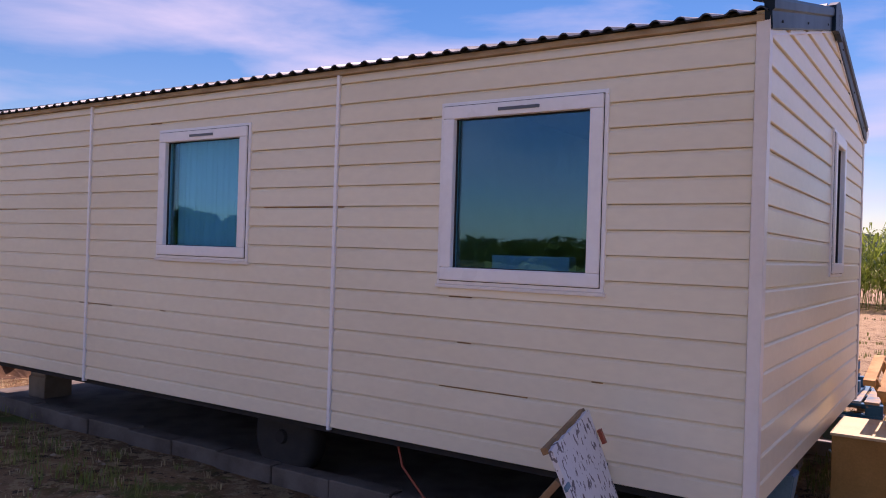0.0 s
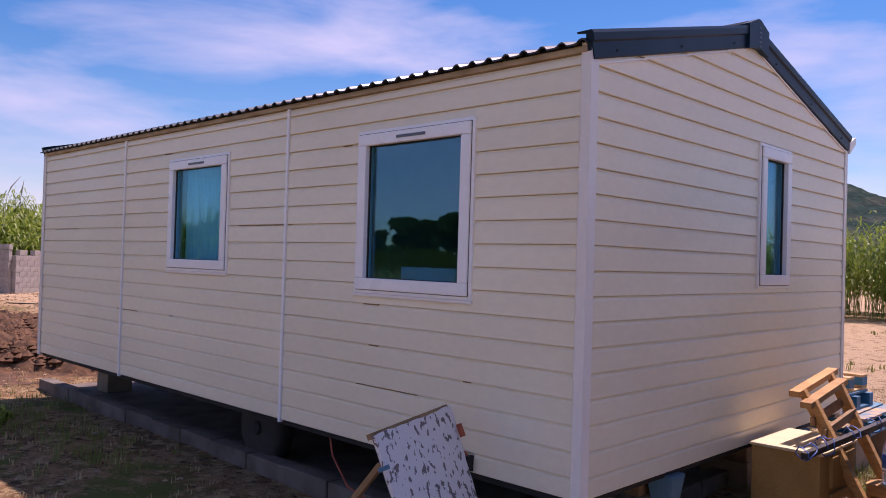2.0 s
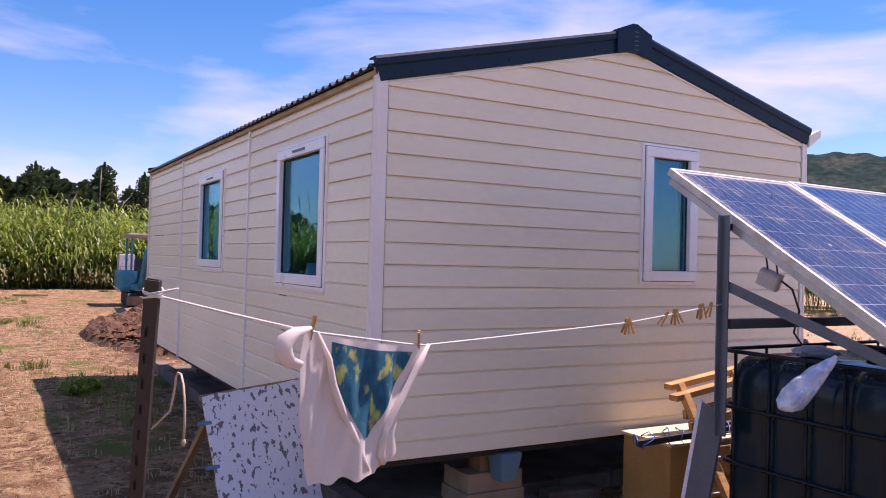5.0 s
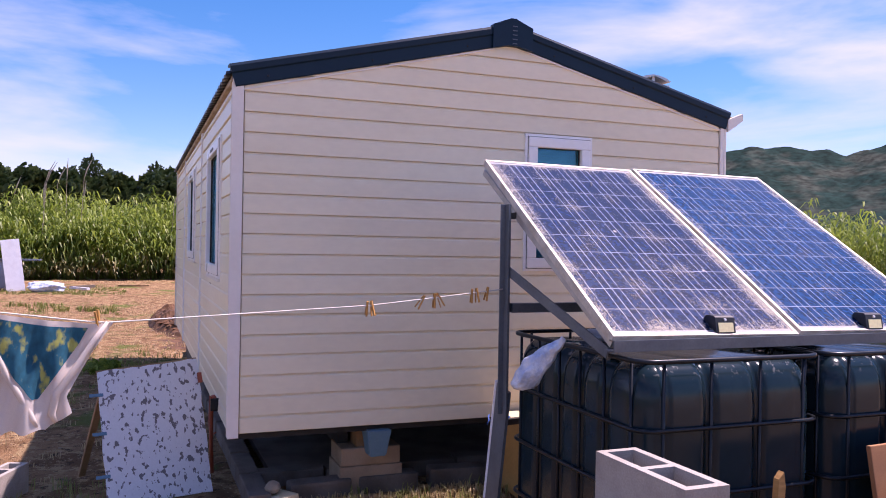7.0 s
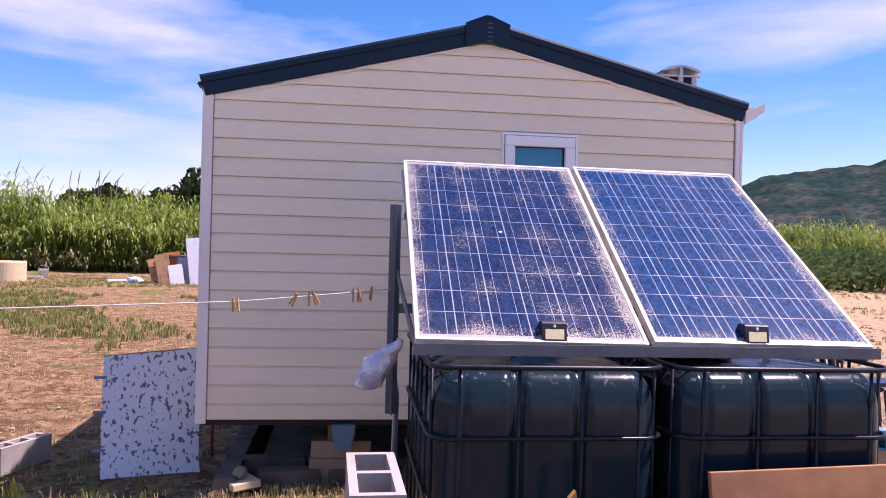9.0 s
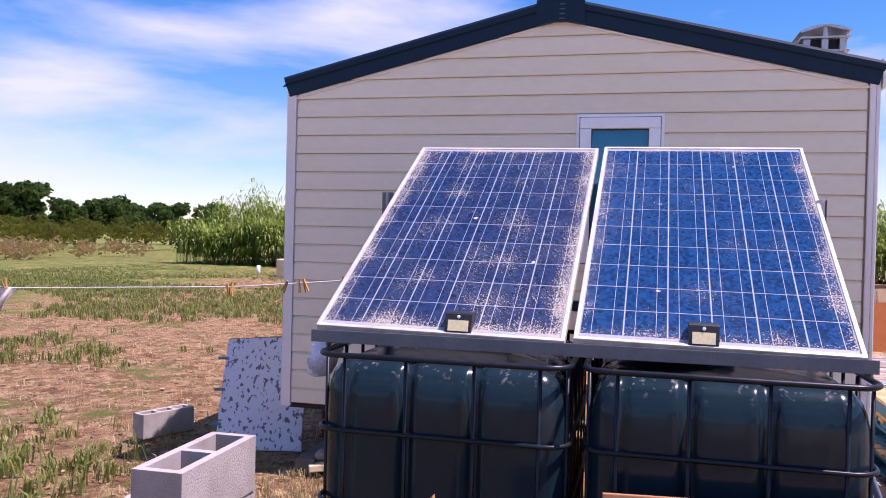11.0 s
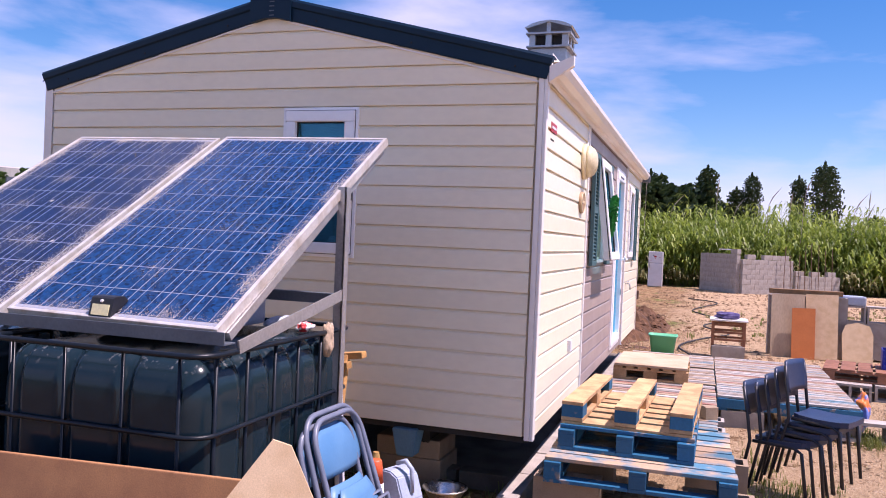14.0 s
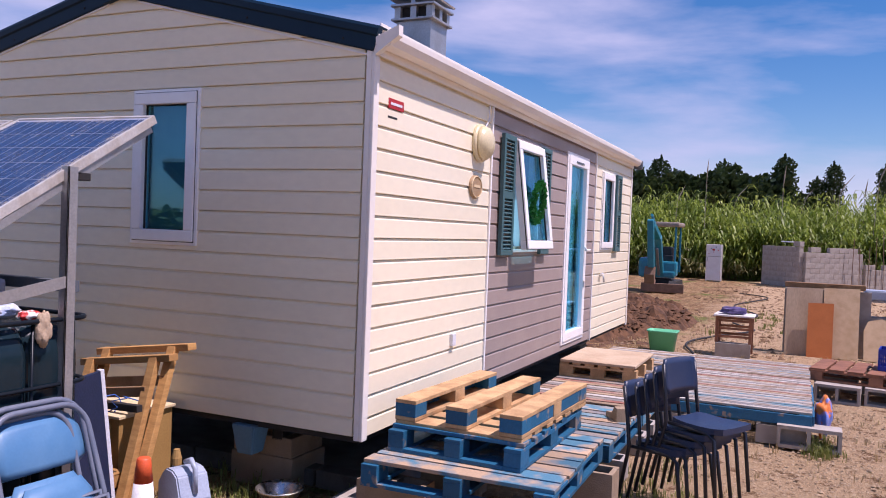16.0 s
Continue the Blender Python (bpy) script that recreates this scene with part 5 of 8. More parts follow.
bar(bm, TL * 0.85 + BL * 0.15 - nb * 0.03 + Vector((0, 0.03, 0)), (-1.98, 2.98, 0.0), 0.045, 0.03, (0, 0, 1), 0.003)
wpart("prop", bm, M_OLDWOOD, board, "brown wooden prop stick")
bm = bmesh.new()
bar(bm, TL - nb * 0.025, TR - nb * 0.025, 0.03, 0.03, nb, 0.003)
wpart("batten", bm, M_OLDWOOD, board)

# clothes line
post = placed("slotted_post", "dark slotted steel angle post leaning, holding the clothes line", "post", (0.92, 2.30, 0))
p0, p1 = Vector((0.912, 2.30, -0.05)), Vector((1.330, 2.30, 1.638))
bm = bmesh.new()
ax = (p1 - p0).normalized()
sd = Vector((0.88, -0.47, 0)).cross(ax).cross(ax).normalized()
fl = ax.cross(sd).normalized()
ln = (p1 - p0).length
fr = Matrix((fl, sd, ax)).transposed().to_4x4()
fr.translation = p0
z, slot_z = 0.0, []
tw = 0.037
while z + 0.19 < ln:
    slot_z.append((z + 0.075, z + 0.103))
    z += 0.072
last = 0.0
for a, b in slot_z:
    box(bm, -tw / 2, tw / 2, 0, 0.004, last, a, 0, fr)
    box(bm, -tw / 2, 0.001, 0, 0.004, a, b, 0, fr)
    box(bm, 0.008, tw / 2, 0, 0.004, a, b, 0, fr)
    last = b
box(bm, -tw / 2, tw / 2, 0, 0.004, last, ln, 0, fr)
box(bm, -tw / 2, -tw / 2 + 0.004, 0.004, 0.020, 0, ln, 0, fr)
box(bm, -tw / 2 + 0.004, tw / 2, 0.016, 0.020, 0, ln, 0, fr)
bmesh.ops.remove_doubles(bm, verts=bm.verts, dist=0.0004)
wpart("angle", bm, M_DARKSTEEL, post)
line = placed("clothes_line", "white cotton clothes line knotted round the post", "rope", (1.0, 3.7, 1.5))


def rope_at(y):
    pts = [(2.30, 1.325, 1.603), (2.529, 1.258, 1.545), (2.78, 1.187, 1.485), (3.21, 1.094, 1.420), (4.38, 0.84, 1.458), (4.73, 0.766, 1.487), (4.97, 0.713, 1.508), (5.15, 0.68, 1.525)]
    for a, b in zip(pts, pts[1:]):
        if y <= b[0]:
            break
    f = (y - a[0]) / (b[0] - a[0])
    return Vector((a[1] + (b[1] - a[1]) * f, y, a[2] + (b[2] - a[2]) * f))


wpart("line", tube(bmesh.new(), [rope_at(2.31 + (5.15 - 2.31) * k / 40) for k in range(41)], 0.0032, 6), M_ROPE, line, "", True)
bm = bmesh.new()
for k in range(3):
    c = p1 - ax * (0.030 + 0.009 * k)
    tube(bm, [c + (fl * math.cos(a) * 0.025 + sd * (0.014 + math.sin(a) * 0.018)) + ax * 0.008 * math.sin(a + 2 * k) for a in [q * math.tau / 14 for q in range(14)]], 0.003, 6, True)
tube(bm, [p1 - ax * 0.035 + Vector((0.022, -0.01, 0.0)), p1 - ax * 0.034 + Vector((0.045, 0.02, 0.006)), p1 - ax * 0.03 + Vector((0.078, 0.05, 0.012))], 0.003, 6)
wpart("knot", bm, M_ROPE, line, "", True)
cord = placed("hanging_rope", "beige rope end looped behind the post", "rope", (1.1, 2.42, 1.2))
wpart("loop", tube(bmesh.new(), [(1.045, 2.36, 1.20), (1.05, 2.41, 1.25), (1.052, 2.42, 1.315), (1.066, 2.42, 1.35), (1.093, 2.42, 1.366), (1.133, 2.42, 1.367), (1.165, 2.42, 1.346), (1.182, 2.42, 1.315), (1.194, 2.42, 1.284), (1.197, 2.42, 1.24), (1.192, 2.42, 1.19)], 0.0035, 6), M_BEIGEROPE, cord, "", True)
wpart("knot", lathe(bmesh.new(), [(0.002, -0.01), (0.008, 0.0), (0.006, 0.008), (0.003, 0.012)], 8, Matrix.Translation((1.192, 2.42, 1.187))), M_BEIGEROPE, cord, "", True)

peg0 = thing("clothes_peg", "wooden clothes peg clipped on the line", "clothes peg", None, "clothes pegs")
for s in (-1, 1):
    part("leg", boxed(-0.004, 0.004, s * 0.002, s * 0.008, -0.052, 0.022, bevel=0.001, m=pose(0, 0, 0, 6 * s, 0, 0)), M_PEG, peg0)
part("spring", tube(bmesh.new(), [(-0.006, 0, -0.005), (0.006, 0, -0.005)], 0.004, 6), M_GALV, peg0)
pegs = [(4.36, 20, 0), (4.385, -12, 30), (4.66, 32, 60), (4.73, 5, 10), (4.755, -25, 70), (4.955, 8, 0), (4.985, -6, 40), (5.05, 15, 20)]
peg0.matrix_basis = Matrix.Translation(rope_at(2.785) + Vector((0, 0, -0.002))) @ pose(0, 0, 0, 175, 12, 80)
copy_thing(peg0, Matrix.Translation(rope_at(3.20) + Vector((0, 0, -0.002))) @ pose(0, 0, 0, 195, 0, 60))
for y, a, b in pegs:
    copy_thing(peg0, Matrix.Translation(rope_at(y)) @ pose(0, 0, 0, a, 0, 90 + b))

# T-shirt on the line
shirt = placed("white_shirt", "white T-shirt with teal and yellow print hung on the line", "shirt", (1.15, 3.0, 1.3))
bm, bp = bmesh.new(), bmesh.new()
NU, NV = 34, 30


def along(path, z):
    """y of an edge at height z, from the points of its outline."""
    for (ya, za), (yb, zb) in zip(path, path[1:]):
        if z >= zb:
            return ya + (yb - ya) * (za - z) / (za - zb)
    return path[-1][0]


LEFT_HEM = [(2.762, 1.50), (2.742, 1.405), (2.752, 1.227), (2.776, 1.08), (2.81, 0.95)]
RIGHT_HEM = [(3.262, 1.43), (3.180, 1.307), (3.095, 1.145), (3.115, 1.077), (3.03, 1.03), (2.97, 0.95)]
PRINT_LEFT = [(2.855, 1.46), (2.860, 1.343), (2.92, 1.23), (2.982, 1.14)]
PRINT_RIGHT = [(3.175, 1.42), (3.135, 1.343), (3.06, 1.23), (2.998, 1.14)]


def shirt_point(u, v, lower, left, right):
    """u across the line, v down; a cloth pulled tight between two pegs, its sides folded in."""
    ya, yb = left[0][0], right[0][0]
    top = rope_at(ya + (yb - ya) * u).z - 0.010 * math.sin(math.pi * u) - (0.0 if left is LEFT_HEM else 0.022)
    z = top + (lower - top) * v
    y0, y1 = along(left, z), along(right, z)
    y = y0 + (y1 - y0) * u
    d = 1.47 - z
    fold = 0.010 * math.sin(y * 44 + z * 9) * min(1, d * 4 + 0.2) + 0.006 * math.sin(y * 95 - z * 20) * min(1, d * 4 + 0.3) + 0.03 * d * math.sin(y * 17 + 1)
    return Vector((rope_at(y).x + fold + 0.006, y, z))


for b, lower, left, right, off in ((bm, 1.02, LEFT_HEM, RIGHT_HEM, 0.0), (bp, 1.142, PRINT_LEFT, PRINT_RIGHT, 0.004)):
    g = [[b.verts.new(shirt_point(i / NU, j / NV, lower + (0.008 * math.sin(i * 0.45) if b is bm else 0.0), left, right) + Vector((off, -off * 0.3, 0))) for i in range(NU + 1)] for j in range(NV + 1)]
    h = [[b.verts.new(q.co - Vector((0.003, 0, 0))) for q in row] for row in g]
    for j in range(NV):
        for i in range(NU):
            b.faces.new((g[j][i], g[j][i + 1], g[j + 1][i + 1], g[j + 1][i]))
            b.faces.new((h[j][i], h[j + 1][i], h[j + 1][i + 1], h[j][i + 1]))
wpart("cloth", bm, M_CLOTH, shirt, "", True)
wpart("print", bp, M_PRINT, shirt, "faded teal and yellow print", True)
# the folded edges of the cloth on both sides of the print
for pts, rad in (([(2.80, 1.485), (2.845, 1.40), (2.862, 1.32), (2.90, 1.23), (2.955, 1.13), (2.98, 1.07), (3.0, 1.035)], [0.004, 0.009, 0.011, 0.012, 0.013, 0.012, 0.006]), ([(3.235, 1.425), (3.185, 1.35), (3.125, 1.25), (3.06, 1.16), (3.045, 1.08), (3.06, 1.05)], [0.006, 0.011, 0.013, 0.015, 0.014, 0.008])):
    wpart("folded_edge", tube(bmesh.new(), [Vector((rope_at(y).x + 0.014, y, z)) for y, z in pts], rad, 10), M_CLOTH, shirt, "", True)
bm = bmesh.new()
tube(bm, [Vector((1.205, 2.775, 1.497)), Vector((1.222, 2.725, 1.487)), Vector((1.228, 2.69, 1.463)), Vector((1.225, 2.685, 1.43)), Vector((1.215, 2.71, 1.402)), Vector((1.205, 2.75, 1.39))], [0.006, 0.018, 0.027, 0.029, 0.022, 0.008], 14)
for v in bm.verts:
    v.co += Vector((1, 0.2, 0.6)) * 0.007 * noise.noise(v.co * 38)
wpart("sleeve", bm, M_CLOTH, shirt, "", True)

# loose blocks, stone and slab
concrete_block("grey hollow concrete block lying alone on bare earth", Matrix.Translation((-1.46, 2.50, 0.0)) @ pose(0, 0, 0, 0, 0, 158), 0.5, 0.15, 0.2, 3)
for k in range(5):
    concrete_block("grey hollow concrete block in a stack beside the tank", Matrix.Translation((2.21 - 0.02 * (k % 2), 5.02 + (0.0 if k > 2 else -0.04), 0.2 * k)) @ pose(0, 0, 0, 0, 0, 3 - 2 * (k % 3)), 0.5, 0.175, 0.199, 2, group="stacked concrete blocks")
for k in range(4):
    concrete_block("grey hollow concrete block in a stack beside the tank", Matrix.Translation((2.17, 4.80, 0.2 * k)) @ pose(0, 0, 0, 0, 0, -4 + 2 * k), 0.5, 0.175, 0.199, 2, group="stacked concrete blocks")
sl = placed("stone_slab", "pale stone slab lying on the kerb corner", "slab", (-0.82, 4.22, 0))
wpart("slab", boxed(-0.15, 0.15, -0.10, 0.10, 0, 0.05, bevel=0.008, m=Matrix.Translation((-0.86, 4.22, 0.02)) @ pose(0, 0, 0, 4, -5, 24)), M_CREAMTOP, sl)
bm = bmesh.new()
bmesh.ops.create_icosphere(bm, subdivisions=2, radius=0.055)
for v in bm.verts:
    v.co = Vector((v.co.x * 1.1, v.co.y, v.co.z * 0.8)) * (1 + 0.25 * noise.noise(v.co * 14)) + Vector((-0.87, 4.21, 0.115))
stone = placed("stone", "rough brown stone resting on the pale slab", "stone", (-0.87, 4.21, 0.07))
wpart("body", bm, M_TANBLOCK, stone)
for k, (x, y) in enumerate(((-0.98, 4.55), (-1.0, 5.05), (-1.02, 5.6))):
    st = placed("edge_stone", "rough grey-brown stone edging the pad", "stone", (x, y, 0), "edging stones")
    wpart("body", boxed(-0.07, 0.07, -0.22, 0.22, -0.03, 0.11, bevel=0.02, m=Matrix.Translation((x, y, 0)) @ pose(0, 0, 0, 0, 3, 4 - 5 * k)), M_KERB, st)
hose = placed("red_hose", "red-brown hose rising by the corner of the home", "hose", (-1.5, 3.88, 0.1))
wpart("pipe", tube(bmesh.new(), [(-1.57, 3.90, 0.58), (-1.59, 3.885, 0.61), (-1.65, 3.88, 0.60), (-1.68, 3.88, 0.46), (-1.69, 3.88, 0.25), (-1.67, 3.89, 0.02)], 0.014, 8), M_HOSE, hose, "", True)
wpart("tap", boxed(-1.57, -1.54, 3.86, 3.92, 0.51, 0.60, bevel=0.006), M_DARK, hose, "black tap")
cable = placed("loose_cable", "brown cable sagging under the home", "cable", (-2.6, 3.95, 0.1))
wpart("cable", tube(bmesh.new(), [(-2.95, 3.98, 0.47), (-2.90, 3.97, 0.33), (-2.70, 3.95, 0.16), (-2.45, 3.94, 0.12), (-2.2, 3.96, 0.2)], 0.008, 6), M_HOSE, cable, "", True)

# the wooden trestle, cabinet and clutter between home and tank
cab = placed("small_cabinet", "ochre brown drawer cabinet with cream top by the home", "cabinet", (-0.45, 6.2, 0))
wpart("body", boxed(-0.74, -0.30, 5.84, 6.50, 0.0, 0.53, bevel=0.006), M_CABINET, cab)
wpart("top", boxed(-0.75, -0.28, 5.82, 6.52, 0.531, 0.550, bevel=0.004), M_CREAMTOP, cab)
for z in (0.30, 0.06):
    d = wpart("drawer", boxed(-0.299, -0.275, 6.0, 6.44, z, z + 0.2, bevel=0.005), M_CABINET, cab)
    wpart("handle", boxed(-0.274, -0.255, 6.18, 6.27, z + 0.11, z + 0.135, bevel=0.004), M_GALV, d)
tres = placed("wooden_trestle", "folded pine trestle leaning on the home wall", "trestle", (-0.2, 6.4, 0))
for k, (y0, y1, x, z) in enumerate(((6.02, 6.76, -0.46, 0.90), (6.06, 6.82, -0.55, 0.96))):
    bm = bmesh.new()
    bar(bm, (x, y0, z - 0.09), (x, y1, z + 0.01), 0.075, 0.042, bevel=0.004)
    wpart("top_rail", bm, M_WOOD, tres)
    for y, dx in ((y0 + 0.09, 0.42), (y1 - 0.13, 0.42)):
        bm = bmesh.new()
        bar(bm, (x + 0.02, y, z - 0.08 + 0.12 * (y - y0)), (x + dx + 0.06 * k, y + 0.13, -0.01), 0.045, 0.060, (0, 1, 0), 0.004)
        wpart("leg", bm, M_WOOD, tres)
    bm = bmesh.new()
    bar(bm, (x + 0.10, y0 + 0.06, z - 0.27), (x + 0.11, y1 - 0.10, z - 0.19), 0.03, 0.06, bevel=0.003)
    wpart("cross_rail", bm, M_OLDWOOD, tres)
bm = bmesh.new()
bar(bm, (-0.30, 5.55, 0.578), (-0.16, 6.80, 0.66), 0.04, 0.04, bevel=0.002)
barob = placed("steel_bar", "dark steel bar lashed with blue wire before the cabinet", "bar", (-0.05, 6.0, 0.6))
wpart("bar", bm, M_DARKSTEEL, barob)
rw = random.Random(3)
for yc in (5.50, 5.75, 6.15, 6.5):
    pts = [(-0.305 + 0.10 * (yc - 5.45) + 0.05 * math.cos(a) + rw.uniform(-0.01, 0.01), yc + 0.02 * a * rw.uniform(0.5, 1.2), 0.58 + 0.063 * (yc - 5.45) + 0.05 * math.sin(a) + rw.uniform(-0.01, 0.02)) for a in [q * 0.7 for q in range(14)]]
    wpart("wire", tube(bmesh.new(), pts, 0.004, 5), M_BLUEWIRE, barob, "blue lashing wire", True)
pan = placed("navy_sheet", "navy panel with white edge leaning by the rack leg", "panel", (0.4, 7.12, 0))
pm = Matrix.Translation((0.27, 7.10, 0.0)) @ pose(0, 0, 0, 0, 8, 0)
wpart("face", boxed(0.0, 0.24, -0.012, 0.012, 0, 1.0, m=pm), M_NAVY, pan)
wpart("edge", boxed(-0.022, 0.0, -0.014, 0.014, 0, 1.005, m=pm), M_WHITE, pan, "white edge strip")
cone = placed("traffic_cone", "small orange and white traffic cone on the ground", "cone", (0.27, 7.27, 0))
cm = Matrix.Translation((0.27, 7.27, 0))
wpart("base", boxed(0.13, 0.41, 7.13, 7.41, 0.0, 0.03, bevel=0.008), M_ORANGE, cone)
wpart("sleeve", lathe(bmesh.new(), [(0.085, 0.03), (0.046, 0.44)], 20, cm), M_WHITE, cone, "white band", True)
wpart("tip", lathe(bmesh.new(), [(0.046, 0.44), (0.034, 0.555), (0.026, 0.562)], 20, cm), M_ORANGE, cone, "orange tip", True)
can = placed("jerry_can", "grey-blue plastic canister with handle on the ground", "canister", (-0.03, 7.33, 0))
jm = Matrix.Translation((0.0, 7.29, 0)) @ pose(0, 0, 0, 0, 0, 70) @ Matrix.Scale(1.25, 4)
bm = bmesh.new()
extruded(bm, [(-0.1, 0), (0.1, 0), (0.1, 0.24), (0.06, 0.34), (0.02, 0.36), (-0.03, 0.36), (-0.06, 0.34), (-0.1, 0.29)], 0.14, jm @ Matrix.Translation((0, -0.07, 0)))
bmesh.ops.bevel(bm, geom=list(bm.edges), offset=0.008, segments=2, affect='EDGES')
wpart("body", bm, M_GREYCAN, can)
wpart("handle", tube(bmesh.new(), [jm @ Vector(p) for p in ((0.09, 0, 0.27), (0.085, 0, 0.37), (0.05, 0, 0.40), (0.0, 0, 0.38))], 0.014, 8), M_GREYCAN, can, "", True)
wpart("label_patch", boxed(-0.07, 0.03, -0.076, -0.070, 0.05, 0.15, m=jm), M_BLUEWIRE, can)
bot = placed("dark_bottle", "dark bottle with black cap behind the canister", "bottle", (-0.18, 7.2, 0))
wpart("body", lathe(bmesh.new(), [(0.04, 0), (0.045, 0.02), (0.045, 0.24), (0.02, 0.30), (0.018, 0.33)], 16, Matrix.Translation((-0.14, 7.10, 0)) @ Matrix.Scale(1.2, 4)), M_GREYCAN, bot, "", True)
wpart("cap", lathe(bmesh.new(), [(0.024, 0.33), (0.024, 0.36), (0.014, 0.40)], 12, Matrix.Translation((-0.14, 7.10, 0)) @ Matrix.Scale(1.2, 4)), M_CABINET, bot)
wc = placed("wooden_crate", "small rough pine crate standing by the trestle", "crate", (-0.09, 6.56, 0))
for z in (0.0, 0.095, 0.19):
    for y in (6.46, 6.65):
        wpart("slat", boxed(-0.20, 0.02, y - 0.008, y + 0.008, z, z + 0.075, bevel=0.002), M_WOOD, wc)
wpart("lid", boxed(-0.21, 0.03, 6.45, 6.66, 0.266, 0.2695), M_WOOD, wc)
for x in (-0.19, 0.01):
    wpart("post", boxed(x - 0.015, x + 0.015, 6.4685, 6.6415, 0.0, 0.266), M_WOOD, wc)
M_CLEAR = material("clear_bottle_plastic", (0.80, 0.86, 0.90), 0.12, second=(0.72, 0.80, 0.86), trans=0.75, grain=5, bump=0.01, speck=0.02)
wb = placed("water_bottle", "clear plastic water bottle with blue cap and label", "bottle", (-0.09, 6.56, 0.27))
wbm = Matrix.Translation((-0.09, 6.56, 0.27))
wpart("body", lathe(bmesh.new(), [(0.042, 0.0), (0.046, 0.012), (0.046, 0.08), (0.043, 0.09), (0.046, 0.10), (0.046, 0.22), (0.040, 0.26), (0.016, 0.305), (0.014, 0.32)], 24, wbm), M_CLEAR, wb, "", True)
wpart("label_band", lathe(bmesh.new(), [(0.0468, 0.11), (0.0468, 0.20)], 24, wbm), M_BLUEWIRE, wb, "blue and white paper label", True)
wpart("cap", lathe(bmesh.new(), [(0.017, 0.318), (0.017, 0.338), (0.015, 0.34)], 16, wbm), M_BLUEWIRE, wb, "blue screw cap")
bowl = placed("dog_bowl", "shallow stainless steel bowl on the ground", "bowl", (-0.80, 7.32, 0))
wpart("body", lathe(bmesh.new(), [(0.085, 0.0), (0.10, 0.03), (0.135, 0.095), (0.15, 0.105), (0.146, 0.112), (0.125, 0.098), (0.092, 0.04), (0.08, 0.03)], 28, Matrix.Translation((-0.80, 7.32, 0.01))), M_BOWL, bowl, "", True)

# folded chairs against the tank
def folding_chair(m, label):
    ch = thing("folding_chair", label, "chair", m, "folded chairs")
    bend = [(-0.107 - 0.11 * math.cos(radians(q)), 0, 0.835 + 0.11 * math.sin(radians(q))) for q in range(0, 91, 15)]
    f = [(-0.22, 0.0, 0.0), (-0.225, 0, 0.5)] + bend + [(-x, y, z) for x, y, z in reversed(bend)] + [(0.225, 0, 0.5), (0.22, 0.0, 0.0)]
    part("back_frame", tube(bmesh.new(), f, 0.0125, 8), M_BLUETUBE, ch, "blue-grey tube frame", True)
    f2 = [(-0.19, -0.045, 0.02), (-0.195, -0.045, 0.55), (0.195, -0.045, 0.55), (0.19, -0.045, 0.02)]
    part("front_frame", tube(bmesh.new(), f2, 0.0115, 8), M_BLUETUBE, ch, "", True)
    for name, z0, z1, w0, w1, y in (("backrest", 0.71, 0.905, 0.208, 0.185, 0.012), ("seat", 0.18, 0.655, 0.185, 0.165, -0.030)):
        bm = bmesh.new()
        g = []
        for j in range(9):
            v = j / 8
            w = w0 + (w1 - w0) * v - (0.04 * (abs(v - 0.5) * 2) ** 6)
            row = []
            for i in range(11):
                u = -1 + 2 * i / 10
                yy = y + 0.022 * (u * u) - 0.012 * math.sin(math.pi * v)
                row.append((bm.verts.new((u * w, yy, z0 + (z1 - z0) * v)), bm.verts.new((u * w, yy + 0.006, z0 + (z1 - z0) * v))))
            g.append(row)
        for j in range(8):
            for i in range(10):
                a, b, c, d = g[j][i], g[j][i + 1], g[j + 1][i + 1], g[j + 1][i]
                bm.faces.new((a[0], b[0], c[0], d[0]))
                bm.faces.new((a[1], d[1], c[1], b[1]))
        for k in range(10):
            for a, b in ((g[0][k], g[0][k + 1]), (g[8][k], g[8][k + 1])):
                bm.faces.new((a[0], a[1], b[1], b[0]))
        for k in range(8):
            for a, b in ((g[k][0], g[k + 1][0]), (g[k][10], g[k + 1][10])):
                bm.faces.new((a[0], a[1], b[1], b[0]))
        part(name, bm, M_BLUECHAIR, ch, "faded blue moulded plastic", True)
    return ch


folding_chair(Matrix.Translation((0.955, 7.62, 0.0)) @ pose(0, 0, 0, -18, 0, 178) @ Matrix.Scale(1.06, 4), "blue folding chair, folded and leaning on the tank")
folding_chair(Matrix.Translation((0.945, 7.675, 0.0)) @ pose(0, 0, 0, -20, 1, 180) @ Matrix.Scale(1.05, 4), "blue folding chair, folded and leaning on another chair")
folding_chair(Matrix.Translation((0.995, 7.575, 0.0)) @ pose(0, 0, 0, -16, -1, 177), "blue folding chair, folded, pressed against the tank cage")

# boards before the tanks
bd = placed("chipboard_sheet", "damp brown chipboard sheet leaning on the tanks", "board", (1.95, 6.9, 0))
wpart("sheet", boxed(-0.012, 0.012, 0, 1.18, 0, 0.92, bevel=0.004, m=Matrix.Translation((2.05, 6.38, -0.01)) @ pose(0, 0, 0, 1.5, -9, 1)), M_CHIP_DARK, bd)
bd = placed("chipboard_offcut", "raw tan chipboard offcut standing on its corner", "board", (2.0, 7.5, 0))
bm = bmesh.new()
extruded(bm, [(-0.52, 0.40), (-0.10, 0.0), (0.32, 0.0), (0.34, 0.45), (0.05, 1.07), (-0.01, 1.09)], 0.022, Matrix.Translation((2.02, 7.66, -0.01)) @ pose(0, 0, 0, -9, 0, 116))
wpart("sheet", bm, M_CHIP, bd)
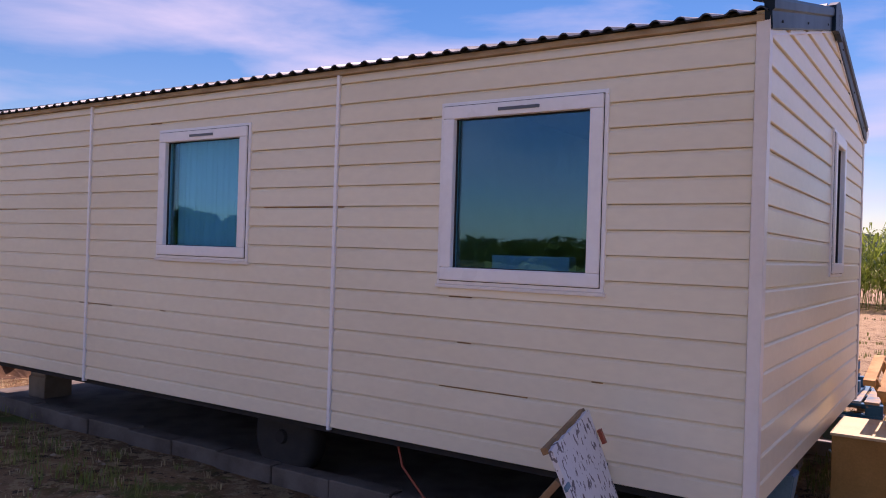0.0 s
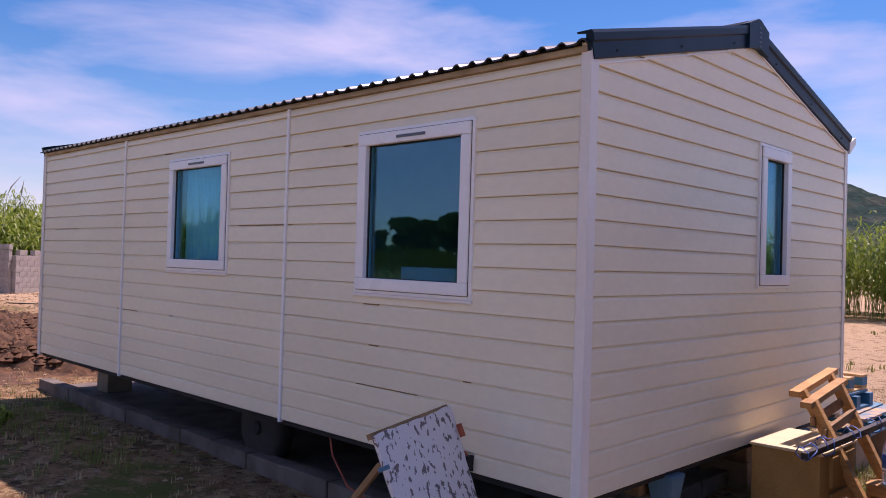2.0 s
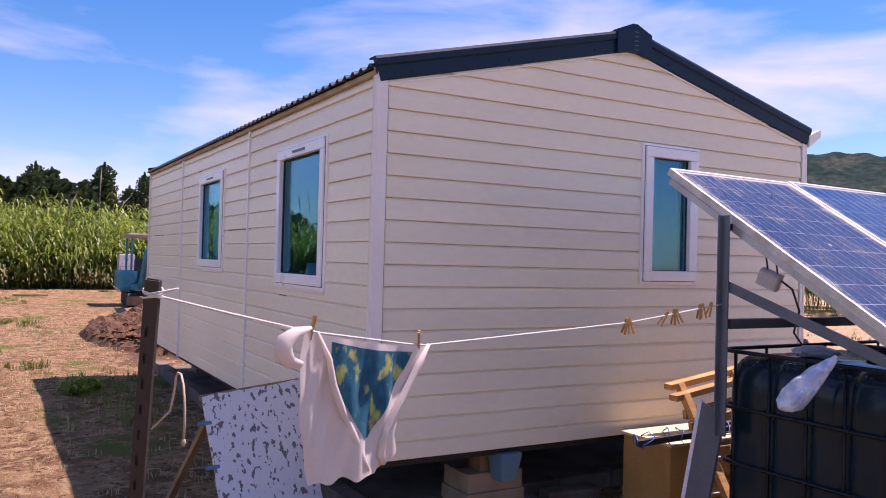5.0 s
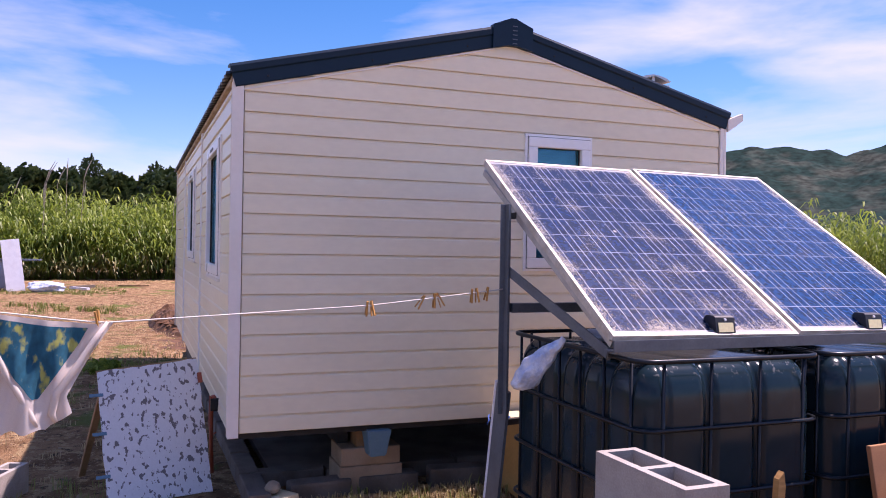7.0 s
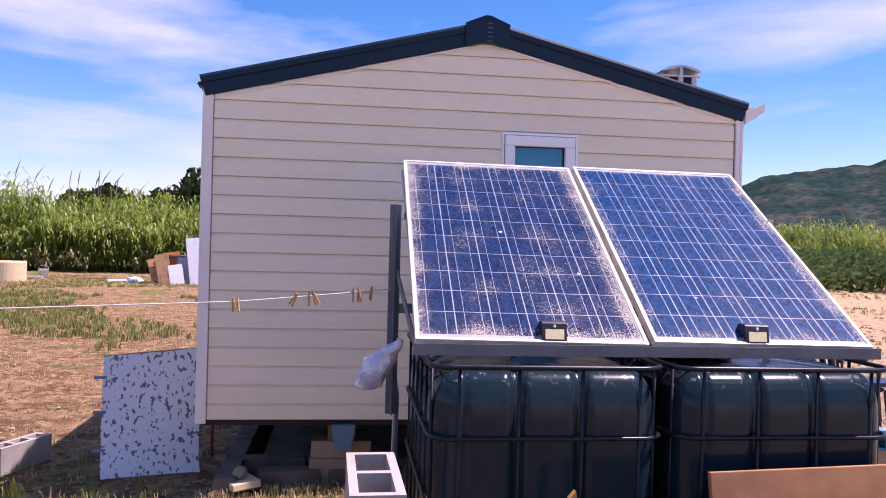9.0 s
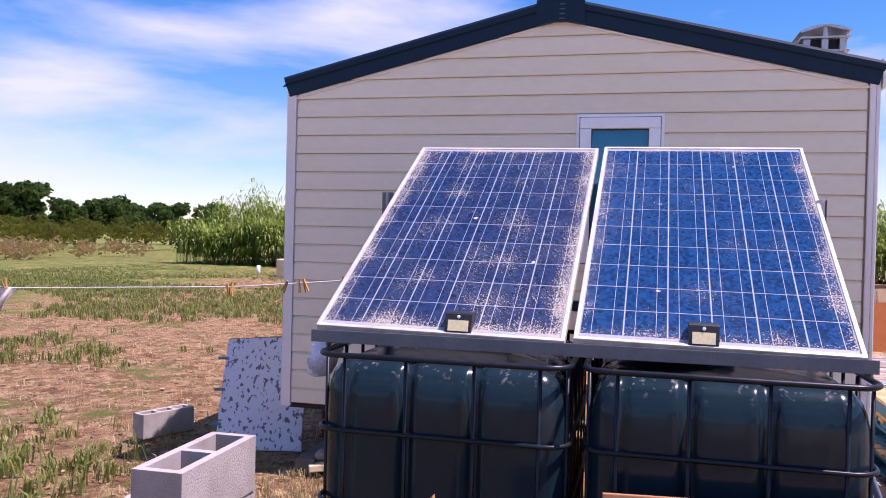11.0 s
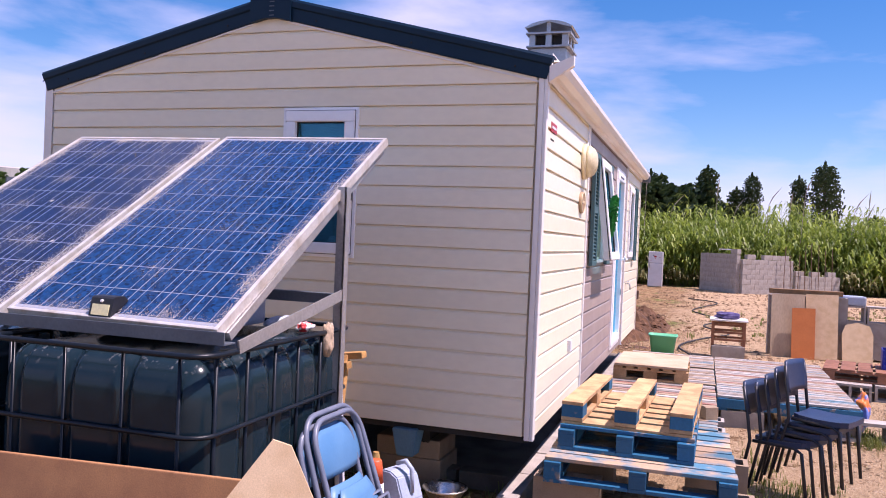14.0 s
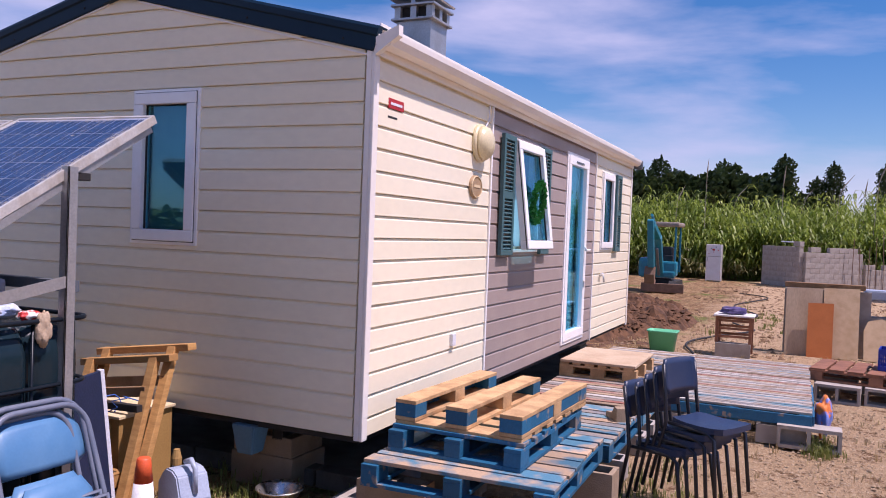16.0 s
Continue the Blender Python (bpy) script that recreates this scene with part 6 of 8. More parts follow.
plank = placed("edge_plank", "long sawn plank lying across the block stack", "plank", (2.5, 6.9, 0.7))
wpart("plank", boxed(2.28, 2.31, 5.95, 7.1, -0.01, 0.80, bevel=0.003, m=pose(0, 0, 0, 0, 0, 0)), M_CHIP, plank)
stake = placed("wooden_stake", "pointed pine stake standing by the tanks", "stake", (2.02, 5.75, 0))
bm = bmesh.new()
extruded(bm, [(-0.02, 0), (0.02, 0), (0.022, 0.80), (0.008, 0.86), (-0.015, 0.83)], 0.03, Matrix.Translation((2.0, 5.72, 0)) @ pose(0, 0, 0, 0, 4, 90))
wpart("stake", bm, M_WOOD, stake)

# on the tanks
for y in (5.80, 6.70):
    fl_ = thing("solar_floodlight", "small black solar floodlight with cream LED panel", "lamp", panel_pose(y) @ Matrix.Translation((0, 0.055, 0.006)) @ pose(0, 0, 0, 0, 0, 0), "solar floodlights")
    bm = bmesh.new()
    extruded(bm, [(-0.05, 0.0), (0.062, 0.0), (0.055, 0.026), (0.012, 0.052), (0.0, 0.052)], 0.105, Matrix(((0, 1, 0, -0.0525), (1, 0, 0, 0), (0, 0, 1, 0), (0, 0, 0, 1))))
    part("housing", bm, M_BLACKPLASTIC, fl_)
    part("led_panel", boxed(-0.040, 0.040, -0.030, 0.012, 0, 0.003, m=Matrix.Translation((0, -0.0255, 0.0265)) @ pose(0, 0, 0, 46.1, 0, 0)), M_LED, fl_, "cream LED panel")
    part("sensor", lathe(bmesh.new(), [(0.007, 0), (0.005, 0.006)], 10, Matrix.Translation((0, -0.008, 0.0445)) @ pose(0, 0, 0, 46.1, 0, 0)), M_WHITE, fl_)


def crumple(name, label, category, centre, size, mat, seed, parent=None):
    bm = bmesh.new()
    bmesh.ops.create_icosphere(bm, subdivisions=4, radius=1.0)
    for v in bm.verts:
        d = 1 + 0.38 * noise.noise(v.co * 1.7 + Vector((seed, 0, 0))) + 0.22 * abs(noise.noise(v.co * 4.3 + Vector((0, seed, 0))))
        v.co = Vector((v.co.x * size[0], v.co.y * size[1], v.co.z * size[2])) * d + Vector(centre)
    ob = placed(name, label, category, (centre[0], centre[1], centre[2] - size[2]))
    wpart("body", bm, mat, ob, "", True)
    return ob


bag = placed("plastic_bag", "crumpled white and blue bag tied to the rack brace", "bag", (1.21, 5.07, 1.10))
bm = tube(bmesh.new(), [(1.30, 5.165, 1.335), (1.275, 5.14, 1.295), (1.245, 5.11, 1.25), (1.21, 5.075, 1.19), (1.175, 5.04, 1.135), (1.15, 5.02, 1.10), (1.14, 5.01, 1.08)], [0.010, 0.026, 0.040, 0.052, 0.058, 0.044, 0.014], 36)
bmesh.ops.subdivide_edges(bm, edges=list(bm.edges), cuts=2, use_grid_fill=True)
for v in bm.verts:
    v.co += Vector((0.7, -1.0, 0.5)) * (0.030 * noise.noise(v.co * 17) + 0.022 * abs(noise.noise(v.co * 36)))
wpart("body", bm, M_BAG, bag, "", True)
crumple("plastic_bag", "crumpled white bag lying on the tank", "bag", (0.85, 7.0, 1.31), (0.07, 0.06, 0.03), M_BAG, 5)
crumple("dark_bundle", "dark crumpled plastic bundle on the tank", "bundle", (1.15, 6.55, 1.33), (0.22, 0.2, 0.07), M_BLACKPLASTIC, 7)
crumple("cloth_rag", "grey crumpled rag lying on the tank", "rag", (0.9, 5.60, 1.295), (0.10, 0.08, 0.03), M_GREYCAN, 11)
crumple("beige_cloth", "beige cloth hanging over the tank cage corner", "cloth", (0.84, 7.245, 1.25), (0.032, 0.026, 0.070), M_BEIGEROPE, 13)
crumple("red_packet", "small red and white packet lying on the tank", "packet", (0.80, 7.10, 1.295), (0.05, 0.035, 0.022), material("red_white_packet", (0.55, 0.03, 0.03), 0.5, second=(0.75, 0.72, 0.70), grain=16, amount=1.0, low=0.48, high=0.52), 17)
basin = placed("blue_basin", "pale blue plastic basin on the tank under the panels", "basin", (0.95, 6.65, 1.285))
bm = bmesh.new()
box(bm, 0.72, 1.12, 6.55, 6.85, 1.285, 1.44, 0.02)
wpart("body", bm, M_GREYCAN, basin)
sheet = placed("leaning_sheet", "dark grey sheet with white edge leaning by the rack leg", "panel", (0.45, 5.21, 0))
hm = Matrix.Translation((0.32, 5.205, 0.0)) @ pose(0, 0, 0, 0, 11, 0)
wpart("face", boxed(0.012, 0.16, -0.008, 0.008, 0, 1.02, m=hm), M_STEEL, sheet)
wpart("edge", boxed(-0.012, 0.012, -0.011, 0.011, 0, 1.03, bevel=0.002, m=hm), M_WHITE, sheet, "white edge strip")
jb = placed("junction_box", "pale grey cable box hanging on black cables under the panel", "junction box", (0.46, 5.80, 1.65))
jbm = Matrix.Translation((0.46, 5.80, 1.65)) @ pose(0, 0, 0, 14, 24, 20)
wpart("housing", boxed(-0.065, 0.065, -0.03, 0.03, -0.05, 0.05, bevel=0.012, m=jbm), M_WHITE, jb)
wpart("lid", boxed(-0.056, 0.056, -0.036, -0.0305, -0.042, 0.042, bevel=0.003, m=jbm), M_WHITE, jb)
for q in (-0.03, 0.03):
    wpart("cable", tube(bmesh.new(), [jbm @ Vector((q, 0, 0.05)), (0.46 + q, 5.80, 1.80), (0.40 + 2 * q, 5.83, 1.92), (0.42 + q, 5.82, 2.14)], 0.005, 6), M_BLACKPLASTIC, jb, "", True)
wpart("cable", tube(bmesh.new(), [jbm @ Vector((0.065, 0, 0.02)), (0.60, 5.81, 1.60), (0.64, 5.82, 1.48), (0.60, 5.83, 1.36), (0.66, 5.84, 1.28)], 0.006, 6), M_BLACKPLASTIC, jb, "", True)


# what stands inside the large window
sill_box = placed("blue_box", "pale blue box standing behind the window", "box", (-2.1, 4.10, 1.5))
wpart("body", boxed(-2.36, -1.86, 4.06, 4.16, 1.42, 1.66, bevel=0.01), M_GREYCAN, sill_box)
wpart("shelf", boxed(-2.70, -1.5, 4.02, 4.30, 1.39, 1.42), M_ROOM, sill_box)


# ---- the sunny side ----
M_TEALSHUT = material("teal_painted_shutter", (0.045, 0.125, 0.135), 0.5, second=(0.06, 0.15, 0.16), grain=5, amount=0.5, bump=0.04)
M_SHADE = material("cream_lamp_glass", (0.72, 0.63, 0.40), 0.3, grain=6, amount=0.3)
M_PLAQUE = material("wooden_plaque", (0.40, 0.27, 0.15), 0.6, second=(0.30, 0.19, 0.10), grain=14)
M_SIGNRED = material("red_sign", (0.50, 0.02, 0.02), 0.4)
M_GARLAND = leaf_material("green_garland", (0.010, 0.16, 0.035), (0.02, 0.30, 0.06), 3.0, 0.2)
M_PALBLUE = material("blue_painted_pallet", (0.003, 0.105, 0.205), 0.6, second=(0.30, 0.22, 0.15), grain=9, amount=0.75, fine=60, bump=0.2, random=0.22, low=0.60, high=0.66)
M_PALWOOD = material("bare_pallet_wood", (0.56, 0.35, 0.17), 0.8, second=(0.35, 0.20, 0.09), grain=7, amount=0.9, fine=70, bump=0.25, random=0.15)
M_PALOLD = material("faded_blue_slat", (0.06, 0.19, 0.27), 0.8, second=(0.45, 0.31, 0.20), grain=4.5, amount=1.0, fine=70, bump=0.25, random=0.3, low=0.45, high=0.58)
M_SLATS = [
    material("whitewashed_slat", (0.44, 0.41, 0.37), 0.8, second=(0.27, 0.20, 0.15), grain=6, amount=0.8, fine=70, bump=0.25, random=0.12),
    material("natural_slat", (0.36, 0.26, 0.17), 0.8, second=(0.22, 0.145, 0.09), grain=6, amount=0.8, fine=70, bump=0.25, random=0.15),
    material("red_brown_slat", (0.27, 0.10, 0.07), 0.8, second=(0.35, 0.25, 0.19), grain=6, amount=0.9, fine=70, bump=0.25, random=0.12),
    material("pale_blue_slat", (0.08, 0.21, 0.27), 0.8, second=(0.30, 0.28, 0.25), grain=6, amount=0.9, fine=70, bump=0.25, random=0.12),
    material("grey_slat", (0.20, 0.19, 0.19), 0.85, second=(0.32, 0.26, 0.20), grain=6, amount=0.9, fine=70, bump=0.25, random=0.12),
]
M_CHAIRSEAT = material("dark_navy_vinyl", (0.012, 0.028, 0.075), 0.42, second=(0.03, 0.042, 0.08), grain=5, amount=0.5, fine=120, bump=0.06)
M_CHAIRTUBE = material("black_chair_tube", (0.012, 0.015, 0.024), 0.35, bump=0.02)
M_TUB = material("mint_green_plastic", (0.09, 0.48, 0.26), 0.45, second=(0.12, 0.54, 0.32), grain=5, amount=0.4)
M_CRATE = material("cobalt_plastic_crate", (0.008, 0.035, 0.35), 0.4, grain=5, amount=0.4)
M_PLY = material("greyed_plywood", (0.52, 0.39, 0.26), 0.85, second=(0.42, 0.29, 0.18), grain=3, amount=0.8, fine=50, bump=0.12, stretch=(1, 1, 0.3))
M_ORANGEBOARD = material("orange_brown_board", (0.56, 0.17, 0.04), 0.65, second=(0.46, 0.13, 0.03), grain=4, amount=0.6, bump=0.06)
M_PURPLE = material("purple_cloth", (0.06, 0.045, 0.15), 0.9, second=(0.25, 0.22, 0.36), grain=16)
M_PINKWHITE = material("white_table_top", (0.72, 0.70, 0.68), 0.6, grain=5, amount=0.3)


def shutter(u0, u1, z0, z1, out=0.03):
    m = SIDE["far"]
    s = wpart("shutter", ring_bars(bmesh.new(), u0, u1, z0, z1, 0.045, out, out + 0.034, m, 0.004), M_TEALSHUT, home, "teal louvred shutter")
    mid = (z0 + z1) / 2
    wpart("rail", boxed(u0 + 0.045, u1 - 0.045, out, out + 0.032, mid - 0.03, mid + 0.03, m=m), M_TEALSHUT, s)
    n = 13
    for lo, hi in ((z0 + 0.045, mid - 0.03), (mid + 0.03, z1 - 0.045)):
        for k in range(n):
            z = lo + (hi - lo) * (k + 0.5) / n
            wpart("slat", boxed(u0 + 0.044, u1 - 0.044, -0.016, 0.016, -0.003, 0.003, m=m @ Matrix.Translation((0, out + 0.017, z)) @ pose(0, 0, 0, -38, 0, 0)), M_TEALSHUT, s)


shutter(-3.21, -2.92, 1.55, 2.56)
shutter(-4.26, -4.00, 1.55, 2.56)
shutter(-7.56, -7.26, 1.55, 2.56)

lamp = placed("wall_lamp", "round cream glass wall lamp on the siding", "lamp", (-2.45, 7.9, 2.40))
lm = Matrix.Translation((-2.46, 7.878, 2.42)) @ pose(0, 0, 0, -90, 0, 0)
wpart("base", lathe(bmesh.new(), [(0.145, 0.0), (0.148, 0.02), (0.14, 0.035)], 32, lm), M_SHADE, lamp, "", True)
wpart("shade", lathe(bmesh.new(), [(0.132, 0.035), (0.128, 0.06), (0.105, 0.09), (0.07, 0.108), (0.03, 0.116), (0.004, 0.118)], 32, lm), M_SHADE, lamp, "cream domed glass", True)
cab_ = placed("lamp_cable", "white cable running up the joint strip", "cable", (-2.7, 7.9, 2.5))
wpart("cable", tube(bmesh.new(), [(-2.55, 7.886, 2.54), (-2.62, 7.888, 2.62), (-2.64, 7.888, 2.78)], 0.006, 6), M_WHITE, cab_)
pl = placed("house_plaque", "small oval wooden plaque with carved bars", "plaque", (-2.40, 7.88, 2.08))
pmx = Matrix.Translation((-2.40, 7.878, 2.08)) @ pose(0, 0, 0, -90, 0, 0) @ Matrix.Diagonal((1.15, 0.9, 1, 1))
wpart("plate", lathe(bmesh.new(), [(0.10, 0.0), (0.10, 0.014), (0.092, 0.02)], 28, pmx), M_PLAQUE, pl)
wpart("rim", tube(bmesh.new(), [pmx @ Vector((0.088 * math.cos(k * math.tau / 28), 0.088 * math.sin(k * math.tau / 28), 0.0215)) for k in range(28)], 0.004, 6, True), M_CREAMTOP, pl, "", True)
wpart("text_bar", boxed(-2.46, -2.34, 7.8995, 7.902, 2.075, 2.095), M_CREAMTOP, pl)
sg = placed("maker_sign", "small red sign with a white text bar", "sign", (-1.09, 7.88, 2.5))
wpart("plate", boxed(-1.19, -0.99, 7.872, 7.880, 2.465, 2.525), M_SIGNRED, sg)
wpart("text_bar", boxed(-1.165, -1.015, 7.8805, 7.882, 2.487, 2.503), M_WHITE, sg)
wpart("tag", boxed(-1.11, -0.99, 7.874, 7.878, 2.405, 2.418), M_DARK, sg)
box_ = placed("socket_box", "white socket box on the siding", "socket", (-2.07, 7.88, 0.94))
wpart("body", boxed(-2.10, -2.04, 7.872, 7.905, 0.90, 0.99, bevel=0.006), M_WHITE, box_)
tap = placed("garden_tap", "white outdoor tap on the siding", "tap", (-6.62, 7.88, 1.2))
wpart("pipe", tube(bmesh.new(), [(-6.62, 7.87, 1.25), (-6.62, 7.93, 1.25), (-6.62, 7.94, 1.17)], 0.013, 8), M_GALV, tap, "", True)
wpart("knob", boxed(-6.66, -6.58, 7.90, 7.925, 1.265, 1.285, bevel=0.004), M_WHITE, tap)

# garland hanging on the open sash
rg_ = random.Random(12)
gv, gf = [], []
for k in range(42):
    a = k / 42 * math.tau
    c = (-3.63 + 0.135 * math.cos(a), 8.0 + 0.02 * math.sin(a), 2.02 + 0.165 * math.sin(a))
    leaf_cloud(rg_, gv, gf, c, (0.035, 0.03, 0.04), 22, 0.016)
wreath = tagged(from_arrays("garland", gv, gf, M_GARLAND), "green tinsel garland ring hung on the open window", "garland")


def pallet(label, m, sx, sy, slats, slat_mat, block_mat, under=True, group="pallets", gap=0.35, pattern=None, flip=False, rim=False, skirt=False):
    """A wooden pallet, sx by sy: slats along y on three bearers along x; 144 mm high."""
    ob = thing("pallet", label, "pallet", m, group)
    f = Matrix.Translation((0, 0, 0.144)) @ pose(0, 0, 0, 180, 0, 0) if flip else Matrix.Identity(4)
    r = random.Random(int(sx * 100 + sy * 10 + slats))
    pitch = sx / slats
    for k in range(slats):
        x0 = -sx / 2 + k * pitch + r.uniform(0, 0.006)
        w = pitch * (1 - gap * r.uniform(0.7, 1.1))
        mt = (pattern[k % len(pattern)] if pattern else slat_mat)
        if flip and k in (0, slats - 1):
            w = pitch * 0.95
        part("slat", boxed(x0, x0 + w, -sy / 2 + r.uniform(-0.006, 0.006), sy / 2 + r.uniform(-0.006, 0.006), 0.122, 0.144, bevel=0.003, m=f @ pose(0, 0, 0, 0, r.uniform(-0.5, 0.5), 0)), mt, ob)
    hw = 0.068 if flip else 0.05
    for y in (-sy / 2 + hw, 0, sy / 2 - hw):
        part("stringer", boxed(-sx / 2, sx / 2, y - hw, y + hw, 0.100, 0.1215, bevel=0.002, m=f), M_PALWOOD if flip else block_mat, ob)
        for x in (-sx / 2 + 0.07, 0, sx / 2 - 0.07):
            inner = flip and abs(x) < 0.1
            part("block", boxed(x - 0.07, x + 0.07, y - hw, y + hw, 0.0225, 0.0995, bevel=0.004, m=f), M_PALWOOD if inner else block_mat, ob)
        part("bottom_board", boxed(-sx / 2, sx / 2, y - hw, y + hw, 0.0, 0.022, bevel=0.002, m=f), M_PALWOOD if flip else block_mat, ob)
    if skirt:
        part("edge_board", boxed(sx / 2 + 0.002, sx / 2 + 0.02, -sy / 2, sy / 2, 0.026, 0.118, bevel=0.003), M_PALBLUE, ob, "bright blue edge board")
        part("edge_board", boxed(-sx / 2, sx / 2, sy / 2 + 0.002, sy / 2 + 0.02, 0.026, 0.118, bevel=0.003), M_PALBLUE, ob, "bright blue edge board")
    if flip:
        for s in (-1, 1):
            for x0, x1 in ((-sx / 2 + 0.142, -0.072), (0.072, sx / 2 - 0.142)):
                y0, y1 = sorted((s * (sy / 2 - 0.004), s * (sy / 2 - 0.024)))
                part("side_board", boxed(x0, x1, y0, y1, 0.024, 0.098, bevel=0.003, m=f), block_mat, ob, "scuffed blue side board")
    if rim:
        for x in (-sx / 2 + 0.05, sx / 2 - 0.05):
            for s in (-1, 1):
                part("bottom_board", boxed(x - 0.05, x + 0.05, min(s * (hw + 0.002), s * (sy / 2 - 2 * hw - 0.002)), max(s * (hw + 0.002), s * (sy / 2 - 2 * hw - 0.002)), 0.0, 0.022, bevel=0.002, m=f), block_mat, ob)
    return ob


# stack beside the corner
base_m = Matrix.Translation((-1.22, 8.535, 0.30))
for x in (-1.65, -0.80):
    for y in (8.12, 9.0):
        concrete_block("tan hollow block under the pallet stack", Matrix.Translation((x, y, 0.0)) @ pose(0, 0, 0, 0, 0, 90), 0.4, 0.2, 0.30, 2, M_TANBLOCK, "blocks under pallets")
pallet("worn blue-washed pallet at the bottom of a stack", base_m @ pose(0, 0, 0, 0, 0, 1), 1.2, 1.10, 8, M_PALOLD, M_PALBLUE, gap=0.2, rim=True)
pallet("bright blue painted pallet in a stack", Matrix.Translation((-1.44, 8.455, 0.447)) @ pose(0, 0, 0, 0, 0, -1), 1.2, 0.82, 7, M_PALBLUE, M_PALBLUE, gap=0.3, rim=True)
pallet("blue-sided pallet lying upside down on a stack, bare wood on top", Matrix.Translation((-1.50, 8.465, 0.594)) @ pose(0, 0, 0, 0, 0, -2.5), 1.2, 0.80, 7, M_PALWOOD, M_PALBLUE, gap=0.35, flip=True)

# terrace of pallets
P0, P1, P2, P3, P4 = M_SLATS
mix_a, mix_b = [P0, P1, P0, P4, P1, P0, P4, P3], [P0, P4, P0, P1, P2, P0, P4, P1, P0, P4, P0, P3, P1]
for x, y, sx, sy, n, pat, g in ((-6.55, 9.68, 1.22, 1.28, 19, mix_b, 0.3), (-5.28, 9.68, 1.22, 1.28, 19, [P0, P4, P0, P2, P1, P0, P4, P0, P1], 0.25), (-4.36 - 0.15, 9.68, 0.62, 1.28, 9, [P3, P0, P4, P0, P3], 0.25),
                               (-6.60, 8.50, 1.2, 1.05, 13, mix_a, 0.25), (-5.36, 8.50, 1.2, 1.05, 13, [P1, P0, P4], 0.25), (-4.12, 8.50, 1.2, 1.05, 12, [P0, P4, P2, P1], 0.25), (-2.88, 8.50, 1.2, 1.05, 10, [P3, M_PALOLD, P4], 0.22)):
    pallet("striped slatted pallet forming part of a low terrace", Matrix.Translation((x, y, 0.16)) @ pose(0, 0, 0, 0, 0, 0.6 * math.sin(x * 9)), sx, sy, n, P0, M_PALBLUE if y > 9 or x > -3 else M_PALOLD, skirt=y > 9 and x > -6, group="terrace pallets", gap=g, pattern=pat)
    for dx in (-0.4, 0.4):
        for dy in (-0.4, 0.4):
            if sx > 1 or dx > 0:
                concrete_block("grey hollow block under the terrace", Matrix.Translation((x + dx * (sx / 1.2), y + dy, 0.0)) @ pose(0, 0, 0, 0, 0, 90), 0.4, 0.2, 0.159, 2, None, "blocks under terrace")
concrete_block("grey hollow block lying at the terrace edge", Matrix.Translation((-4.30, 10.30, 0.1)) @ pose(0, 0, 0, 90, 0, 90), 0.5, 0.19, 0.2, 2)
pallet("bare wood pallet set as a step before the door", Matrix.Translation((-5.15, 8.36, 0.304)) @ pose(0, 0, 0, 0, 0, 90), 0.78, 1.0, 6, M_PALWOOD, M_PALWOOD, group="pallets")
plate = placed("brown_board", "flat tan board covering the door step pallet", "board", (-5.15, 8.36, 0.45))
wpart("sheet", boxed(-5.68, -4.64, 7.98, 8.74, 0.449, 0.475, bevel=0.004), M_PLY, plate)
chunk = placed("broken_block", "broken piece of pale concrete on the terrace", "rubble", (-3.0, 9.0, 0.31))
bm = bmesh.new()
extruded(bm, [(-0.10, 0), (0.12, 0), (0.12, 0.10), (0.07, 0.11), (0.02, 0.05), (-0.09, 0.04)], 0.12, Matrix.Translation((-3.02, 8.86, 0.307)) @ pose(0, 0, 0, 0, 0, 35))
wpart("body", bm, M_TANBLOCK, chunk)


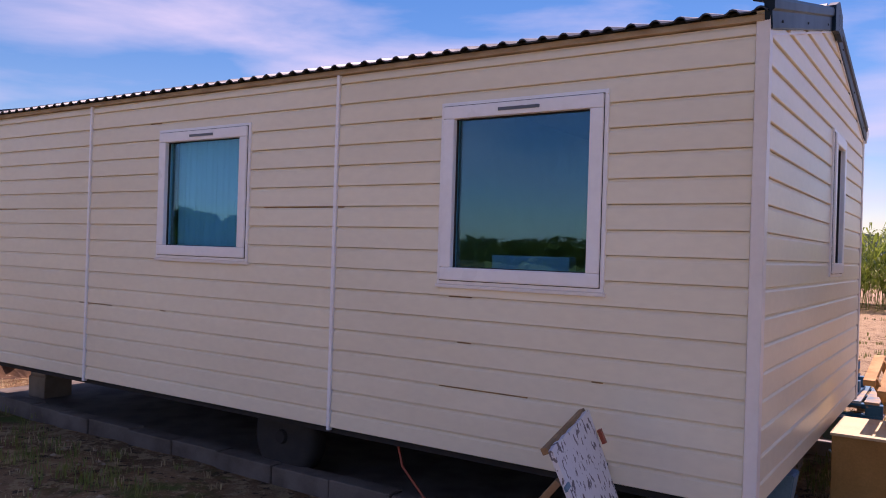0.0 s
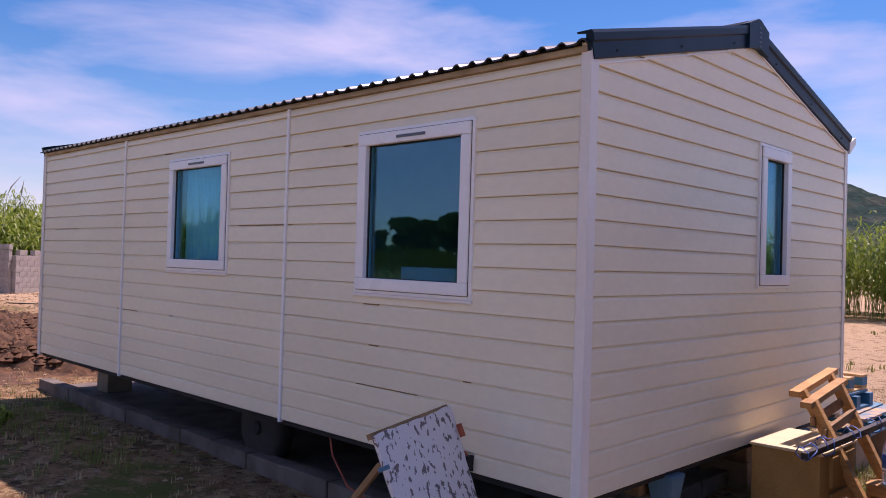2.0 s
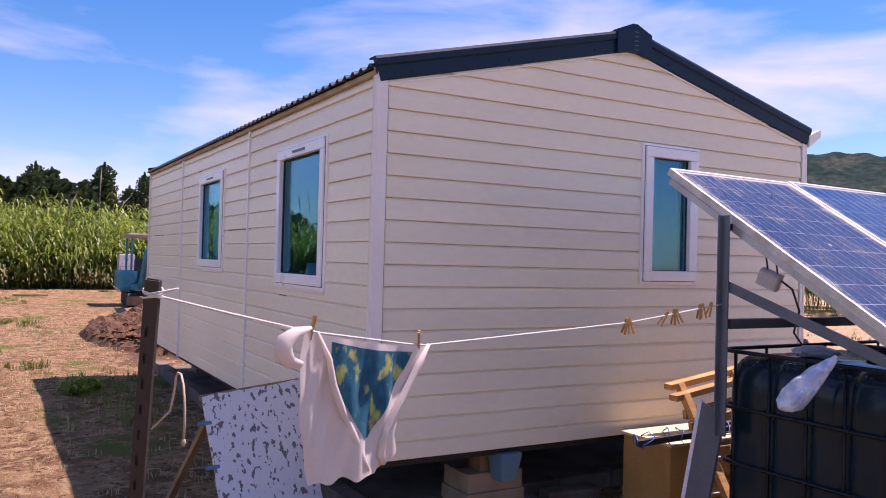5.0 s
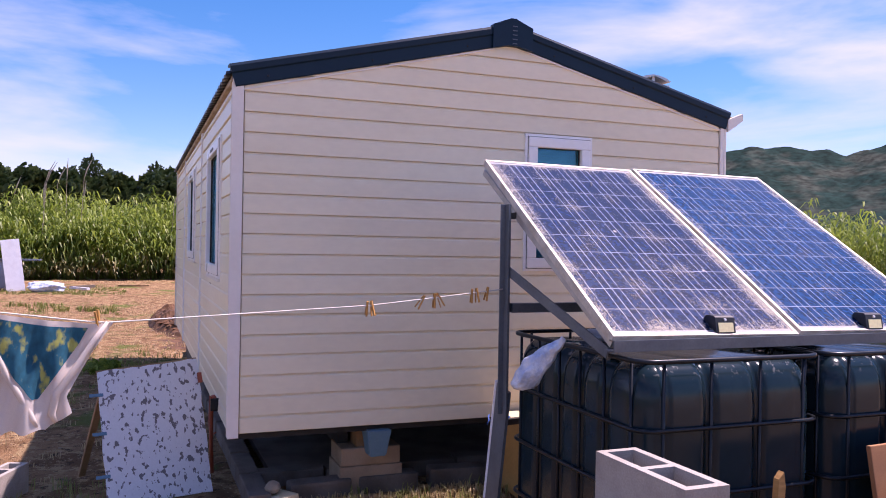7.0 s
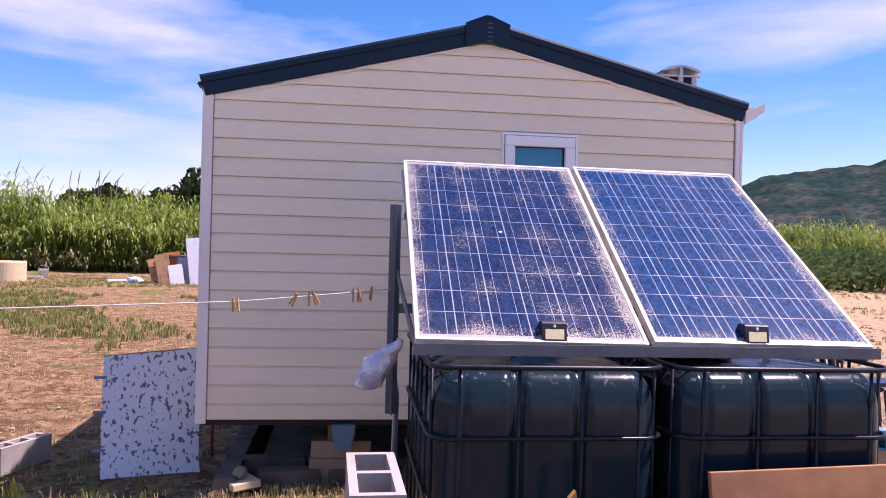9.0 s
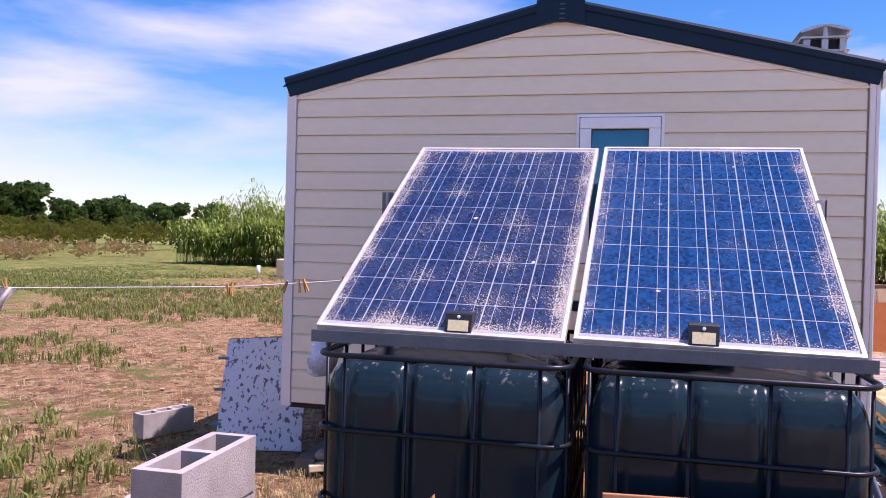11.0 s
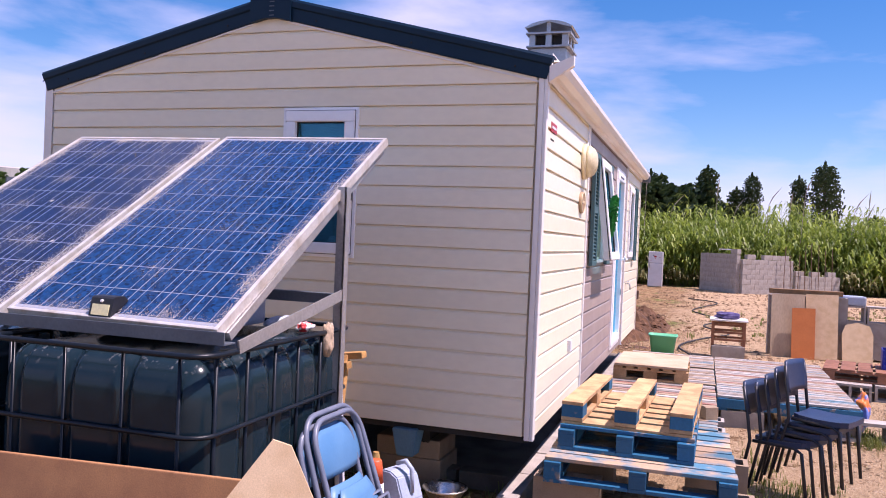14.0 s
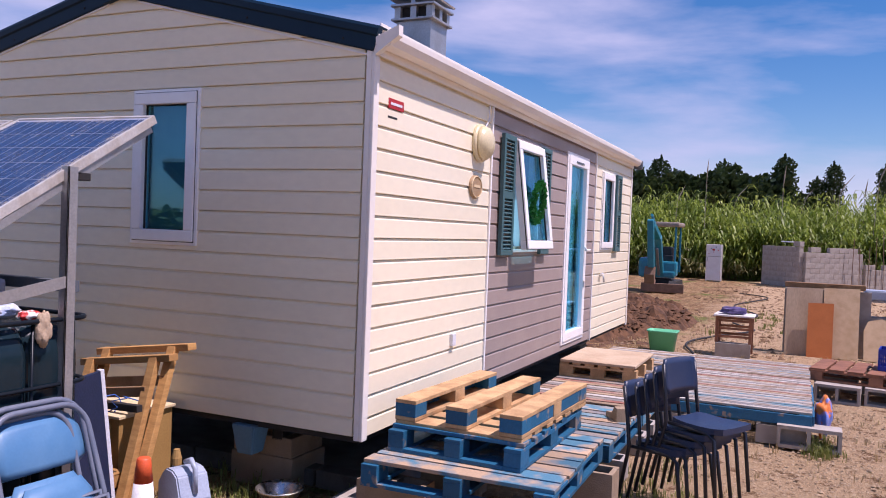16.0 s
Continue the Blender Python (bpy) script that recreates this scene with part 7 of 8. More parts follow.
# stacked chairs
def stacking_chair(m):
    ch = thing("stacking_chair", "dark navy metal-framed stacking chair in a stack", "chair", m, "stacked chairs")
    bm = bmesh.new()
    g = []
    for j in range(9):
        v = j / 8
        row = []
        for i in range(9):
            u = -1 + 2 * i / 8
            w = 0.20 - 0.02 * (1 - v) - 0.03 * max(0, abs(v - 0.5) * 2 - 0.7) / 0.3
            z = 0.44 + 0.02 * v - 0.012 * math.sin(math.pi * v) + 0.006 * u * u
            row.append((bm.verts.new((u * w, -0.20 + 0.41 * v, z + 0.018)), bm.verts.new((u * w, -0.20 + 0.41 * v, z - 0.024))))
        g.append(row)
    for j in range(8):
        for i in range(8):
            a, b, c, d = g[j][i], g[j][i + 1], g[j + 1][i + 1], g[j + 1][i]
            bm.faces.new((a[0], b[0], c[0], d[0]))
            bm.faces.new((a[1], d[1], c[1], b[1]))
    for k in range(8):
        for a, b in ((g[0][k], g[0][k + 1]), (g[8][k], g[8][k + 1]), (g[k][0], g[k + 1][0]), (g[k][8], g[k + 1][8])):
            bm.faces.new((a[0], a[1], b[1], b[0]))
    part("seat", bm, M_CHAIRSEAT, ch, "padded navy seat")
    bm = bmesh.new()
    rows = []
    for j in range(7):
        v = j / 6
        row = []
        for i in range(9):
            u = -1 + 2 * i / 8
            w = 0.19 - 0.02 * (abs(v - 0.5) * 2) ** 4
            y = -0.235 - 0.05 * v - 0.025 * (1 - u * u)
            z = 0.615 + 0.235 * v
            row.append((bm.verts.new((u * w, y, z)), bm.verts.new((u * w, y - 0.022, z))))
        rows.append(row)
    for j in range(6):
        for i in range(8):
            a, b, c, d = rows[j][i], rows[j][i + 1], rows[j + 1][i + 1], rows[j + 1][i]
            bm.faces.new((a[0], b[0], c[0], d[0]))
            bm.faces.new((a[1], d[1], c[1], b[1]))
    for k in range(8):
        for a, b in ((rows[0][k], rows[0][k + 1]), (rows[6][k], rows[6][k + 1])):
            bm.faces.new((a[0], a[1], b[1], b[0]))
    for k in range(6):
        for a, b in ((rows[k][0], rows[k + 1][0]), (rows[k][8], rows[k + 1][8])):
            bm.faces.new((a[0], a[1], b[1], b[0]))
    part("backrest", bm, M_CHAIRSEAT, ch, "curved navy backrest", True)
    for s in (-1, 1):
        part("back_leg", tube(bmesh.new(), [(s * 0.205, -0.30, 0.0), (s * 0.195, -0.22, 0.42), (s * 0.185, -0.25, 0.60), (s * 0.185, -0.29, 0.82)], 0.0135, 8), M_CHAIRTUBE, ch, "", True)
        part("front_leg", tube(bmesh.new(), [(s * 0.205, 0.22, 0.0), (s * 0.19, 0.16, 0.40), (s * 0.185, 0.10, 0.43), (s * 0.19, -0.20, 0.425)], 0.0135, 8), M_CHAIRTUBE, ch, "", True)
    return ch


c0 = stacking_chair(Matrix.Identity(4))
chair_base = Matrix.Translation((-1.99, 9.49, 0.0)) @ pose(0, 0, 0, 0, 0, -27) @ Matrix.Scale(0.94, 4)
c0.matrix_basis = chair_base
for k in range(1, 5):
    copy_thing(c0, chair_base @ Matrix.Translation((-0.004 * k, 0.058 * k, 0.058 * k)) @ pose(0, 0, 0, -0.8 * k, 0, 0))

# stool, tub, boards, crate and canister
st = placed("wooden_stool", "small wooden stool table with white top", "stool", (-9.7, 9.28, 0.0))
concrete_block("grey concrete block under the stool", Matrix.Translation((-9.55, 9.28, 0.0)) @ pose(0, 0, 0, 0, 0, 92), 0.5, 0.2, 0.2, 2)
for dx in (-0.22, 0.22):
    for dy in (-0.24, 0.24):
        wpart("leg", boxed(-9.75 + dx - 0.022, -9.75 + dx + 0.022, 9.28 + dy - 0.022, 9.28 + dy + 0.022, 0.0 if dx < 0 else 0.2, 0.60), M_REDWOOD, st)
for z in (0.28, 0.40, 0.52):
    for dx in (-0.22, 0.22):
        wpart("rail", boxed(-9.75 + dx - 0.012, -9.75 + dx + 0.012, 9.062, 9.498, z, z + 0.035), M_REDWOOD, st)
wpart("top", boxed(-10.02, -9.48, 8.99, 9.57, 0.60, 0.625, bevel=0.004), M_PINKWHITE, st, "white tabletop")
crumple("purple_bag", "purple and white cloth bag lying on the stool", "bag", (-9.72, 9.26, 0.68), (0.16, 0.18, 0.055), M_PURPLE, 3)
tub = placed("green_tub", "mint green plastic tub on bare earth", "tub", (-9.35, 8.27, 0))
bm = bmesh.new()
prev = None
for z, s in ((0.0, 0.78), (0.30, 0.96), (0.31, 1.05), (0.33, 1.05), (0.33, 0.95), (0.05, 0.76)):
    ring = [bm.verts.new((-9.35 + px * s, 8.27 + py * s, z)) for px, py, _ in rounded_path(-0.17, 0.17, -0.22, 0.22, 0, 0.06)]
    if prev:
        for k in range(len(ring)):
            bm.faces.new((prev[k - 1], prev[k], ring[k], ring[k - 1]))
    else:
        bm.faces.new(ring)
    prev = ring
bm.faces.new(prev)
wpart("body", bm, M_TUB, tub, "", True)

for y0, y1, h, x, mat, lean, lab in ((9.98, 10.50, 1.08, -10.40, M_PLY, -9, "grey plywood sheet leaning on a block wall"), (10.30, 10.66, 0.86, -10.30, M_ORANGEBOARD, -10, "orange-brown board leaning on plywood"), (10.52, 11.02, 1.10, -10.42, M_CHIP, -9, "tan plywood sheet leaning on a block wall"), (11.10, 11.55, 0.66, -10.45, M_CHIP, -12, "rounded tan chair back board leaning on blocks")):
    b = placed("leaning_board", lab, "board", (x, (y0 + y1) / 2, 0), "leaning boards")
    bm = bmesh.new()
    hw = (y1 - y0) / 2
    if h < 0.7:
        o = [(-hw, 0), (hw, 0), (hw * 1.05, h * 0.7), (hw * 0.8, h * 0.93), (0, h), (-hw * 0.8, h * 0.93), (-hw * 1.05, h * 0.7)]
    else:
        o = [(-hw, 0), (hw, 0), (hw, h), (-hw, h - 0.01)]
    extruded(bm, o, 0.022, Matrix.Translation((x, (y0 + y1) / 2, -0.01)) @ pose(0, 0, 0, 0, lean, 0) @ pose(0, 0, 0, 0, 0, 90))
    wpart("sheet", bm, mat, b)
for k in range(9):
    r, c = divmod(k, 3)
    turned = Matrix.Translation((0.15, 0, 0.149)) @ pose(0, 0, 0, 0, 90, 0) @ pose(0, 0, 0, 0, 0, 90) @ Matrix.Translation((0, 0, -0.3)) if r == 2 else pose(0, 0, 0, 0, 0, 90)
    concrete_block("grey concrete block in a low stack", Matrix.Translation((-11.05, 11.30 + c * 0.42 - 0.1 * (r % 2), 0.0 + 0.3 * r)) @ turned, 0.40, 0.298, 0.299, 1, group="low block stack")
for k in range(2):
    b = placed("long_beam", "weathered timber lying on the boards", "beam", (-10.75, 10.5, 1.05), "beams")
    wpart("beam", boxed(-10.72 - k * 0.1, -10.66 - k * 0.1, 9.95, 11.1, 1.05, 1.13, bevel=0.005), M_OLDWOOD, b)
for k in range(6):
    r, c = divmod(k, 3)
    concrete_block("grey concrete block behind the leaning boards", Matrix.Translation((-10.83, 10.15 + c * 0.42, 0.0 + 0.5 * r)) @ pose(0, 0, 0, 0, 0, 90), 0.40, 0.2, 0.499 if r == 0 else 0.52, 2, group="low block stack")
pallet("brown wooden pallet bench on concrete blocks", Matrix.Translation((-7.05, 11.05, 0.2)) @ pose(0, 0, 0, 0, 0, 80), 1.35, 0.9, 7, M_REDWOOD, M_REDWOOD, gap=0.15)
for y in (10.62, 11.12, 11.55):
    concrete_block("grey hollow block under the pallet bench", Matrix.Translation((-6.68, y, 0.1)) @ pose(0, 0, 0, 90, 0, 82), 0.46, 0.198, 0.2, 2, group="blocks under bench")
    concrete_block("grey hollow block under the pallet bench", Matrix.Translation((-7.40, y, 0.0)) @ pose(0, 0, 0, 0, 0, 82), 0.46, 0.198, 0.199, 2, group="blocks under bench")
crate = placed("blue_crate", "cobalt blue perforated plastic crate on a pallet bench", "crate", (-7.1, 11.3, 0.345))
cmx = Matrix.Translation((-7.1, 11.32, 0.346)) @ pose(0, 0, 0, 0, 0, 82)
for s, nm in ((-1, "side"), (1, "side")):
    bm = bmesh.new()
    for z0, z1 in ((0.0, 0.05), (0.085, 0.10), (0.135, 0.15), (0.185, 0.24)):
        box(bm, -0.28, 0.28, s * 0.19 - 0.006, s * 0.19 + 0.006, z0, z1, 0, cmx)
    for k in range(15):
        x = -0.27 + k * 0.54 / 14
        box(bm, x - 0.008, x + 0.008, s * 0.19 - 0.005, s * 0.19 + 0.005, 0.05, 0.185, 0, cmx)
    wpart("side", bm, M_CRATE, crate)
    wpart("end", boxed(s * 0.28 - 0.006, s * 0.28 + 0.006, -0.184, 0.184, 0.0, 0.24, m=cmx), M_CRATE, crate)
wpart("base", boxed(-0.273, 0.273, -0.183, 0.183, 0.0, 0.012, m=cmx), M_CRATE, crate)
jc = placed("white_canister", "large translucent white water canister in the crate", "canister", (-7.1, 11.4, 0.36))
jm2 = Matrix.Translation((-7.1, 11.42, 0.36)) @ pose(0, 0, 0, 0, 0, 82)
bm = bmesh.new()
extruded(bm, [(-0.19, 0), (0.19, 0), (0.19, 0.56), (0.14, 0.63), (0.08, 0.64), (0.07, 0.60), (-0.05, 0.60), (-0.07, 0.64), (-0.15, 0.63), (-0.19, 0.57)], 0.26, jm2 @ Matrix.Translation((0, -0.13, 0)))
bmesh.ops.bevel(bm, geom=list(bm.edges), offset=0.022, segments=3, affect='EDGES')
wpart("body", bm, M_WHITE, jc)
wpart("grip", tube(bmesh.new(), [jm2 @ Vector(p) for p in ((-0.08, 0, 0.625), (0.08, 0, 0.625))], 0.016, 8), M_WHITE, jc)
blackbox = placed("grey_bin", "dark grey plastic bin beside the bench", "bin", (-6.85, 12.0, 0))
wpart("body", boxed(-7.1, -6.65, 11.85, 12.25, 0.0, 0.33, bevel=0.02), M_STEEL, blackbox)
wpart("handle", tube(bmesh.new(), [(-6.7, 11.95, 0.33), (-6.7, 11.97, 0.38), (-6.7, 12.12, 0.38), (-6.7, 12.14, 0.33)], 0.012, 8), M_STEEL, blackbox, "", True)
crumple("bright_bag", "crumpled blue and orange packet hanging at the terrace corner", "bag", (-4.75, 10.42, 0.17), (0.13, 0.07, 0.17), material("blue_orange_packet", (0.16, 0.24, 0.62), 0.5, second=(0.72, 0.20, 0.04), grain=9, amount=1.0, low=0.47, high=0.53), 4)
grid_bin = placed("blue_basin", "pale blue basin on the low block stack", "basin", (-11.05, 11.25, 0.9))
wpart("body", boxed(-11.2, -10.9, 11.1, 11.5, 0.90, 1.06, bevel=0.03), M_GREYCAN, grid_bin)


# ---- the field and the distance ----
M_SOIL = material("dug_brown_soil", (0.14, 0.062, 0.024), 0.95, second=(0.04, 0.017, 0.007), grain=6, amount=0.8, fine=40, bump=0.5)
M_GRASS = leaf_material("grass_blades", (0.095, 0.145, 0.024), (0.27, 0.275, 0.07), 1.2, 0.35)
M_STRAW = leaf_material("straw_blades", (0.40, 0.28, 0.13), (0.55, 0.42, 0.22), 1.5, 0.2)
M_PEBBLE = material("pale_pebbles", (0.40, 0.29, 0.18), 0.95, second=(0.22, 0.15, 0.09), grain=3, amount=0.9, bump=0.2)
M_DIGBLUE = material("digger_turquoise_paint", (0.005, 0.22, 0.31), 0.35, second=(0.012, 0.15, 0.21), grain=6, amount=0.6, bump=0.05)
M_CANOPY = material("digger_canopy", (0.30, 0.25, 0.20), 0.6)
M_RUST = material("rusty_bucket", (0.22, 0.13, 0.08), 0.75, second=(0.12, 0.07, 0.05), grain=9)
M_FRIDGE = material("white_enamel", (0.74, 0.73, 0.73), 0.35, second=(0.62, 0.60, 0.58), grain=4, amount=0.4, bump=0.02)
M_GREYSIDE = material("grey_enamel_side", (0.42, 0.40, 0.39), 0.5)


def mound():
    verts, faces = [], []
    n = 70
    for j in range(n + 1):
        for i in range(n + 1):
            u, v = -1 + 2 * i / n, -1 + 2 * j / n
            x, y = -13.6 + 4.2 * u, 5.9 + 2.3 * v
            r = math.sqrt(u * u + v * v)
            h = 0.40 * max(0.0, 1 - r * r) ** 0.5
            h *= 0.75 + 0.7 * noise.noise((x * 0.6, y * 0.6, 2))
            z = h + max(0, min(1, (1.05 - r) * 5)) * (0.34 * abs(noise.noise((x * 1.9, y * 1.9, 5))) + 0.10 * noise.noise((x * 9, y * 9, 1)))
            verts.append((x, y, z - 0.03))
    w = n + 1
    faces = [(j * w + i, j * w + i + 1, (j + 1) * w + i + 1, (j + 1) * w + i) for j in range(n) for i in range(n)]
    from_arrays("earth_mound", verts, faces, M_SOIL, "heap of freshly dug dark brown earth", "earth heap")


mound()


def scatter_stones(name, label, count, place, size, mat, seed):
    rnd = random.Random(seed)
    verts, faces = [], []
    ico = [(0, 0, 1), (0.9, 0, 0.2), (0.28, 0.85, 0.2), (-0.72, 0.5, 0.2), (-0.72, -0.5, 0.2), (0.28, -0.85, 0.2), (0, 0, -0.6)]
    tri = [(0, 1, 2), (0, 2, 3), (0, 3, 4), (0, 4, 5), (0, 5, 1), (6, 2, 1), (6, 3, 2), (6, 4, 3), (6, 5, 4), (6, 1, 5)]
    for k in range(count):
        x, y, z = place(rnd)
        s = size * (0.35 + rnd.random() ** 3 * 1.6)
        a = rnd.uniform(0, math.tau)
        ca, sa = math.cos(a), math.sin(a)
        sx, sy, sz = s * rnd.uniform(0.7, 1.3), s * rnd.uniform(0.7, 1.3), s * rnd.uniform(0.4, 0.9)
        i = len(verts)
        for px, py, pz in ico:
            px, py = px * sx * rnd.uniform(0.8, 1.2), py * sy * rnd.uniform(0.8, 1.2)
            verts.append((x + px * ca - py * sa, y + px * sa + py * ca, z + pz * sz))
        faces += [(i + a_, i + b_, i + c_) for a_, b_, c_ in tri]
    return from_arrays(name, verts, faces, mat, label, "stones", "stuff")


def on_mound(r):
    a, d = r.uniform(0, math.tau), math.sqrt(r.random())
    x, y = -13.6 + 4.1 * d * math.cos(a), 5.9 + 2.2 * d * math.sin(a)
    return x, y, 0.34 * max(0, 1 - d * d) ** 0.5 + 0.06


scatter_stones("earth_clods", "dark brown clods of dug earth on the heap", 4200, on_mound, 0.065, M_SOIL, 31)


def in_field(r):
    while True:
        x, y = r.uniform(-22, 4), r.uniform(-8, 14)
        if not (X0 - 0.2 < x < X1 + 0.1 and Y0 - 0.1 < y < Y1 + 0.1):
            return x, y, 0.0


def in_gravel(r):
    return r.uniform(-6.5, 0.5), r.uniform(9.9, 13.5), 0.0


scatter_stones("field_clods", "pale clods and stones strewn over bare earth", 9000, in_field, 0.016, M_PEBBLE, 32)
def in_plot(r):
    x, y = r.uniform(-30, -8.6), r.uniform(7.2, 18)
    return x, y, 0.10 * min(max((-x - 14) / 14, 0), 1) - 0.02


M_CLOD = material("brown_soil_clods", (0.27, 0.165, 0.088), 0.95, second=(0.15, 0.085, 0.045), grain=3, amount=0.9, bump=0.2)
scatter_stones("soil_clods", "brown clods strewn over the dug plot", 7000, in_plot, 0.034, M_CLOD, 34)
scatter_stones("gravel", "pale gravel strewn beside the terrace", 9000, in_gravel, 0.011, M_PEBBLE, 33)


def tufts(name, label, count, place, height, mat, seed, per=9, width=0.006):
    rnd = random.Random(seed)
    verts, faces = [], []
    for k in range(count):
        spot = place(rnd)
        if spot is None:
            continue
        x, y = spot
        hh = height * rnd.uniform(0.5, 1.3)
        for q in range(per):
            a = rnd.uniform(0, math.tau)
            bx, by = x + rnd.gauss(0, 0.035), y + rnd.gauss(0, 0.035)
            ln = hh * rnd.uniform(0.4, 1.0)
            d = ln * rnd.uniform(0.15, 0.8)
            ca, sa = math.cos(a), math.sin(a)
            w = width * rnd.uniform(0.7, 1.4)
            i = len(verts)
            verts += [(bx - sa * w, by + ca * w, -0.01), (bx + sa * w, by - ca * w, -0.01), (bx + ca * d * 0.4 + sa * w * 0.8, by + sa * d * 0.4 - ca * w * 0.8, ln * 0.65), (bx + ca * d * 0.4 - sa * w * 0.8, by + sa * d * 0.4 + ca * w * 0.8, ln * 0.65), (bx + ca * d, by + sa * d, ln * 0.85)]
            faces += [(i, i + 1, i + 2, i + 3), (i + 3, i + 2, i + 4)]
    return from_arrays(name, verts, faces, mat, label, "grass", "stuff")


def meadow(r):
    x, y = r.uniform(-30, 2), r.uniform(-18, 3.0)
    if noise.noise((x * 0.22, y * 0.22, 4)) + 0.35 * noise.noise((x * 1.3, y * 1.3, 4)) + (0.22 if y < -2 else -0.05) < 0.08:
        return None
    return x, y


def by_blocks(r):
    c = r.choice(((-0.35, 4.6, 0.35, 0.5), (-0.3, 5.4, 0.3, 0.4), (-0.75, 6.95, 0.25, 0.35), (-0.4, 7.6, 0.5, 0.3), (-1.4, 9.45, 0.5, 0.25), (-2.2, 9.35, 0.4, 0.2), (-4.2, 10.38, 0.12, 0.05), (-0.9, 2.9, 0.5, 0.5), (-6.9, 3.1, 0.6, 0.25), (-5.6, 3.35, 0.5, 0.2), (-7.6, 3.5, 0.6, 0.3)))
    return c[0] + r.gauss(0, c[2]), c[1] + r.gauss(0, c[3])


def far_side(r):
    x, y = r.uniform(-30, 0), r.uniform(8.5, 30)
    if noise.noise((x * 0.25, y * 0.25, 9)) + 0.4 * noise.noise((x * 1.1, y * 1.1, 9)) < 0.14 or (x > -12 and y < 12.5):
        return None
    return x, y


tufts("meadow_grass", "patchy green grass on bare sandy earth", 20000, meadow, 0.17, M_GRASS, 41, 9, 0.008)
tufts("field_grass", "sparse green weeds on bare earth", 3500, far_side, 0.14, M_GRASS, 42, 8, 0.008)
tufts("yard_grass", "tufts of green grass by blocks and pallets", 620, by_blocks, 0.11, M_GRASS, 43, 10, 0.003)
tufts("straw", "dry straw lying over the yard", 5200, lambda r: in_field(r)[:2], 0.07, M_STRAW, 44, 5, 0.004)
tufts("yard_straw", "dry straw around the blocks", 1500, lambda r: (r.uniform(-0.9, 0.6), r.uniform(4.0, 8.2)), 0.05, M_STRAW, 45, 6, 0.003)

plant = placed("weed_clump", "low green leafy weed on the bare earth", "plant", (-7.0, 2.95, 0))
pv, pf = [], []
rp = random.Random(6)
leaf_cloud(rp, pv, pf, (0, 0, 0.07), (0.30, 0.22, 0.08), 160, 0.05)
from_arrays("leaves", pv, pf, M_REED, parent=plant)

# digger
dg = placed("mini_digger", "turquoise mini excavator with canopy, bucket on the ground", "excavator", (-22.9, 6.15, 0.08))
DX, DY = -22.9, 6.15


def D(x0, x1, y0, y1, z0, z1, bevel=0.02):
    return boxed(DX + x0, DX + x1, DY + y0, DY + y1, 0.08 + z0, 0.08 + z1, bevel=bevel)


for s in (-1, 1):
    bm = bmesh.new()
    extruded(bm, [(-0.75, 0.05), (-0.65, 0.0), (0.65, 0.0), (0.75, 0.08), (0.75, 0.26), (0.66, 0.36), (-0.66, 0.36), (-0.75, 0.26)], 0.23, Matrix.Translation((DX, DY + s * 0.38 - 0.115, 0.08)))
    wpart("track", bm, M_RUBBER, dg, "black rubber track")
wpart("undercarriage", D(-0.5, 0.5, -0.27, 0.27, 0.15, 0.42), M_DARK, dg)
wpart("dozer_blade", D(0.85, 0.93, -0.55, 0.75, 0.0, 0.28), M_RUST, dg, "brown dozer blade")
wpart("blade_arm", D(0.5, 0.86, -0.3, -0.2, 0.1, 0.2), M_DIGBLUE, dg)
wpart("body", D(-0.60, 0.50, -0.74, -0.18, 0.42, 1.06, 0.12), M_DIGBLUE, dg, "turquoise rounded engine cover")
wpart("nose", D(0.2, 0.62, -0.42, 0.42, 0.45, 0.66, 0.06), M_DIGBLUE, dg)
wpart("front_cover", D(0.18, 0.58, -0.12, 0.46, 0.5, 0.96, 0.06), M_DIGBLUE, dg)
wpart("seat", D(-0.30, -0.05, -0.2, 0.25, 0.98, 1.42, 0.06), M_BLACKPLASTIC, dg, "black seat")
wpart("controls", D(0.22, 0.30, -0.25, 0.30, 0.66, 1.15, 0.02), M_BLACKPLASTIC, dg)
for x in (-0.62, 0.42):
    for y in (-0.38, 0.38):
        wpart("canopy_post", D(x - 0.03, x + 0.03, y - 0.03, y + 0.03, 0.6, 2.06, 0.008), M_DIGBLUE, dg)
wpart("canopy", D(-0.75, 0.62, -0.5, 0.5, 2.06, 2.20, 0.05), M_CANOPY, dg, "beige-grey canopy roof")
bm = bmesh.new()
for p, q, w, h in (((0.5, -0.06, 0.5), (1.45, -0.02, 1.72), 0.19, 0.26), ((1.45, -0.02, 1.72), (3.0, 0.05, 2.08), 0.17, 0.22)):
    bar(bm, Vector(p) + Vector((DX, DY, 0.08)), Vector(q) + Vector((DX, DY, 0.08)), w, h, (0, 1, 0), 0.02)
wpart("boom", bm, M_DIGBLUE, dg)
wpart("stick", bar(bmesh.new(), (DX + 3.12, DY + 0.05, 2.28), (DX + 2.72, DY + 0.05, 0.92), 0.15, 0.18, (0, 1, 0), 0.02), M_DIGBLUE, dg)
wpart("ram", tube(bmesh.new(), [(DX + 0.75, DY - 0.04, 0.62), (DX + 1.45, DY - 0.02, 1.45)], 0.045, 10), M_STEEL, dg)
wpart("ram", tube(bmesh.new(), [(DX + 1.7, DY, 1.98), (DX + 2.95, DY + 0.05, 2.42)], 0.045, 10), M_DIGBLUE, dg)
bm = bmesh.new()
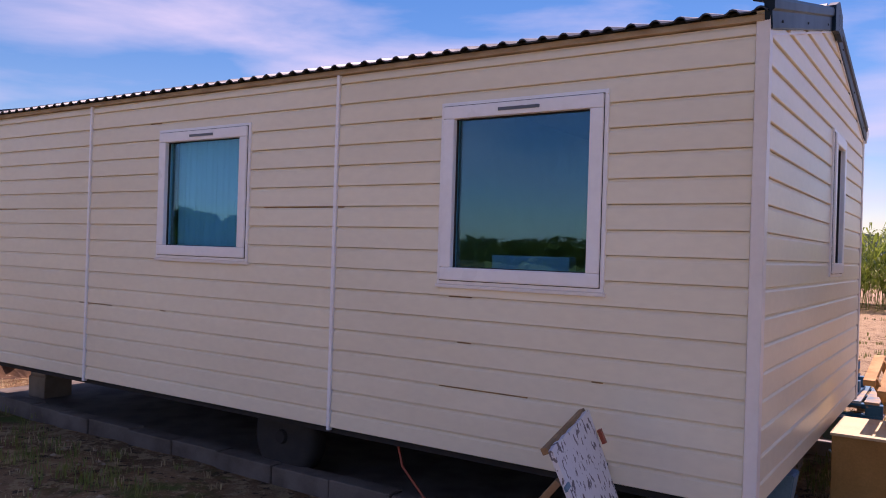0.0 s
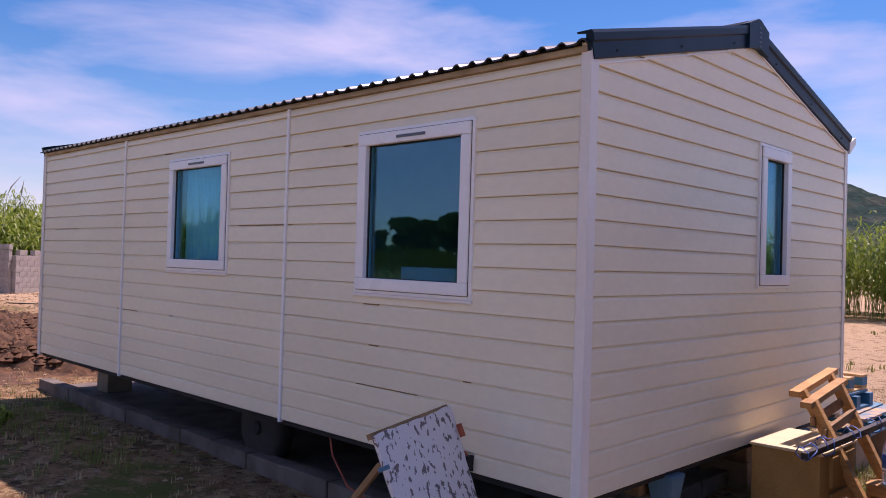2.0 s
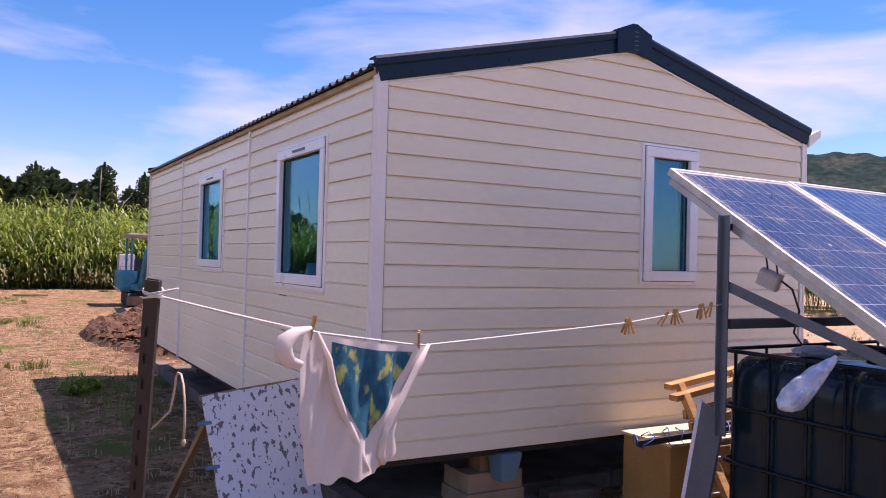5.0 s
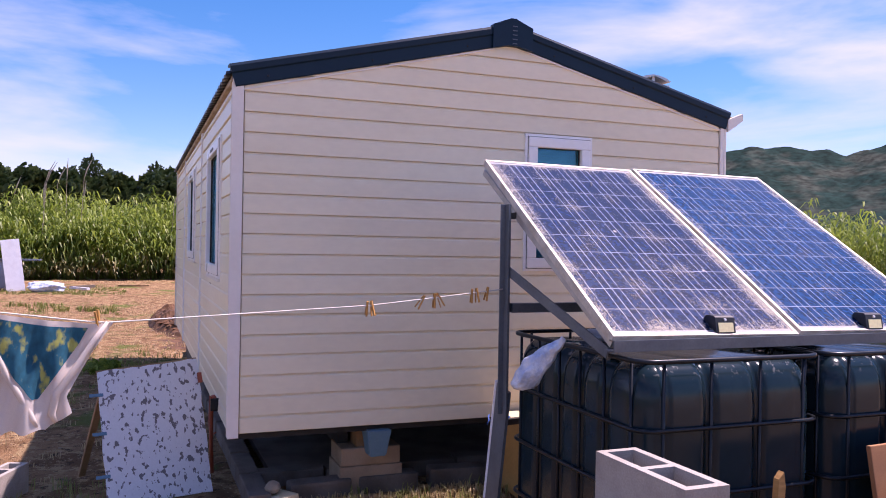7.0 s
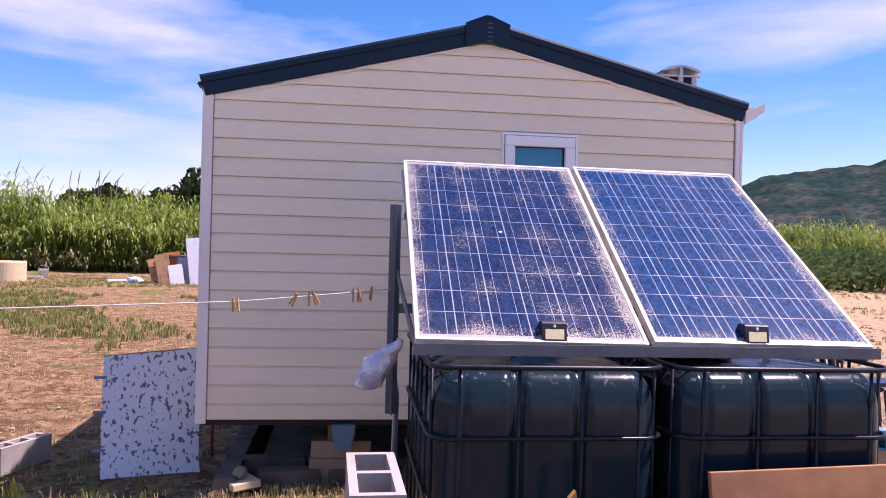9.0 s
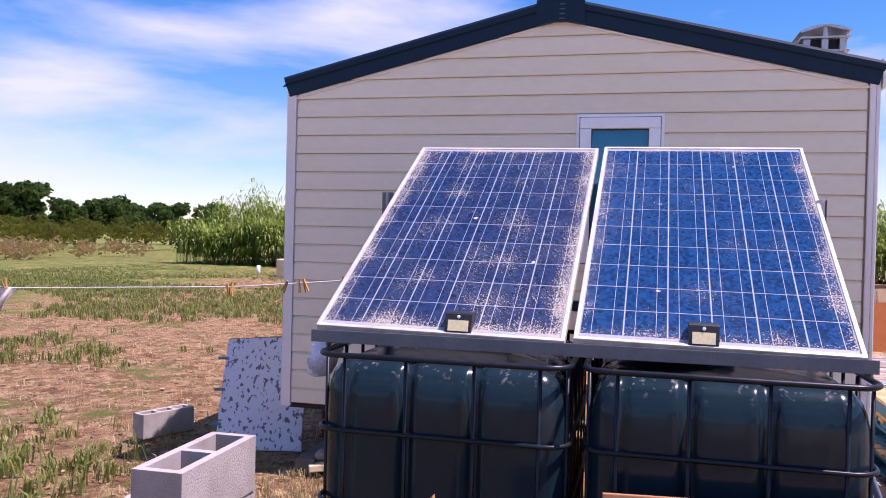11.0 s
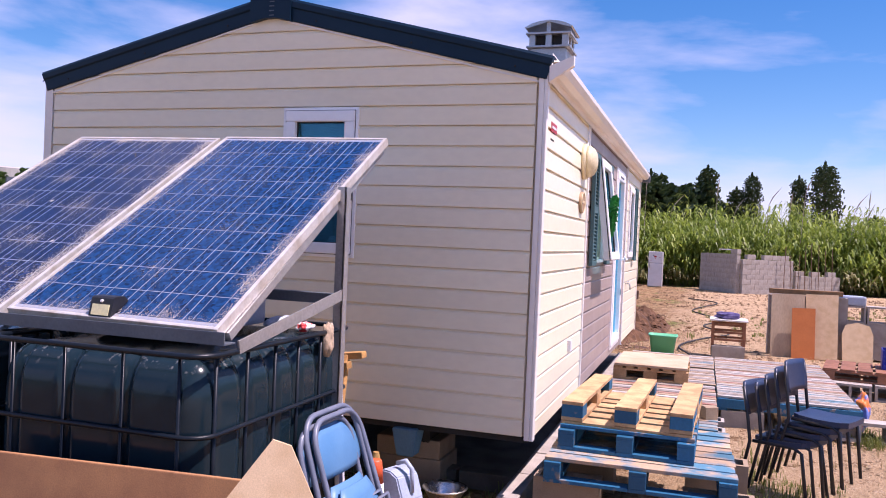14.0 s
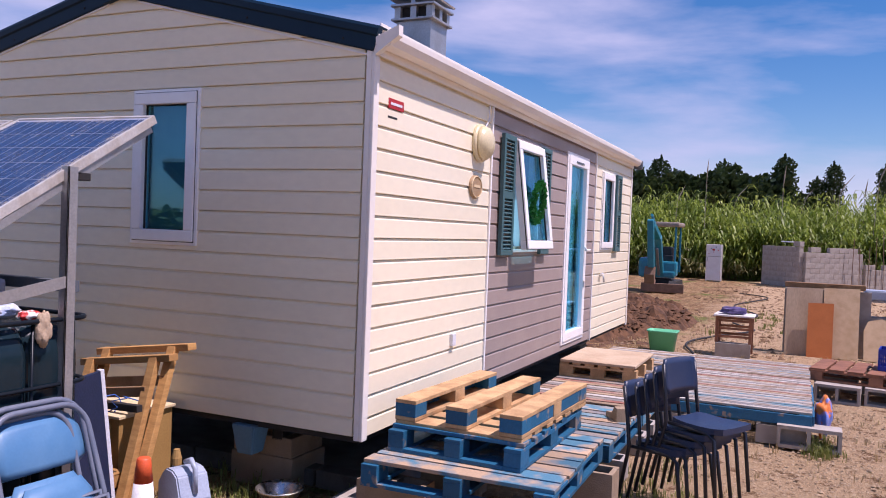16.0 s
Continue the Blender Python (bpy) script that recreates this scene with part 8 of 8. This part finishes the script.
extruded(bm, [(-0.12, 0.62), (0.10, 0.66), (0.24, 0.36), (0.10, 0.02), (-0.12, 0.0), (-0.28, 0.14), (-0.18, 0.16), (-0.05, 0.12)], 0.36, Matrix.Translation((DX + 2.62, DY - 0.13, 0.42)) @ Matrix.Scale(0.78, 4))
wpart("bucket", bm, M_RUST, dg, "worn earth-covered bucket")

# refrigerator standing in the field
fr_ = placed("old_fridge", "old white refrigerator standing in the field", "refrigerator", (-31.2, 6.86, 0.08))
wpart("cabinet", boxed(-31.6, -31.02, 6.56, 7.16, 0.08, 1.60, bevel=0.02), M_GREYSIDE, fr_)
wpart("lower_door", boxed(-31.015, -30.97, 6.565, 7.155, 0.12, 1.10, bevel=0.012), M_FRIDGE, fr_)
wpart("upper_door", boxed(-31.015, -30.97, 6.565, 7.155, 1.115, 1.595, bevel=0.012), M_FRIDGE, fr_)
wpart("handle", boxed(-30.97, -30.94, 6.60, 6.63, 0.9, 1.08), M_GREYSIDE, fr_)
for k in range(5):
    wpart("sticker", boxed(-30.969, -30.966, 6.66 + 0.09 * k, 6.69 + 0.09 * k, 1.20 + 0.07 * ((k * 3) % 5), 1.24 + 0.07 * ((k * 3) % 5)), M_STEEL if k % 2 else M_SIGNRED, fr_)
wpart("sticker", boxed(-30.969, -30.966, 6.80, 6.90, 1.35, 1.42), M_SIGNRED, fr_)

# unfinished block walls
block_mesh = None


def block_wall(name, p, q, courses, label, step=()):
    """Running bond of 0.4 x 0.2 m blocks from p to q."""
    global block_mesh
    w = placed(name, label, "block wall", (p[0], p[1], 0.05), "unfinished walls")
    if block_mesh is None:
        bm = boxed(-0.196, 0.196, -0.095, 0.095, 0.004, 0.196, bevel=0.006)
        block_mesh = bpy.data.meshes.new("block")
        bm.to_mesh(block_mesh)
        bm.free()
        block_mesh.materials.append(M_CONCRETE)
    a, b = Vector((*p, 0)), Vector((*q, 0))
    d = (b - a)
    ln = d.length
    ang = math.atan2(d.y, d.x)
    d.normalize()
    rnd = random.Random(int(ln * 100))
    core = wpart("mortar", boxed(0.02, ln - 0.02, -0.085, 0.085, 0, courses * 0.2 - 0.01, m=Matrix.Translation((p[0], p[1], 0.05)) @ pose(0, 0, 0, 0, 0, math.degrees(ang))), M_CONCRETE, w)
    for r in range(courses + 1):
        s = 0.2 + (0.2 if r % 2 else 0)
        while s < ln - 0.1:
            if r < courses or rnd.random() < 0.5:
                o = new("block", block_mesh)
                o.parent = w
                o.matrix_basis = Matrix.Translation(d * s + Vector((0, 0, r * 0.2))) @ pose(0, 0, 0, rnd.uniform(-0.6, 0.6), 0, math.degrees(ang) + rnd.uniform(-0.5, 0.5))
            s += 0.4
    return w


block_wall("block_wall", (-29.6, 10.15), (-31.6, 8.75), 8, "unfinished grey block wall with loose blocks on top")
block_wall("block_wall", (-29.6, 10.25), (-31.0, 12.25), 7, "unfinished grey block wall with loose blocks on top")
block_wall("block_wall", (-31.1, 12.35), (-32.4, 14.2), 4, "low unfinished grey block wall")
rods = random.Random(14)
for k in range(8):
    y = 11.9 + k * 0.28
    rod = placed("steel_rod", "thin rusty reinforcing rod standing in the wall", "rod", (-30.4 - k * 0.18, y, 0), "steel rods")
    wpart("rod", tube(bmesh.new(), [(-30.4 - k * 0.18, y, 0), (-30.38 - k * 0.18 + rods.uniform(-0.1, 0.1), y + rods.uniform(-0.1, 0.1), rods.uniform(1.5, 2.3))], 0.014, 5), M_RUST, rod)
sheet = placed("white_sheet", "white plastic sheet lying on the block wall", "sheet", (-30.3, 10.4, 1.5))
wpart("sheet", boxed(-31.3, -30.2, 9.4, 10.0, 1.80, 1.84, bevel=0.01, m=pose(0, 0, 0, 0, 0, 0)), M_WHITE, sheet)

# hose on the ground
gh = placed("ground_hose", "dark hose winding over the bare earth", "hose", (-16, 9, 0))
wpart("pipe", tube(bmesh.new(), curved([(-9.2, 8.75, 0.03), (-10.5, 8.5, 0.03), (-12.0, 8.9, 0.03), (-13.2, 9.4, 0.04), (-14.6, 8.9, 0.04), (-16.5, 9.3, 0.05), (-19.0, 8.6, 0.06), (-22.5, 9.3, 0.08), (-24.0, 8.4, 0.09)]), 0.018, 6), M_RUBBER, gh, "", True)

# junk heap before the reeds
jn = random.Random(17)
for x, y, w, h, lean, mat, lab in ((-24.9, -0.35, 0.55, 1.75, 10, M_WHITE, "tall white board leaning on a junk heap"), (-24.8, -1.05, 0.5, 0.75, 14, M_WHITE, "small white board leaning on a junk heap"), (-25.0, -1.5, 0.5, 1.15, 16, M_OLDWOOD, "brown board leaning on a junk heap"), (-25.1, -1.75, 0.5, 1.0, 20, M_CHIP_DARK, "dark brown board leaning on a junk heap"), (-25.3, -1.25, 0.6, 1.2, 12, M_ORANGEBOARD, "red-brown board leaning on a junk heap")):
    b = placed("junk_board", lab, "board", (x, y, 0), "junk boards")
    wpart("sheet", boxed(-0.02, 0.02, -w / 2, w / 2, 0, h, bevel=0.005, m=Matrix.Translation((x, y, 0.05)) @ pose(0, 0, 0, lean * 0.7, -lean, 8)), mat, b)
bx = placed("junk_crate", "grey-blue crate in the junk heap", "crate", (-25.5, -0.9, 0.05))
wpart("body", boxed(-25.9, -25.4, -1.2, -0.5, 0.05, 1.05, bevel=0.02), M_GREYCAN, bx)
wpart("lid", boxed(-26.0, -25.3, -1.9, 0.3, 1.05, 1.11, bevel=0.01), M_STEEL, bx)
crumple("junk_sack", "white plastic sack lying by the junk heap", "sack", (-24.7, 0.55, 0.2), (0.35, 0.55, 0.18), M_BAG, 21)
crumple("junk_sack", "white plastic sack lying by the junk heap", "sack", (-25.0, -2.6, 0.15), (0.25, 0.3, 0.13), M_BAG, 22)
for k in range(14):
    x, y = -26.0 + jn.uniform(-1.5, 1.0), jn.uniform(-8.5, 4.0)
    b = placed("loose_plank", "loose grey plank lying before the reeds", "plank", (x, y, 0.05), "loose planks")
    wpart("plank", boxed(-0.06, 0.06, -0.55, 0.55, 0.04, 0.08 + 0.06 * jn.random(), bevel=0.004, m=Matrix.Translation((x, y, 0.05)) @ pose(0, 0, 0, 0, 0, jn.uniform(0, 180))), jn.choice((M_OLDWOOD, M_PALWOOD, M_KERB, M_WHITE)), b)
ch_ = placed("concrete_ring", "pale concrete well ring standing in the field", "well ring", (-24.9, -7.0, 0))
wpart("ring", lathe(bmesh.new(), [(0.68, 0.0), (0.68, 0.74), (0.66, 0.77), (0.60, 0.77), (0.58, 0.74), (0.58, 0.05)], 40, Matrix.Translation((-24.9, -7.0, 0.0))), M_CREAMTOP, ch_, "", False)
cy_ = placed("white_bucket", "small white bucket before the reeds", "bucket", (-27.4, -6.6, 0))
wpart("body", lathe(bmesh.new(), [(0.15, 0.0), (0.19, 0.36), (0.20, 0.37), (0.18, 0.37), (0.14, 0.02)], 20, Matrix.Translation((-27.4, -6.6, 0.04))), M_WHITE, cy_, "", True)
wpart("handle", tube(bmesh.new(), [(-27.4, -6.6 + 0.2 * math.cos(radians(q)), 0.40 + 0.16 * math.sin(radians(q))) for q in range(0, 181, 20)], 0.008, 6), M_GALV, cy_, "", True)
vp = placed("standpipe", "short white plastic pipe standing in the field", "pipe", (-25.2, -8.7, 0))
wpart("pipe", lathe(bmesh.new(), [(0.075, 0.0), (0.075, 0.46), (0.06, 0.46), (0.06, 0.1)], 16, Matrix.Translation((-25.2, -8.7, 0.0))), M_WHITE, vp, "", True)

# trees
for x, y, h, r in ((-59.2, 10.9, 6.6, 0.85), (-59.2, 12.0, 7.7, 0.80), (-59.0, 15.2, 7.5, 0.72), (-58.8, 16.9, 8.5, 1.25), (-60.0, 10.0, 5.6, 1.0), (-61, 20.5, 4.8, 1.1)):
    cypress("cypress", x, y, h, r, int(h * 10))
for k in range(17):
    y = -14 + k * 1.45 + TREES.uniform(-0.5, 0.5)
    h = (7.0 + 1.5 * noise.noise((k * 0.7, 0, 0)) + TREES.uniform(-0.4, 0.5)) if y > -6 else TREES.uniform(5.0, 6.0)
    if k % 3 == 1:
        cypress("cypress", -57.5 + TREES.uniform(-2, 2), y, h * 1.08, 1.0, 100 + k)
    else:
        broad_tree("dark_tree", "dark evergreen tree behind the reeds", -57 + TREES.uniform(-2, 2), y, h, 2.7, 200 + k, M_CYPRESS, 18, 95, 0.30, "dark trees")
for yaw, d, h, r, mat in ((137.6, 95, 7.2, 3.0, M_TREE), (135.4, 97, 7.6, 2.7, M_TREE), (133.4, 98, 7.4, 1.9, M_TREE), (132.2, 98, 7.5, 2.4, M_TREE), (130.0, 110, 6.0, 2.4, M_TREE), (128.2, 112, 6.0, 2.6, M_TREE), (126.6, 112, 6.4, 2.8, M_TREE), (125.0, 115, 6.2, 2.6, M_TREE), (123.4, 115, 6.0, 2.6, M_TREE), (140, 100, 7.5, 3.2, M_TREE), (121, 115, 6.0, 3.0, M_TREE)):
    broad_tree("field_tree", "rounded green tree beyond the orchard", 4.33 - math.sin(radians(yaw)) * d, 7.62 + math.cos(radians(yaw)) * d, h, r, int(yaw * 10), mat, 18, 110, 0.32, "field trees")
tw = placed("water_tower", "pale concrete tower far beyond the orchard", "tower", (-103, -110, 0))
wpart("shaft", lathe(bmesh.new(), [(3.6, 0), (3.6, 10.9), (3.2, 11.1)], 28, Matrix.Translation((-103.5, -108.5, 0))), M_GREYSIDE, tw)

ov, of = [], []
ro = random.Random(77)
for row in range(5):
    for k in range(70):
        x = -66 + k * 1.75 + ro.uniform(-0.4, 0.4)
        y = -38 - row * 5.5 - 0.45 * max(0, x + 30) * 0.0 + ro.uniform(-0.8, 0.8)
        h = ro.uniform(2.3, 3.2) + 0.12 * row
        for q in range(5):
            leaf_cloud(ro, ov, of, (x + ro.gauss(0, 0.6), y + ro.gauss(0, 0.6), h * ro.uniform(0.35, 0.8)), (0.75, 0.75, 0.5), 26 if row < 3 else 16, 0.17)
from_arrays("orchard", ov, of, M_ORCHARD, "rows of low olive-green orchard trees", "orchard", "stuff")
bv, bf = [], []
for k in range(70):
    x, y = ro.uniform(-46, -22), ro.uniform(-34, -27)
    leaf_cloud(ro, bv, bf, (x, y, ro.uniform(0.2, 0.9)), (0.9, 0.7, 0.45), 34, 0.13)
from_arrays("brambles", bv, bf, M_STRAW, "dry brown brambles before the orchard", "bramble", "stuff")
hv, hf = [], []
for k in range(260):
    a = radians(-172 + 165 * k / 260)
    d = ro.uniform(52, 62)
    x, y = d * math.cos(a * 0.62 + 0.35), d * math.sin(a * 0.62 + 0.35)
    leaf_cloud(ro, hv, hf, (x, y, ro.uniform(0.6, 2.4)), (1.7, 1.7, 1.0), 40, 0.35)
from_arrays("far_hedge", hv, hf, M_ORCHARD, "dark green hedge closing the field", "hedge", "stuff")
bush_v, bush_f = [], []
for k in range(75):
    turn = radians(ro.uniform(44.0, 58.0))
    d = ro.uniform(43, 52)
    tall = 1.5 if 47.5 < math.degrees(turn) < 52.0 else 0.95
    leaf_cloud(ro, bush_v, bush_f, (4.7 - d * math.sin(turn), 4.0 + d * math.cos(turn), tall * ro.uniform(0.5, 1.6)), (1.3, 1.3, 0.75), 110, 0.13)
from_arrays("green_bushes", bush_v, bush_f, M_TREE, "rounded green bushes at the field edge", "bushes", "stuff")
# village on a rise far off
vil = random.Random(5)
for k in range(9):
    a = radians(11.2 + k * 0.42)
    d = 1058 + vil.uniform(-6, 6)
    x, y, z = -math.sin(a) * d, math.cos(a) * d, 70 + 4 * math.sin(k * 0.9)
    hs = placed("far_house", "tiny pale house of a hill village in the distance", "house", (x, y, z - 6), "hill village")
    s = vil.uniform(2.5, 5)
    wpart("wall", boxed(x - s, x + s, y - s, y + s, z - 12, z + s * 1.2), M_KERB, hs)
    bm = bmesh.new()
    bmesh.ops.create_cone(bm, cap_ends=True, segments=4, radius1=s * 1.5, radius2=0.3, depth=s * 0.6, matrix=Matrix.Translation((x, y, z + s * 1.5)) @ pose(0, 0, 0, 0, 0, 45))
    wpart("roof", bm, M_RUST, hs)


# white letters standing on the far hillside
M_HILLSIGN = material("whitewashed_letters", (0.72, 0.71, 0.70), 0.8, grain=0.2, amount=0.5, bump=0.0)
for letter, x, y, z in (("E", -709.0, 1278.0, 177.0), ("R", -684.0, 1287.0, 176.0), ("A", -660.5, 1297.0, 176.0)):
    sign = thing("hillside_letter", "large white letter standing on the far hillside", "letter", Matrix.Translation((x, y, z - 10)) @ pose(0, 0, 0, 90, 0, math.degrees(math.atan2(-x, y))), "hillside letters")
    curve = bpy.data.curves.new("letter_outline", 'FONT')
    curve.body, curve.size, curve.align_x, curve.extrude, curve.offset = letter, 27.0, 'CENTER', 0.6, 0.7
    holder = bpy.data.objects.new("letter_outline", curve)
    letter_mesh = bpy.data.meshes.new_from_object(holder)
    bpy.data.objects.remove(holder)
    letter_mesh.materials.clear()
    letter_mesh.materials.append(M_HILLSIGN)
    face = new("face", letter_mesh)
    face.parent = sign
    prop = part("footing", boxed(-6, 6, -6, 0.2, -40, -1.0), M_HILL, sign)
